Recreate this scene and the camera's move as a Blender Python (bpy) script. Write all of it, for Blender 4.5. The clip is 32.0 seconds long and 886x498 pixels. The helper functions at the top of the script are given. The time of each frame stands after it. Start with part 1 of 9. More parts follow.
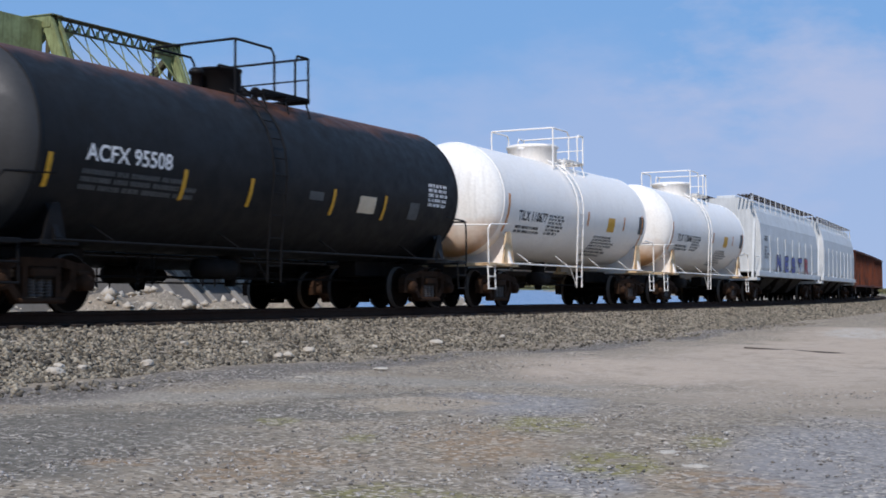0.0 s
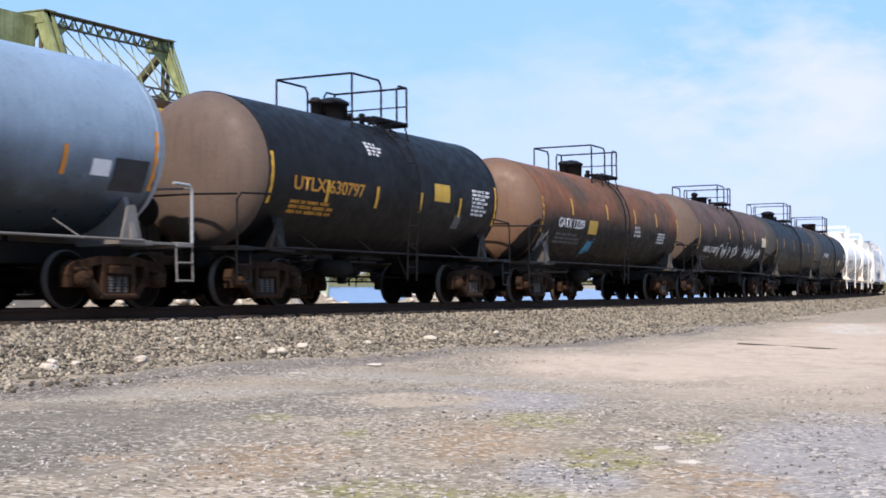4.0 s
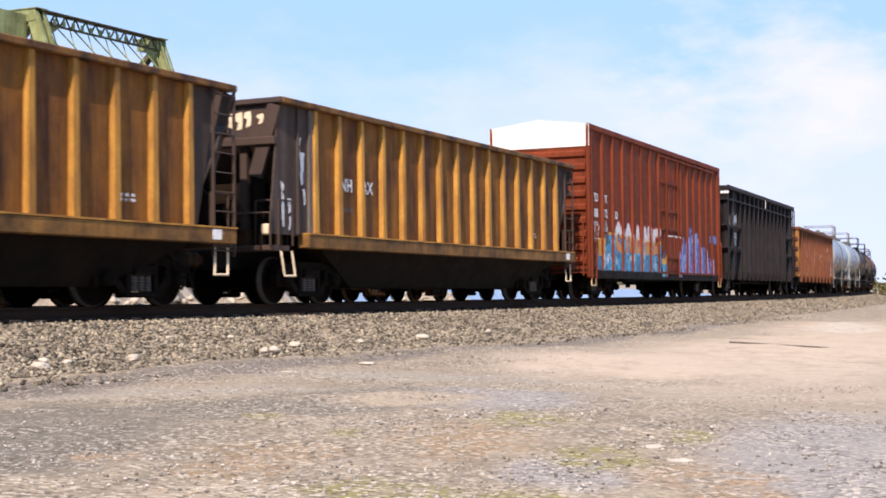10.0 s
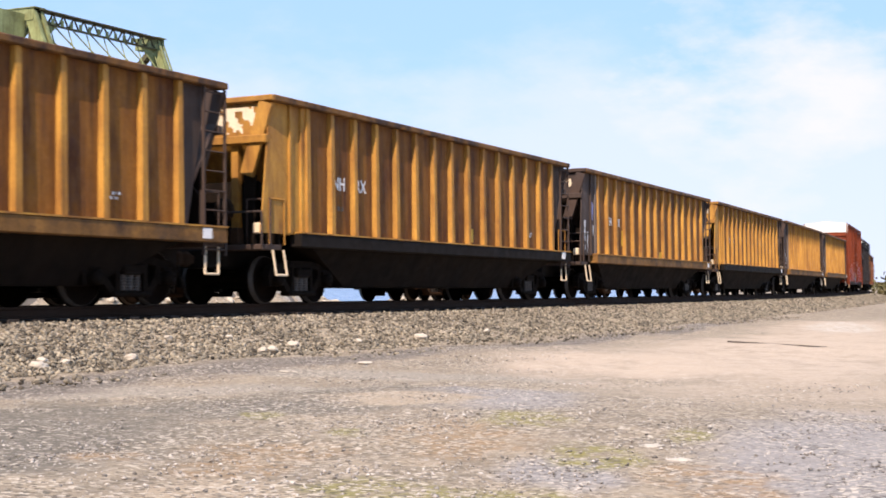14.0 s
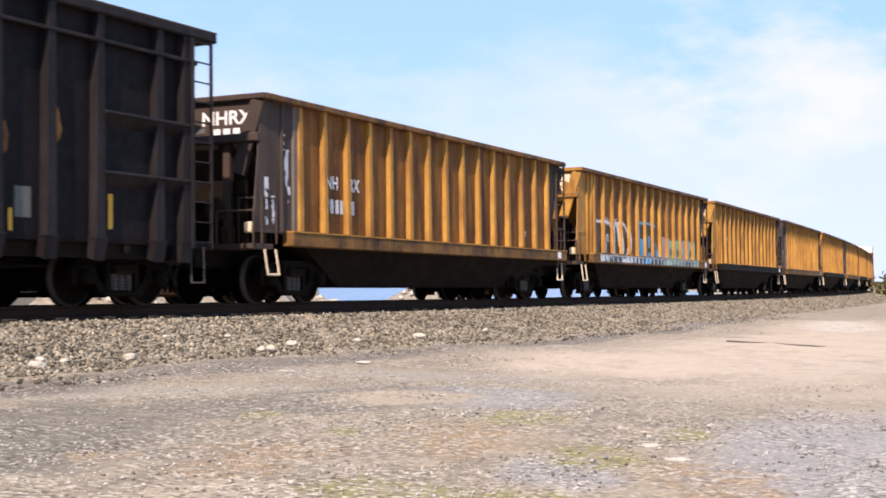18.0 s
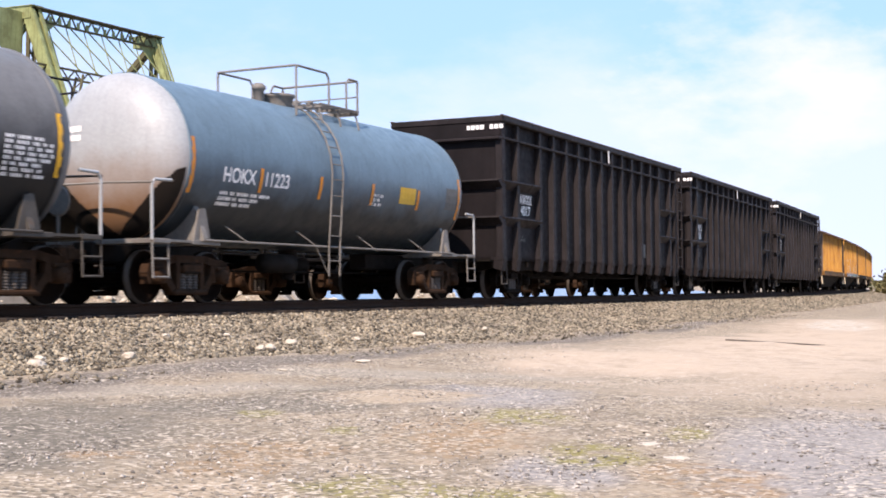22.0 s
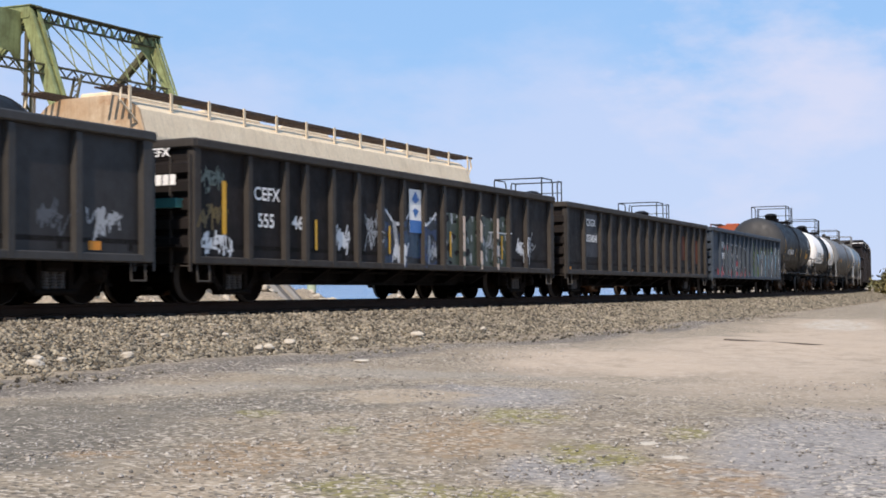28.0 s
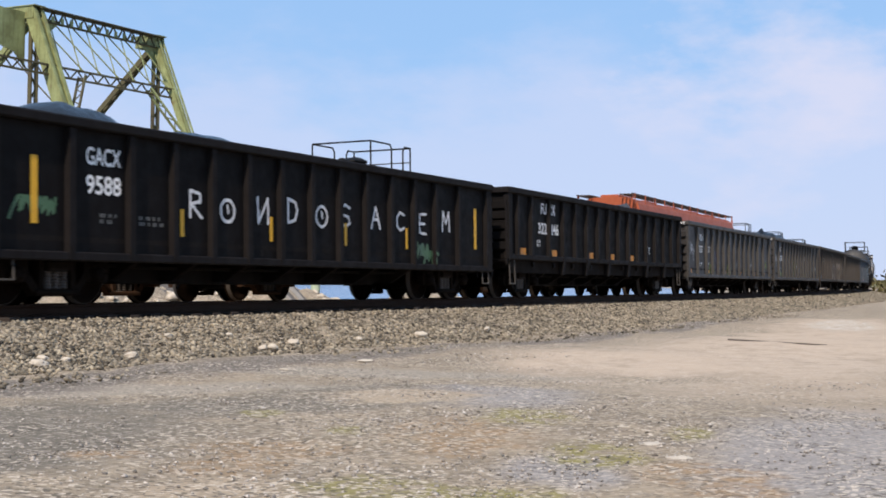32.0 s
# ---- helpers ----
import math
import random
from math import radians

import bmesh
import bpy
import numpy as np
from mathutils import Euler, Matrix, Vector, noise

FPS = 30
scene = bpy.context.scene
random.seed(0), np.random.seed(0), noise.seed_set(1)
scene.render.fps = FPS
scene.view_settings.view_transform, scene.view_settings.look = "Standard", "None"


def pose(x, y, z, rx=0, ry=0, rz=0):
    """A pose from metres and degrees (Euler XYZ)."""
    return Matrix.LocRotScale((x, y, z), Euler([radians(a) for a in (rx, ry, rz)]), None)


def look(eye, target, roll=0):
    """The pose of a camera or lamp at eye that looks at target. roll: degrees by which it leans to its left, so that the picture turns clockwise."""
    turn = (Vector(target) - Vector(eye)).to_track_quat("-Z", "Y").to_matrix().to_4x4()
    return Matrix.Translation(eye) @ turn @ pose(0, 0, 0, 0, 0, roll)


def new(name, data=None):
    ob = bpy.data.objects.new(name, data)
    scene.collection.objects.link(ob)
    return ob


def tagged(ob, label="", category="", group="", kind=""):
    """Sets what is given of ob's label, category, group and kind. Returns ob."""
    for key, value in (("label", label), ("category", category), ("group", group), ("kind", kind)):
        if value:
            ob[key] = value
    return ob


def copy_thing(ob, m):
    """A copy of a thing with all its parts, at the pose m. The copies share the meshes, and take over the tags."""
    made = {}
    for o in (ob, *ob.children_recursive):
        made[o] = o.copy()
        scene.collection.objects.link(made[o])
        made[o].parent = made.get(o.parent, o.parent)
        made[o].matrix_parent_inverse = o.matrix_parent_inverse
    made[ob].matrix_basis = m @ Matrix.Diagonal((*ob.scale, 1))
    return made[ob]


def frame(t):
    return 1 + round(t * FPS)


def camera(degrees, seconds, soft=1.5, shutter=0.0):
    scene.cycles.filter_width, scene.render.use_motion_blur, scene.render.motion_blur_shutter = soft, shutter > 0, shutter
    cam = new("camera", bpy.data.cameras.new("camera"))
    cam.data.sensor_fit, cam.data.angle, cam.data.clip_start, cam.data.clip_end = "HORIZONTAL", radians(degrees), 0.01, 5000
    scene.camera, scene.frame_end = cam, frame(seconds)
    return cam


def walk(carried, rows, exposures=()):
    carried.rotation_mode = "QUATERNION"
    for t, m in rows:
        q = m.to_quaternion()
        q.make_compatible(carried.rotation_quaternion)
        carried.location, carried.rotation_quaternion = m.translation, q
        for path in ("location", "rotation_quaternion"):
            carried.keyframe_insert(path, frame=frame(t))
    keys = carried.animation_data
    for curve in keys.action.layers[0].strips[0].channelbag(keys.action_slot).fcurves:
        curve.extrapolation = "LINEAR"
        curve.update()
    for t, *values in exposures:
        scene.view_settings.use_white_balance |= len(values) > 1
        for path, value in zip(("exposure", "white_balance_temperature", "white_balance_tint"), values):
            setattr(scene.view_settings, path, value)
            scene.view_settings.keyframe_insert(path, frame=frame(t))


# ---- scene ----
# ---------- line of the two tracks, seen from a tripod beside them ----------
EYE = (0.0, -15.92, 0.509)
PAN, TILT, ROLL, FOCAL = 28.384, 1.222, 0.888, 2402.6
FOV = 36.16
K0, K1 = 0.0015968, -6.281e-06
CANT = 0.02784
SPEED, SPEED_FAR = 16.75, -7.57
FAR_N = 4.05

_s = np.arange(-620.0, 900.0, 0.5)
_k = np.where(_s < -40, 0.0, np.where(_s < 0, K0, np.where(_s < 140, K0 + K1 * _s, 0.0008)))
_th = np.concatenate(([0.0], np.cumsum((_k[1:] + _k[:-1]) * 0.25)))
_th -= np.interp(0.0, _s, _th)
_tx = np.concatenate(([0.0], np.cumsum(np.cos((_th[1:] + _th[:-1]) / 2) * 0.5)))
_ty = np.concatenate(([0.0], np.cumsum(np.sin((_th[1:] + _th[:-1]) / 2) * 0.5)))
_tx -= np.interp(0.0, _s, _tx)
_ty -= np.interp(0.0, _s, _ty)


def line(s, n=0.0):
    """Heading and place of the point n metres beside the near track's centre, s metres along it."""
    th = np.interp(s, _s, _th)
    return th, np.interp(s, _s, _tx) - np.sin(th) * n, np.interp(s, _s, _ty) + np.cos(th) * n


def on_track(s, n=0.0):
    th, x, y = line(s, n)
    return (Matrix.Translation((x, y, -(n + 0.75) * CANT)) @ Matrix.Rotation(th, 4, "Z")
            @ Matrix.Rotation(-CANT, 4, "X"))


def sight(dx, dy):
    pan, tilt = radians(PAN) + dx / FOCAL, radians(TILT) + dy / FOCAL
    aim = (EYE[0] + math.cos(pan) * math.cos(tilt), EYE[1] + math.sin(pan) * math.cos(tilt), EYE[2] + math.sin(tilt))
    return look(EYE, aim, ROLL)


cam = camera(FOV, 32.0, soft=1.75, shutter=0.12)
SWAY = [(0, 32, 13.7), (0.5, 42.5, 12.5), (1, 41.5, 12), (1.5, 38, 10.5), (2, 34, 10), (2.5, 29, 9), (3, 25, 9), (3.5, 23, 7.6),
        (5.5, 14, 7), (6, 12, 7), (7, 10.7, 6.2), (8, 8.3, 6.2), (9, 8, 5), (11, 6.3, 4.2), (13, 4.8, 3.8), (16.5, 3, 3),
        (18, 2, 2.8), (20, 1.6, 1.5), (22.5, 0.3, 0.4), (25, -0.4, 0), (27.5, -1.6, 0), (29, -2.7, 0), (31, -2.9, -1),
        (31.5, -1, -0.4), (32, 4.6, 0)]
EXPOSE = [(0, -0.5, 5800, 13), (1, -0.04, 6100, 14), (2, 0.28, 6320, 15.5), (3, 0.31, 6350, 16.5), (6, 0.31, 6280, 16.5), (9, 0.4, 6950, 20.5), (13, 0.46, 7000, 20.5), (19, 0.46, 6880, 19.5),
          (22, 0.56, 6900, 21), (23.2, 0.39, 6850, 20), (24, 0.32, 6800, 19.5), (25, 0.05, 6660, 14), (25.5, 0.02, 6640, 14), (28, 0.02, 6640, 14), (32, 0.02, 6720, 14.5)]
walk(cam, [(t, sight(dx, dy)) for t, dx, dy in SWAY], exposures=EXPOSE)

# ---------- daylight ----------
SUN_TO = Vector((-0.86, -0.21, 0.88)).normalized()
sun = new("sun", bpy.data.lights.new("sun", "SUN"))
sun.data.energy, sun.data.angle, sun.data.color = 5.35, radians(0.55), (1.0, 0.9, 0.775)
sun.matrix_world = SUN_TO.to_track_quat("Z", "Y").to_matrix().to_4x4()
world = bpy.data.worlds.new("sky")
scene.world = world
world.use_nodes = True
wn, wl = world.node_tree.nodes, world.node_tree.links
sky = wn.new("ShaderNodeTexSky")
sky.sky_type, sky.sun_disc = "NISHITA", False
sky.sun_elevation, sky.sun_rotation = math.asin(SUN_TO.z), math.atan2(SUN_TO.x, SUN_TO.y)
sky.air_density, sky.dust_density, sky.ozone_density = 1.0, 0.0, 2.5
wtc = wn.new("ShaderNodeTexCoord")
wmap = wn.new("ShaderNodeMapping")
wmap.inputs["Scale"].default_value = (4.0, 4.0, 9.0)
wl.new(wtc.outputs["Generated"], wmap.inputs["Vector"])
wno = wn.new("ShaderNodeTexNoise")
wno.inputs["Scale"].default_value, wno.inputs["Detail"].default_value, wno.inputs["Roughness"].default_value = 1.7, 7.0, 0.58
wl.new(wmap.outputs["Vector"], wno.inputs["Vector"])
haze = wn.new("ShaderNodeMix")
haze.data_type = "RGBA"
haze.inputs["Factor"].default_value = 0.84
haze.inputs["B"].default_value = (2.6, 4.75, 7.9, 1)
wl.new(sky.outputs["Color"], haze.inputs["A"])
# thin cloud all over, a loose bank of it low to the east
wdot = wn.new("ShaderNodeVectorMath")
wdot.operation = "DOT_PRODUCT"
wdot.inputs[1].default_value = (0.953, 0.264, 0.148)
wl.new(wtc.outputs["Generated"], wdot.inputs[0])
wbank = wn.new("ShaderNodeMapRange")
for _k, _v in (("From Min", 0.9865), ("From Max", 0.9985), ("To Min", -0.3), ("To Max", 0.1)):
    wbank.inputs[_k].default_value = _v
wl.new(wdot.outputs["Value"], wbank.inputs["Value"])
wsum = wn.new("ShaderNodeMath")
wl.new(wno.outputs["Fac"], wsum.inputs[0])
wl.new(wbank.outputs["Result"], wsum.inputs[1])
wra = wn.new("ShaderNodeMapRange")
wra.inputs["From Min"].default_value, wra.inputs["From Max"].default_value, wra.inputs["To Max"].default_value = 0.52, 0.74, 0.66
wl.new(wsum.outputs[0], wra.inputs["Value"])
# a pale veil of high cloud over the lower sky, thinning out upwards with a ragged edge
wlow = wn.new("ShaderNodeSeparateXYZ")
wl.new(wtc.outputs["Generated"], wlow.inputs["Vector"])
wrag = wn.new("ShaderNodeMath")
wrag.operation = "MULTIPLY_ADD"
wrag.inputs[1].default_value = 0.22
wl.new(wno.outputs["Fac"], wrag.inputs[0])
wflip = wn.new("ShaderNodeMath")
wflip.operation = "SUBTRACT"
wflip.inputs[0].default_value = 0.0
wl.new(wlow.outputs["Z"], wflip.inputs[1])
wl.new(wflip.outputs[0], wrag.inputs[2])
wveil = wn.new("ShaderNodeMapRange")
wveil.interpolation_type = "SMOOTHSTEP"
for _k, _v in (("From Min", -0.085), ("From Max", 0.01), ("To Max", 0.62)):
    wveil.inputs[_k].default_value = _v
wl.new(wrag.outputs[0], wveil.inputs["Value"])
wpale = wn.new("ShaderNodeMix")
wpale.data_type = "RGBA"
wl.new(wveil.outputs["Result"], wpale.inputs["Factor"])
wl.new(haze.outputs["Result"], wpale.inputs["A"])
wpale.inputs["B"].default_value = (5.25, 5.95, 7.85, 1)
wmix = wn.new("ShaderNodeMix")
wmix.data_type = "RGBA"
wl.new(wra.outputs["Result"], wmix.inputs["Factor"])
wl.new(wpale.outputs["Result"], wmix.inputs["A"])
wmix.inputs["B"].default_value = (6.0, 6.3, 7.7, 1)
wl.new(wmix.outputs["Result"], wn["Background"].inputs["Color"])
wn["Background"].inputs["Strength"].default_value = 0.119


# ---------- materials ----------
def surface(name, base, second=None, rough=0.7, metal=0.0, scale=1.2, amount=0.5, fine=18.0, streak=0.0, rust=0.0,
            rust_col=(0.16, 0.06, 0.025), bump=0.15, island=False, dust_shade_z=None, dust_shade_col=None, dust_shade_soft=0.5, settled=True, spec=0.35, grain=None, dust_shade_second=None, crisp=1.0):
    """Painted, weathered stuff: broad stains, fine grain, run-down streaks, rust spots, settled dust above a height,
    painted-in shade below one.
    """
    m = bpy.data.materials.new(name)
    m.use_nodes = True
    n, l = m.node_tree.nodes, m.node_tree.links
    bs = n["Principled BSDF"]
    bs.inputs["Metallic"].default_value = metal
    bs.inputs["Specular IOR Level"].default_value = spec
    tc = n.new("ShaderNodeTexCoord")
    second = second or tuple(c * 0.55 for c in base)

    def noise_of(sc, vec, detail=5.0, rgh=0.6):
        t = n.new("ShaderNodeTexNoise")
        t.inputs["Scale"].default_value, t.inputs["Detail"].default_value, t.inputs["Roughness"].default_value = sc, detail, rgh
        l.new(vec, t.inputs["Vector"])
        return t.outputs["Fac"]

    def ranged(v, a, b, hi=1.0):
        r = n.new("ShaderNodeMapRange")
        r.inputs["From Min"].default_value, r.inputs["From Max"].default_value, r.inputs["To Max"].default_value = a, b, hi
        l.new(v, r.inputs["Value"])
        return r.outputs["Result"]

    def mixed(f, a, b):
        x = n.new("ShaderNodeMix")
        x.data_type = "RGBA"
        if isinstance(f, float):
            x.inputs["Factor"].default_value = f
        else:
            l.new(f, x.inputs["Factor"])
        for v, k in ((a, "A"), (b, "B")):
            if isinstance(v, tuple):
                x.inputs[k].default_value = (*v, 1)
            else:
                l.new(v, x.inputs[k])
        return x.outputs["Result"]

    raw = tc.outputs["Object"]
    oi = n.new("ShaderNodeObjectInfo")
    sh = n.new("ShaderNodeVectorMath")
    sh.operation = "SCALE"
    sh.inputs[0].default_value = (61.0, 37.0, 23.0)
    l.new(oi.outputs["Random"], sh.inputs["Scale"])
    su = n.new("ShaderNodeVectorMath")
    l.new(raw, su.inputs[0])
    l.new(sh.outputs[0], su.inputs[1])
    obv = su.outputs[0]
    broad = obv
    if grain:
        gm = n.new("ShaderNodeMapping")
        gm.inputs["Scale"].default_value = grain
        l.new(obv, gm.inputs["Vector"])
        broad = gm.outputs["Vector"]
    col = mixed(ranged(noise_of(scale, broad), 0.525 - 0.175 * crisp, 0.525 + 0.175 * crisp, amount), tuple(base), tuple(second))
    if island:
        geo = n.new("ShaderNodeNewGeometry")
        col = mixed(ranged(geo.outputs["Random Per Island"], 0.03, 0.92, 0.96), col, tuple(second))
    else:
        inf = n.new("ShaderNodeObjectInfo")
        col = mixed(ranged(inf.outputs["Random"], 0.0, 1.0, 0.16), col, tuple(second))
    if streak:
        mp = n.new("ShaderNodeMapping")
        mp.inputs["Scale"].default_value = (5.0, 5.0, 0.35)
        l.new(obv, mp.inputs["Vector"])
        col = mixed(ranged(noise_of(1.6, mp.outputs["Vector"]), 0.5, 0.78, streak), col, tuple(c * 0.4 for c in second))
    g = noise_of(fine, obv, 3.0)
    col = mixed(ranged(g, 0.3, 0.75, 0.3), col, tuple(c * 0.6 for c in second))
    if dust_shade_col:
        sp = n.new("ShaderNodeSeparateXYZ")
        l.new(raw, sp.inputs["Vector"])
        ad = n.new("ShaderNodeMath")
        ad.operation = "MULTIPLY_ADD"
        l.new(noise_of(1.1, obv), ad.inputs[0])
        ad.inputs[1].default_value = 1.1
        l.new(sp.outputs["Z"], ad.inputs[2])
        lo, hi = dust_shade_z + 0.55 - dust_shade_soft, dust_shade_z + 0.55 + dust_shade_soft
        col = mixed(ranged(ad.outputs[0], *((lo, hi) if settled else (hi, lo)), 0.92), col, mixed(ranged(noise_of(0.55, obv), 0.4, 0.62), tuple(dust_shade_col), tuple(dust_shade_second or dust_shade_col)))
    if rust:
        col = mixed(ranged(noise_of(2.6, obv, 9.0, 0.7), 0.72 - 0.22 * rust, 0.8 - 0.12 * rust, 0.9), col, tuple(rust_col))
    l.new(col, bs.inputs["Base Color"])
    l.new(ranged(noise_of(scale * 3, obv), 0.3, 0.75), bs.inputs["Roughness"])
    rr = bs.inputs["Roughness"].links[0].from_node
    rr.inputs["To Min"].default_value, rr.inputs["To Max"].default_value = max(0.05, rough - 0.14), min(1.0, rough + 0.14)
    if bump:
        b = n.new("ShaderNodeBump")
        b.inputs["Strength"].default_value, b.inputs["Distance"].default_value = bump, 0.02
        l.new(g, b.inputs["Height"])
        l.new(b.outputs["Normal"], bs.inputs["Normal"])
    return m


M = {}
M["steel_dark"] = surface("sooty black steel", (0.008, 0.0068, 0.006), (0.018, 0.0125, 0.009), 0.8, rust=0.35, rust_col=(0.045, 0.02, 0.010), streak=0.3, spec=0.12)
M["frame_rust"] = surface("rusty cast steel", (0.05, 0.026, 0.014), (0.008, 0.0055, 0.004), 0.85, rust=0.55, rust_col=(0.12, 0.05, 0.02), scale=4, spec=0.1)
# Shaded copy of the rusty cast steel, for trucks under wide bodies.
M["frame_shade"] = surface("rusty cast steel, darkened as shaded", (0.011, 0.007, 0.0045), (0.0035, 0.0025, 0.002), 0.85, rust=0.3, rust_col=(0.045, 0.02, 0.009), scale=4, spec=0.07)
M["wheel"] = surface("worn wheel steel", (0.0065, 0.0042, 0.003), (0.014, 0.0078, 0.0046), 0.9, scale=5, spec=0.03)
M["tread"] = surface("worn wheel tread", (0.1, 0.085, 0.072), (0.04, 0.032, 0.026), 0.6, metal=0.2, spec=0.15)
M["spring"] = surface("greasy coil spring steel", (0.075, 0.062, 0.052), None, 0.6)
M["rail"] = surface("rusted rail steel", (0.045, 0.024, 0.015), (0.022, 0.014, 0.01), 0.85, spec=0.1)
M["railhead"] = surface("worn rail head", (0.16, 0.135, 0.12), (0.09, 0.075, 0.065), 0.5, metal=0.5)
M["tie"] = surface("creosoted wood", (0.035, 0.026, 0.02), (0.018, 0.013, 0.011), 0.9, scale=5, fine=40, bump=0.4)
M["black_tank"] = surface("black tank paint", (0.006, 0.0058, 0.0062), (0.0125, 0.011, 0.0105), 0.55, amount=0.6, streak=0.3, bump=0.04, spec=0.13)
M["grey_black"] = surface("faded black tank paint", (0.0175, 0.0177, 0.0185), (0.0085, 0.0085, 0.009), 0.58, amount=0.5, streak=0.25, bump=0.04, dust_shade_z=3.97, dust_shade_col=(0.15, 0.058, 0.027), dust_shade_soft=0.22, spec=0.15)
M["brown_tank"] = surface("dusty brown tank paint", (0.0042, 0.0036, 0.0034), (0.009, 0.0065, 0.0052), 0.65, streak=0.4, bump=0.05, dust_shade_z=2.5, dust_shade_col=(0.125, 0.075, 0.054), dust_shade_soft=0.36, spec=0.12, dust_shade_second=(0.06, 0.042, 0.033))
M["orange_tank"] = surface("rust-stained tank paint", (0.0055, 0.0048, 0.0048), (0.016, 0.0105, 0.0078), 0.6, streak=0.5, rust=0.2, rust_col=(0.12, 0.062, 0.018), bump=0.05, dust_shade_z=2.4, dust_shade_col=(0.2, 0.078, 0.032), dust_shade_soft=0.3, spec=0.12, dust_shade_second=(0.085, 0.05, 0.026))
M["white_tank"] = surface("white tank paint", (0.96, 0.92, 0.85), (0.84, 0.76, 0.66), 0.42, amount=0.3, streak=0.12, bump=0.02)
M["white_rusty"] = surface("white paint with rust below", (0.92, 0.9, 0.85), (0.78, 0.7, 0.58), 0.45, amount=0.4, streak=0.3, dust_shade_z=1.85, dust_shade_col=(0.5, 0.25, 0.08), dust_shade_soft=0.45, settled=False)
M["white_belly"] = surface("white paint over a black belly", (0.88, 0.87, 0.85), (0.7, 0.64, 0.56), 0.45, amount=0.4, streak=0.3, bump=0.02, dust_shade_z=1.86, dust_shade_col=(0.016, 0.012, 0.009), dust_shade_soft=0.1, settled=False, spec=0.2)
# Lower shade and ground reflection are painted into the next three barrels.
M["grey_tank"] = surface("grey tank paint", (0.17, 0.172, 0.175), (0.11, 0.11, 0.112), 0.5, amount=0.5, streak=0.3, bump=0.02, dust_shade_z=2.5, dust_shade_col=(0.010, 0.0098, 0.0096), dust_shade_soft=0.5, settled=False, spec=0.15)
M["blue_tank"] = surface("blue-grey tank paint", (0.1312, 0.2009, 0.2535), (0.082, 0.1189, 0.1482), 0.42, amount=0.5, streak=0.3, bump=0.02, dust_shade_z=2.2, dust_shade_col=(0.010, 0.013, 0.016), dust_shade_soft=0.45, settled=False, spec=0.25)
M["silver_tank"] = surface("silver-grey tank paint", (0.25, 0.335, 0.42), (0.16, 0.21, 0.27), 0.36, amount=0.6, streak=0.3, bump=0.015, dust_shade_z=2.2, dust_shade_col=(0.017, 0.021, 0.025), dust_shade_soft=0.5, settled=False, spec=0.3)
M["pale_head"] = surface("pale grey paint", (0.36, 0.385, 0.4), (0.25, 0.25, 0.25), 0.5, amount=0.4, streak=0.2, rust=0.1)
M["rusty_head"] = surface("pale grey paint with rust below", (0.36, 0.385, 0.4), (0.25, 0.25, 0.25), 0.5, amount=0.4, streak=0.2, dust_shade_z=2.15, dust_shade_col=(0.17, 0.08, 0.028), dust_shade_soft=0.55, settled=False)
M["graded_head"] = surface("grey paint, darker below", (0.2, 0.2, 0.2), (0.13, 0.128, 0.124), 0.55, amount=0.5, streak=0.3, dust_shade_z=1.7, dust_shade_col=(0.02, 0.019, 0.018), dust_shade_soft=0.5, settled=False, spec=0.2)
M["brown_head"] = surface("dull brown paint", (0.125, 0.088, 0.066), (0.08, 0.06, 0.049), 0.65, amount=0.6, streak=0.3, spec=0.2)
M["ochre_head"] = surface("ochre brown paint", (0.165, 0.09, 0.05), (0.1, 0.06, 0.038), 0.6, amount=0.6, streak=0.3)
M["grey_head"] = surface("dull grey-brown paint", (0.042, 0.041, 0.04), (0.027, 0.025, 0.024), 0.6, amount=0.5, streak=0.3)
M["yellow"] = surface("yellow reflective tape", (0.75, 0.4, 0.02), (0.5, 0.26, 0.02), 0.5, amount=0.3)
M["orange_tape"] = surface("orange reflective tape", (0.72, 0.26, 0.02), None, 0.5, amount=0.3)
M["white_mark"] = surface("white lettering paint", (0.86, 0.85, 0.83), (0.65, 0.63, 0.6), 0.6, amount=0.4, scale=4)
M["grey_mark"] = surface("faded lettering paint", (0.12, 0.12, 0.115), (0.07, 0.07, 0.066), 0.7, amount=0.6, scale=5)
M["black_mark"] = surface("black lettering paint", (0.03, 0.03, 0.035), None, 0.6)
M["gold_mark"] = surface("yellow lettering paint", (0.6, 0.27, 0.02), (0.4, 0.18, 0.02), 0.6, scale=4)
M["rust_side"] = surface("rust red gondola steel", (0.135, 0.033, 0.0105), (0.034, 0.01, 0.0058), 0.85, amount=1.0, scale=1.8, streak=0.6, rust=0.36, rust_col=(0.23, 0.078, 0.018), grain=(1.0, 1.0, 0.35), crisp=0.5)
# Sun on the posts is put into this lighter rust colour.
M["rust_post"] = surface("rust steel, lightened as sunlit", (0.2, 0.062, 0.02), (0.09, 0.027, 0.012), 0.8, amount=0.7, streak=0.35)
M["rust_corner"] = surface("orange flaking rust", (0.3, 0.135, 0.026), (0.1, 0.036, 0.014), 0.85, amount=1.0, scale=2.2, rust=0.55, rust_col=(0.045, 0.018, 0.009), grain=(1.0, 1.0, 0.6), crisp=0.5)
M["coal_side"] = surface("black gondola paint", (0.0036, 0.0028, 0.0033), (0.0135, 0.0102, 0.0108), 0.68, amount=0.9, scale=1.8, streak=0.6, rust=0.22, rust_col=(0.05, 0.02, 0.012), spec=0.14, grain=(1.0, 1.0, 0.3))
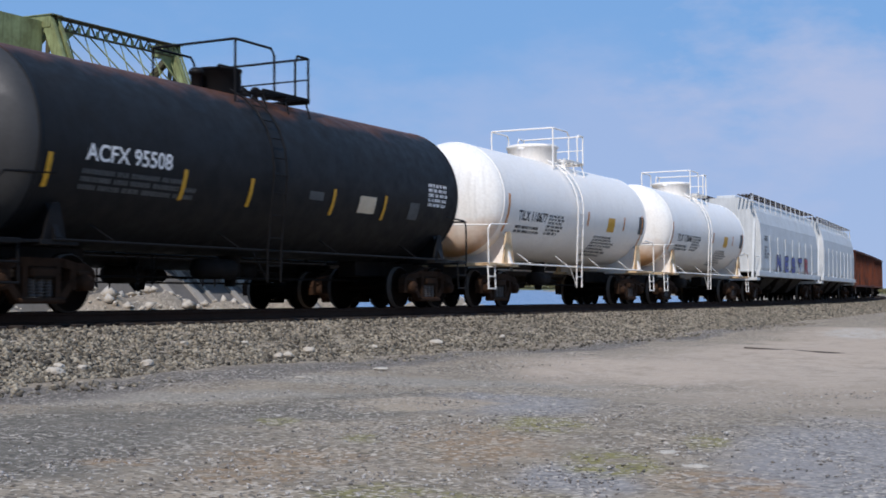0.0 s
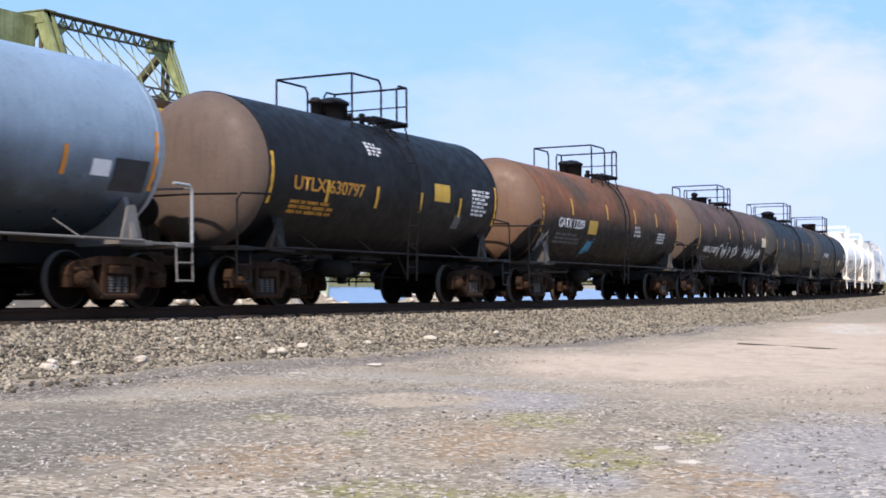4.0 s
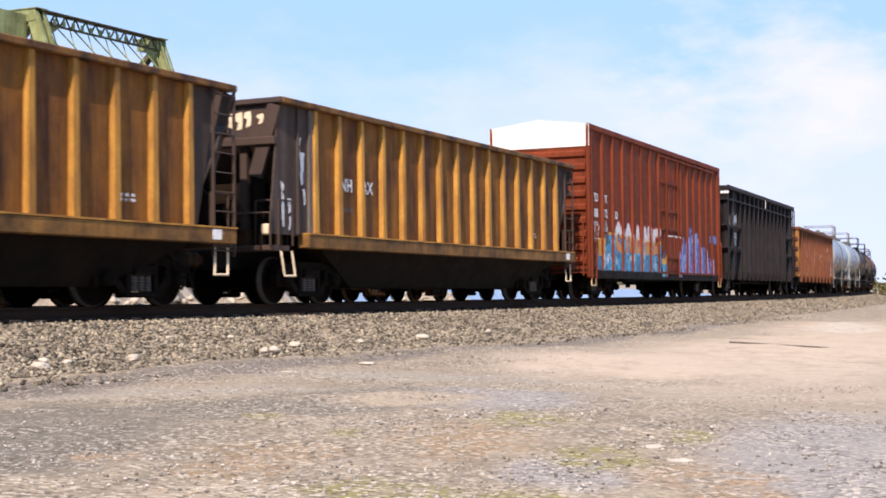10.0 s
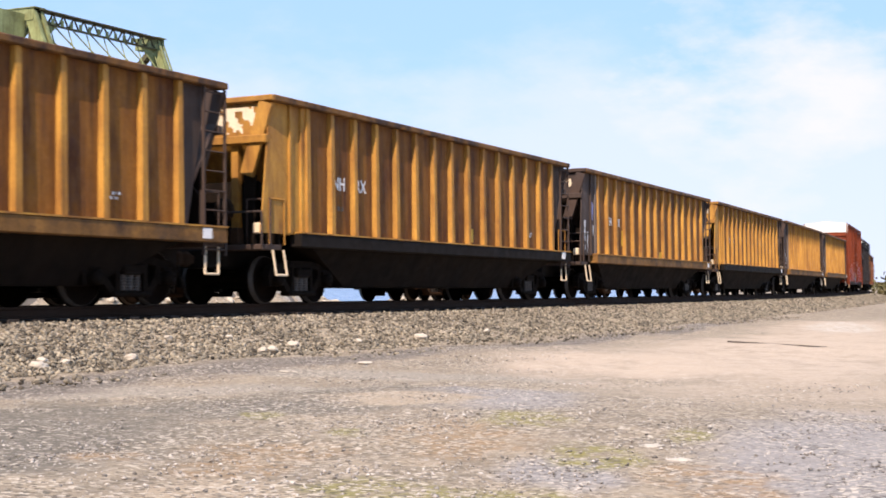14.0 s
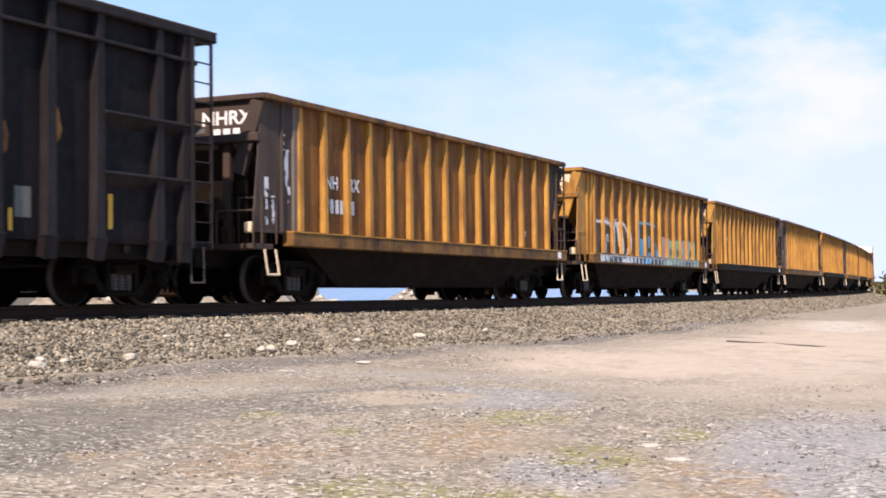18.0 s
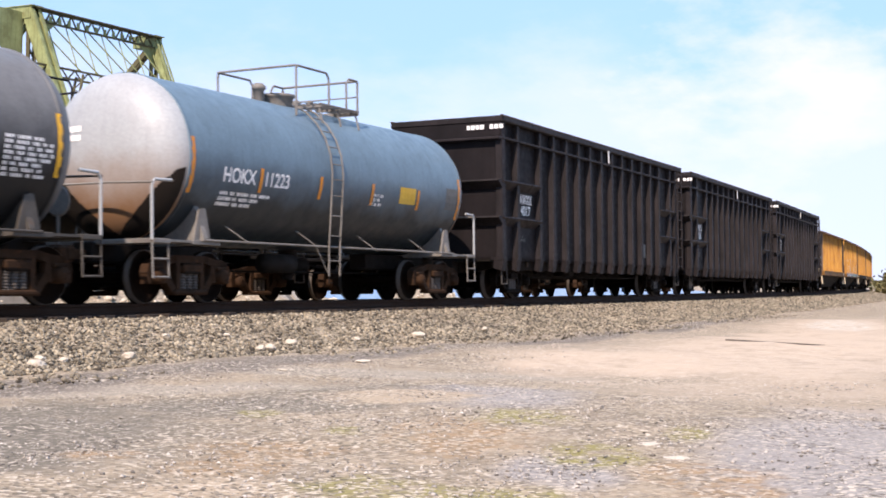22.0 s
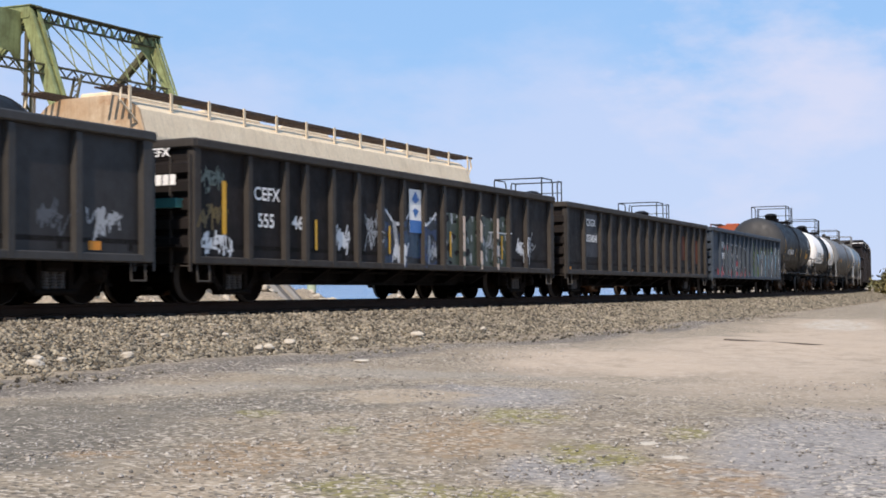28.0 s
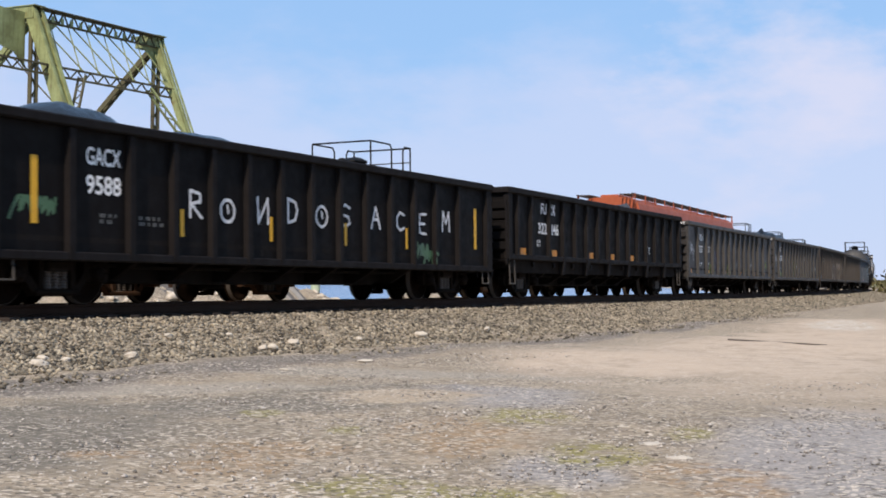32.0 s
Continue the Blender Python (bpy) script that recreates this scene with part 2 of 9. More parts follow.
# Lighter than the sheet: sun on posts and ledges is in the colour.
M["coal_post"] = surface("black steel, lightened as lit", (0.025, 0.0198, 0.0208), (0.0062, 0.0048, 0.0052), 0.66, amount=0.9, scale=2.5, streak=0.5, rust=0.2, rust_col=(0.055, 0.023, 0.014), spec=0.18, grain=(1.0, 1.0, 0.35))
M["coal_rim"] = surface("rusty brown rim steel", (0.085, 0.048, 0.028), (0.03, 0.02, 0.014), 0.8, amount=0.9, scale=2.5, rust=0.4)
# Besides rust, sheets are darkened and posts lightened to paint shade and sun.
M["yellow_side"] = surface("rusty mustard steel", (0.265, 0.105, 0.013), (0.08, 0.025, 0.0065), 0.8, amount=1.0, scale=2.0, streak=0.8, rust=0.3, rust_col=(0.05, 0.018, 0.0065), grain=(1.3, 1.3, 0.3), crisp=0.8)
M["yellow_post"] = surface("mustard paint on steel, lightened as sunlit", (0.56, 0.285, 0.048), (0.2, 0.078, 0.016), 0.7, amount=0.9, scale=2.0, streak=0.5, rust=0.25, rust_col=(0.1, 0.04, 0.014), grain=(1.0, 1.0, 0.4))
M["yellow_rim"] = surface("rust-bitten mustard rim", (0.2, 0.09, 0.02), (0.045, 0.02, 0.009), 0.75, amount=1.0, scale=2.2, rust=0.6, rust_col=(0.04, 0.018, 0.009), crisp=0.5)
M["yellow_sill"] = surface("rust-blackened mustard sill", (0.3, 0.14, 0.03), (0.035, 0.018, 0.009), 0.8, amount=1.0, scale=1.5, streak=0.6, rust=0.5, rust_col=(0.05, 0.022, 0.011))
M["dusty_corner"] = surface("dusty grey-brown corner plate", (0.1, 0.076, 0.066), (0.045, 0.03, 0.025), 0.8, amount=0.9, scale=1.6, streak=0.7, rust=0.3, grain=(1.6, 1.6, 0.25), spec=0.15)
M["dusty_rib"] = surface("dust-greyed corner rib", (0.19, 0.16, 0.145), (0.09, 0.072, 0.062), 0.8, amount=0.8, streak=0.6, grain=(1.0, 1.0, 0.3), spec=0.15)
M["yellow_end"] = surface("worn mustard end plate", (0.46, 0.22, 0.032), (0.17, 0.07, 0.018), 0.75, amount=0.8, streak=0.5, rust=0.4)
M["brown_end"] = surface("sooty brown end plate", (0.042, 0.030, 0.025), (0.07, 0.039, 0.026), 0.8, amount=0.8, streak=0.4, rust=0.3)
# Tub colour, also used for plates that stand in for shade.
M["belly"] = surface("sooty brown of hopper belly and shade plates", (0.016, 0.0095, 0.0055), (0.005, 0.0036, 0.0028), 0.9, amount=1.0, streak=0.4, spec=0.1)
M["box_red"] = surface("oxide red boxcar paint", (0.215, 0.044, 0.016), (0.1, 0.021, 0.009), 0.7, amount=0.9, streak=0.5, spec=0.12, grain=(1.0, 1.0, 0.35))
M["white_paint"] = surface("white end paint", (0.78, 0.76, 0.72), (0.6, 0.56, 0.5), 0.55, amount=0.4, streak=0.2)
M["hopper_white"] = surface("off-white hopper paint", (0.66, 0.67, 0.66), (0.45, 0.45, 0.43), 0.5, amount=0.5, streak=0.35)
M["hopper_cream"] = surface("cream hopper paint", (0.78, 0.65, 0.46), (0.6, 0.46, 0.3), 0.6, amount=0.6, streak=0.3, rust=0.12)
M["hopper_orange"] = surface("orange hopper paint", (0.38, 0.085, 0.03), (0.25, 0.06, 0.025), 0.6, amount=0.5, streak=0.3)
M["hopper_yellow"] = surface("yellow hopper paint", (0.62, 0.38, 0.03), (0.42, 0.24, 0.03), 0.55, amount=0.5, streak=0.2)
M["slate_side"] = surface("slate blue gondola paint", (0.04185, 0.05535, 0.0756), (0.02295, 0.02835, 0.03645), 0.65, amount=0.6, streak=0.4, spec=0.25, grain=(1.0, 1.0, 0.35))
# Paler slate for the posts, with their sunlight in the colour.
M["slate_post"] = surface("slate blue steel, sun painted in", (0.062, 0.08, 0.104), (0.03, 0.037, 0.046), 0.65, amount=0.7, streak=0.4, spec=0.2)
M["hopper_rust"] = surface("cream paint eaten by rust", (0.68, 0.57, 0.41), (0.36, 0.2, 0.09), 0.7, amount=1.0, scale=0.9, streak=0.4, rust=0.6, rust_col=(0.3, 0.12, 0.04))
M["brown_side"] = surface("brown-black gondola paint", (0.0185, 0.0140, 0.0122), (0.0085, 0.0066, 0.006), 0.7, amount=0.9, streak=0.4, rust=0.18, rust_col=(0.07, 0.03, 0.014), spec=0.2)
M["grey_side"] = surface("dark grey gondola paint", (0.024, 0.0205, 0.0188), (0.0105, 0.009, 0.0083), 0.56, amount=0.7, streak=0.4, spec=0.42)
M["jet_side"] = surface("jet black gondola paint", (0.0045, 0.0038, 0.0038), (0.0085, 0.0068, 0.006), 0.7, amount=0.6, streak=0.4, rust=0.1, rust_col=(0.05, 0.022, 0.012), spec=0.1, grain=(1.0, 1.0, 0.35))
# Next three: post colours raised above the side sheets to paint in sun.
M["jet_post"] = surface("black post steel, lightened as lit", (0.0125, 0.0102, 0.0096), (0.006, 0.0048, 0.0045), 0.75, amount=0.7, streak=0.4, spec=0.12)
M["brown_post"] = surface("brown-grey steel, lightened as lit", (0.045, 0.037, 0.03), (0.022, 0.018, 0.015), 0.75, amount=0.6, streak=0.3)
M["grey_post"] = surface("grey steel, lightened as lit", (0.045, 0.04, 0.035), (0.022, 0.02, 0.018), 0.6, spec=0.42, amount=0.6, streak=0.3)
M["rust_stain"] = surface("brown rust run", (0.22, 0.11, 0.045), (0.34, 0.2, 0.1), 0.85, amount=0.8, scale=4, streak=0.5)
M["rust_saddle"] = surface("white bracket paint with yellow rust", (0.8, 0.66, 0.42), (0.42, 0.2, 0.06), 0.75, amount=0.9, scale=2.2, rust=0.35, rust_col=(0.32, 0.13, 0.035))
M["walk_brown"] = surface("rust-brown grating", (0.11, 0.066, 0.038), (0.04, 0.025, 0.016), 0.8, amount=0.8, scale=2.5, rust=0.3)
M["grey_bracket"] = surface("grey bracket paint", (0.2, 0.19, 0.175), (0.1, 0.085, 0.07), 0.65, amount=0.7, rust=0.25)
M["dust_bracket"] = surface("dusty dark bracket paint", (0.085, 0.076, 0.066), (0.03, 0.025, 0.02), 0.7, amount=0.8, rust=0.3, rust_col=(0.09, 0.045, 0.02))
M["tarp"] = surface("black plastic tarpaulin", (0.0065, 0.0068, 0.0078), (0.014, 0.0145, 0.017), 0.34, bump=0.7, fine=5, scale=3)
M["scrap"] = surface("dark bulk load", (0.035, 0.037, 0.045), (0.06, 0.06, 0.065), 0.85, bump=0.6, fine=9)
M["bridge_green"] = surface("weathered green bridge paint", (0.32, 0.37, 0.17), (0.15, 0.155, 0.06), 0.7, amount=0.95, scale=1.7, streak=0.6, rust=0.6, rust_col=(0.13, 0.07, 0.03))
M["bridge_dark"] = surface("rusty bridge steel", (0.06, 0.045, 0.027), (0.13, 0.13, 0.06), 0.8, amount=0.6, rust=0.6, rust_col=(0.1, 0.045, 0.02))
M["concrete"] = surface("old concrete", (0.36, 0.33, 0.29), (0.24, 0.22, 0.19), 0.9, amount=0.7, streak=0.3, fine=25)
M["slab"] = surface("dark streaked concrete", (0.15, 0.14, 0.13), (0.09, 0.085, 0.08), 0.9, amount=0.6, streak=0.3)
M["post_green"] = surface("pale green post paint", (0.42, 0.5, 0.36), (0.3, 0.36, 0.26), 0.6)
M["stone"] = surface("broken stone", (0.49, 0.42, 0.305), (0.032, 0.026, 0.019), 0.9, island=True, fine=60, bump=0.4)
M["gravel"] = surface("grey road gravel", (0.66, 0.6, 0.53), (0.12, 0.105, 0.09), 0.9, island=True, fine=60, bump=0.3)
M["pale_rock"] = surface("pale limestone rock", (0.54, 0.48, 0.39), (0.36, 0.31, 0.25), 0.9, scale=5, fine=30, bump=0.5)
M["dark_rock"] = surface("dark boulder", (0.13, 0.12, 0.11), (0.07, 0.065, 0.06), 0.9, scale=4, fine=30, bump=0.5)
M["dry_leaf"] = surface("dry brush", (0.17, 0.14, 0.055), (0.09, 0.085, 0.035), 0.9, island=True, bump=0)
M["leaf"] = surface("spring leaves", (0.10, 0.13, 0.045), (0.055, 0.075, 0.03), 0.9, island=True, bump=0)
M["bark"] = surface("grey bark", (0.1, 0.085, 0.07), (0.05, 0.042, 0.035), 0.9, scale=6, bump=0.5)
M["stick"] = surface("dark weathered timber", (0.05, 0.04, 0.033), (0.09, 0.07, 0.055), 0.9, scale=6)
GRAF = {}
for _n, _c in (("white", (0.72, 0.72, 0.72)), ("black", (0.0035, 0.0035, 0.005)), ("sky", (0.02, 0.37, 0.72)), ("pale_blue", (0.3, 0.55, 0.68)),
               ("cream", (0.68, 0.52, 0.4)), ("orange", (0.62, 0.2, 0.02)), ("red", (0.4, 0.025, 0.03)), ("violet", (0.075, 0.09, 0.36)),
               ("lilac", (0.36, 0.38, 0.7)), ("lime", (0.13, 0.17, 0.028)), ("teal", (0.04, 0.15, 0.14)), ("navy", (0.012, 0.03, 0.085)), ("silver", (0.35, 0.36, 0.37)), ("yellow", (0.66, 0.33, 0.03)), ("mint", (0.28, 0.5, 0.33)), ("pink", (0.5, 0.28, 0.26)), ("green", (0.06, 0.13, 0.06)), ("blue", (0.05, 0.17, 0.45)), ("cyan", (0.012, 0.26, 0.46)), ("denim", (0.022, 0.05, 0.085)), ("moss", (0.04, 0.056, 0.036)), ("ochre", (0.12, 0.08, 0.018)), ("tan", (0.5, 0.26, 0.09)), ("haze", (0.13, 0.16, 0.13)), ("ash", (0.045, 0.043, 0.042)), ("petrol", (0.006, 0.075, 0.13)), ("slate", (0.085, 0.09, 0.1)), ("dusk", (0.028, 0.026, 0.06))):
    GRAF[_n] = surface("spray paint " + _n, _c, tuple(v * 0.7 for v in _c), 0.45, amount=0.4, scale=3, bump=0.03)


# ---------- mesh building ----------
class Shape:
    """Collects vertices and faces of one mesh."""

    def __init__(self):
        self.v, self.f, self.mi, self.sm = [], [], [], []

    def add(self, verts, faces, smooth=False, m=0):
        k = len(self.v)
        self.v.extend(verts)
        self.f.extend([tuple(i + k for i in q) for q in faces])
        self.mi.extend([m] * len(faces))
        self.sm.extend([smooth] * len(faces))
        return self

    def box(self, x0, x1, y0, y1, z0, z1, c=0.0, m=0):
        if not c:
            vs = [(x, y, z) for x in (x0, x1) for y in (y0, y1) for z in (z0, z1)]
            fs = [(0, 1, 3, 2), (4, 6, 7, 5), (0, 4, 5, 1), (2, 3, 7, 6), (0, 2, 6, 4), (1, 5, 7, 3)]
            return self.add(vs, fs, m=m)
        c = min(c, (x1 - x0) * 0.45, (y1 - y0) * 0.45, (z1 - z0) * 0.45)
        vs, key = [], {}
        for i, x in enumerate((x0, x1)):
            for j, y in enumerate((y0, y1)):
                for k, z in enumerate((z0, z1)):
                    sx, sy, sz = (c if i == 0 else -c), (c if j == 0 else -c), (c if k == 0 else -c)
                    for ax, p in enumerate(((x, y + sy, z + sz), (x + sx, y, z + sz), (x + sx, y + sy, z))):
                        key[i, j, k, ax] = len(vs)
                        vs.append(p)
        g = lambda i, j, k, a: key[i, j, k, a]
        fs = []
        for i in (0, 1):
            fs.append((g(i, 0, 0, 0), g(i, 0, 1, 0), g(i, 1, 1, 0), g(i, 1, 0, 0)))
            fs.append((g(0, i, 0, 1), g(1, i, 0, 1), g(1, i, 1, 1), g(0, i, 1, 1)))
            fs.append((g(0, 0, i, 2), g(0, 1, i, 2), g(1, 1, i, 2), g(1, 0, i, 2)))
        for a in (0, 1):
            for b in (0, 1):
                fs.append((g(a, b, 0, 0), g(a, b, 1, 0), g(a, b, 1, 1), g(a, b, 0, 1)))
                fs.append((g(a, 0, b, 0), g(a, 1, b, 0), g(a, 1, b, 2), g(a, 0, b, 2)))
                fs.append((g(0, a, b, 1), g(1, a, b, 1), g(1, a, b, 2), g(0, a, b, 2)))
                for k in (0, 1):
                    fs.append((g(a, b, k, 0), g(a, b, k, 1), g(a, b, k, 2)))
        return self.add(vs, fs, m=m)

    def rod(self, p0, p1, r, n=6, r1=None, smooth=True, m=0):
        p0, p1 = Vector(p0), Vector(p1)
        d = (p1 - p0).normalized()
        u = d.orthogonal().normalized()
        w = d.cross(u)
        r1 = r if r1 is None else r1
        vs = []
        for p, q in ((p0, r), (p1, r1)):
            for i in range(n):
                a = 2 * math.pi * i / n
                vs.append(tuple(p + (u * math.cos(a) + w * math.sin(a)) * q))
        fs = [(i, (i + 1) % n, n + (i + 1) % n, n + i) for i in range(n)]
        self.add(vs, fs, smooth, m)
        return self.add(vs, [tuple(range(n - 1, -1, -1)), tuple(range(n, 2 * n))], False, m)

    def tube(self, pts, r, n=6):
        for a, b in zip(pts, pts[1:]):
            self.rod(a, b, r, n)
        return self

    def beam(self, p0, p1, w, h, up=(0, 0, 1)):
        p0, p1 = Vector(p0), Vector(p1)
        d = (p1 - p0).normalized()
        side = d.cross(Vector(up))
        side = side.normalized() if side.length > 1e-4 else d.orthogonal().normalized()
        top = side.cross(d)
        vs = [tuple(p + side * (w / 2 * a) + top * (h / 2 * b)) for p in (p0, p1) for a in (-1, 1) for b in (-1, 1)]
        return self.add(vs, [(0, 1, 3, 2), (4, 6, 7, 5), (0, 4, 5, 1), (2, 3, 7, 6), (0, 2, 6, 4), (1, 5, 7, 3)])

    def lathe(self, prof, n=32, axis="x", at=(0, 0, 0), smooth=True, m=0):
        vs, fs = [], []
        for h, r in prof:
            for i in range(n):
                a = 2 * math.pi * i / n
                c, s = r * math.cos(a), r * math.sin(a)
                p = {"x": (h, c, s), "y": (c, h, s), "z": (c, s, h)}[axis]
                vs.append((p[0] + at[0], p[1] + at[1], p[2] + at[2]))
        for j in range(len(prof) - 1):
            for i in range(n):
                k = (i + 1) % n
                fs.append((j * n + i, j * n + k, (j + 1) * n + k, (j + 1) * n + i))
        self.add(vs, fs, smooth, m)
        e = (len(prof) - 1) * n
        return self.add(vs, [tuple(range(n - 1, -1, -1)), tuple(range(e, e + n))], False, m)

    def prism(self, poly, a0, a1, axis="y", m=0):
        """poly: points in the plane square to the axis; extruded from a0 to a1."""
        def at(p, a):
            return {"y": (p[0], a, p[1]), "x": (a, p[0], p[1]), "z": (p[0], p[1], a)}[axis]
        n = len(poly)
        vs = [at(p, a0) for p in poly] + [at(p, a1) for p in poly]
        fs = [tuple(range(n)), tuple(range(2 * n - 1, n - 1, -1))]
        fs += [(i, n + i, n + (i + 1) % n, (i + 1) % n) for i in range(n)]
        return self.add(vs, fs, m=m)

    def mesh(self, name, mats):
        me = bpy.data.meshes.new(name)
        me.from_pydata(self.v, [], self.f)
        for x in (mats if isinstance(mats, (list, tuple)) else [mats]):
            me.materials.append(x)
        me.polygons.foreach_set("material_index", self.mi)
        me.polygons.foreach_set("use_smooth", self.sm)
        b = bmesh.new()
        b.from_mesh(me)
        bmesh.ops.recalc_face_normals(b, faces=b.faces)
        b.to_mesh(me)
        b.free()
        return me


SHARED = {}


def shared(key, make, mats):
    """One mesh for all parts that look alike."""
    if key not in SHARED:
        SHARED[key] = make().mesh(key if isinstance(key, str) else key[0], mats)
    return SHARED[key]


def part(name, shape, mats, parent=None, label="", at=None):
    me = shape.mesh(name, mats) if isinstance(shape, Shape) else shape
    ob = new(name, me)
    ob.parent = parent
    if at is not None:
        ob.location = at
    if label:
        ob["label"] = label
    return ob


def thing(name, label, category, group="", kind=""):
    return tagged(new(name), label, category, group, kind)


def text_mesh(words, size, mat):
    key = ("lettering", words, size, mat.name)
    if key not in SHARED:
        cu = bpy.data.curves.new("lettering", "FONT")
        cu.body, cu.size, cu.align_x, cu.offset = words, size, "LEFT", 0.019 * size
        ob = new("lettering_curve", cu)
        bpy.context.view_layer.update()
        me = bpy.data.meshes.new_from_object(ob.evaluated_get(bpy.context.evaluated_depsgraph_get()))
        bpy.data.objects.remove(ob)
        me.materials.clear()
        me.materials.append(mat)
        SHARED[key] = me
    return SHARED[key]


def lettering(parent, words, x, z, size, mat, y=None, tank=None, end=None, width=None, label=""):
    """Painted words on a car's side. tank: radius and axis height of the barrel; end: x of an end wall, and z, y."""
    me = text_mesh(words, size, mat).copy()
    n = len(me.vertices)
    co = np.empty(n * 3)
    me.vertices.foreach_get("co", co)
    co = co.reshape(n, 3)
    w = co[:, 0].max() if n else 1.0
    k = (width / w) if width else 1.0
    u, h = co[:, 0] * k, co[:, 1]
    if tank:
        r, zc = tank
        a = np.arcsin(np.clip((z - zc) / r, -1, 1)) + h / r
        out = np.stack([x + u, -(r + 0.006) * np.cos(a), zc + (r + 0.006) * np.sin(a)], 1)
    elif end is not None:
        out = np.stack([np.full(n, end), y - u, z + h], 1)
    else:
        out = np.stack([x + u, np.full(n, y), z + h], 1)
    me.vertices.foreach_set("co", out.astype(np.float32).ravel())
    me.update()
    return part("lettering", me, mat, parent, label)


def bars(parent, rows, x, z, w, h, mat, y=None, tank=None, seed=1):
    """Small unreadable writing: broken bars in lines."""
    rnd = random.Random(seed)
    sh = Shape()
    for i in range(rows):
        zz, xx = z - i * h * 1.55, x
        end = x + w * rnd.uniform(0.6, 1.0)
        while xx < end:
            ww = rnd.uniform(0.12, 0.4) * max(0.4, w / 1.5)
            n = max(2, int(ww / (h * 0.8)))
            for k in range(n):
                a0 = xx + ww * k / n
                a1 = a0 + ww / n * rnd.uniform(0.62, 0.86)
                q = [(a0, zz), (a1, zz), (a1, zz + h), (a0, zz + h)]
                if tank:
                    r, zc = tank
                    pts = []
                    for px, pz in q:
                        a = math.asin(max(-1, min(1, (pz - zc) / r)))
                        pts.append((px, -(r + 0.006) * math.cos(a), zc + (r + 0.006) * math.sin(a)))
                else:
                    pts = [(px, y, pz) for px, pz in q]
                sh.add(pts, [(0, 1, 2, 3)])
            xx += ww + 0.06
    return tagged(part("small_print", sh, mat, parent), kind="stuff")


# strokes of hand-painted letters on a unit square
GLYPH = {
    "S": [(0.9, 0.85), (0.5, 1.0), (0.1, 0.8), (0.2, 0.55), (0.75, 0.45), (0.9, 0.2), (0.5, 0.0), (0.1, 0.15)],
    "O": [(0.5, 1.0), (0.12, 0.75), (0.12, 0.25), (0.5, 0.0), (0.88, 0.25), (0.88, 0.75), (0.5, 1.0)],
    "A": [(0.05, 0.0), (0.5, 1.0), (0.95, 0.0), (0.72, 0.42), (0.3, 0.42)],
    "M": [(0.05, 0.0), (0.15, 1.0), (0.5, 0.4), (0.85, 1.0), (0.95, 0.0)],
    "E": [(0.9, 1.0), (0.2, 0.95), (0.15, 0.5), (0.75, 0.5), (0.15, 0.5), (0.2, 0.05), (0.9, 0.0)],
    "R": [(0.15, 0.0), (0.15, 1.0), (0.8, 0.9), (0.8, 0.6), (0.2, 0.5), (0.9, 0.0)],
    "U": [(0.15, 1.0), (0.15, 0.2), (0.5, 0.0), (0.8, 0.2), (0.85, 1.0), (0.9, 0.0)],
    "D": [(0.15, 0.0), (0.15, 1.0), (0.75, 0.85), (0.9, 0.5), (0.7, 0.12), (0.15, 0.0)],
    "C": [(0.9, 0.85), (0.5, 1.0), (0.12, 0.7), (0.15, 0.25), (0.5, 0.0), (0.9, 0.15)],
    "T": [(0.05, 0.95), (0.95, 1.0), (0.5, 0.97), (0.5, 0.0)],
    "P": [(0.15, 0.0), (0.15, 1.0), (0.85, 0.85), (0.8, 0.5), (0.2, 0.45)],
    "B": [(0.15, 0.0), (0.15, 1.0), (0.8, 0.85), (0.7, 0.55), (0.2, 0.52), (0.85, 0.42), (0.85, 0.1), (0.15, 0.0)],
    "Y": [(0.05, 1.0), (0.5, 0.5), (0.95, 1.0), (0.5, 0.5), (0.45, 0.0)],
    "I": [(0.5, 0.0), (0.5, 1.0)],
    "F": [(0.9, 1.0), (0.15, 1.0), (0.15, 0.5), (0.72, 0.5), (0.15, 0.5), (0.15, 0.0)],
    "N": [(0.1, 0.0), (0.12, 1.0), (0.85, 0.0), (0.9, 1.0)],
}


def stroke_field(P, Q, strokes):
    d = np.full(P.shape, 9.0)
    for pts in strokes:
        for (ax, az), (bx, bz) in zip(pts, pts[1:]):
            vx, vz = bx - ax, bz - az
            t = np.clip(((P - ax) * vx + (Q - az) * vz) / (vx * vx + vz * vz + 1e-9), 0, 1)
            d = np.minimum(d, np.hypot(P - ax - t * vx, Q - az - t * vz))
    return d


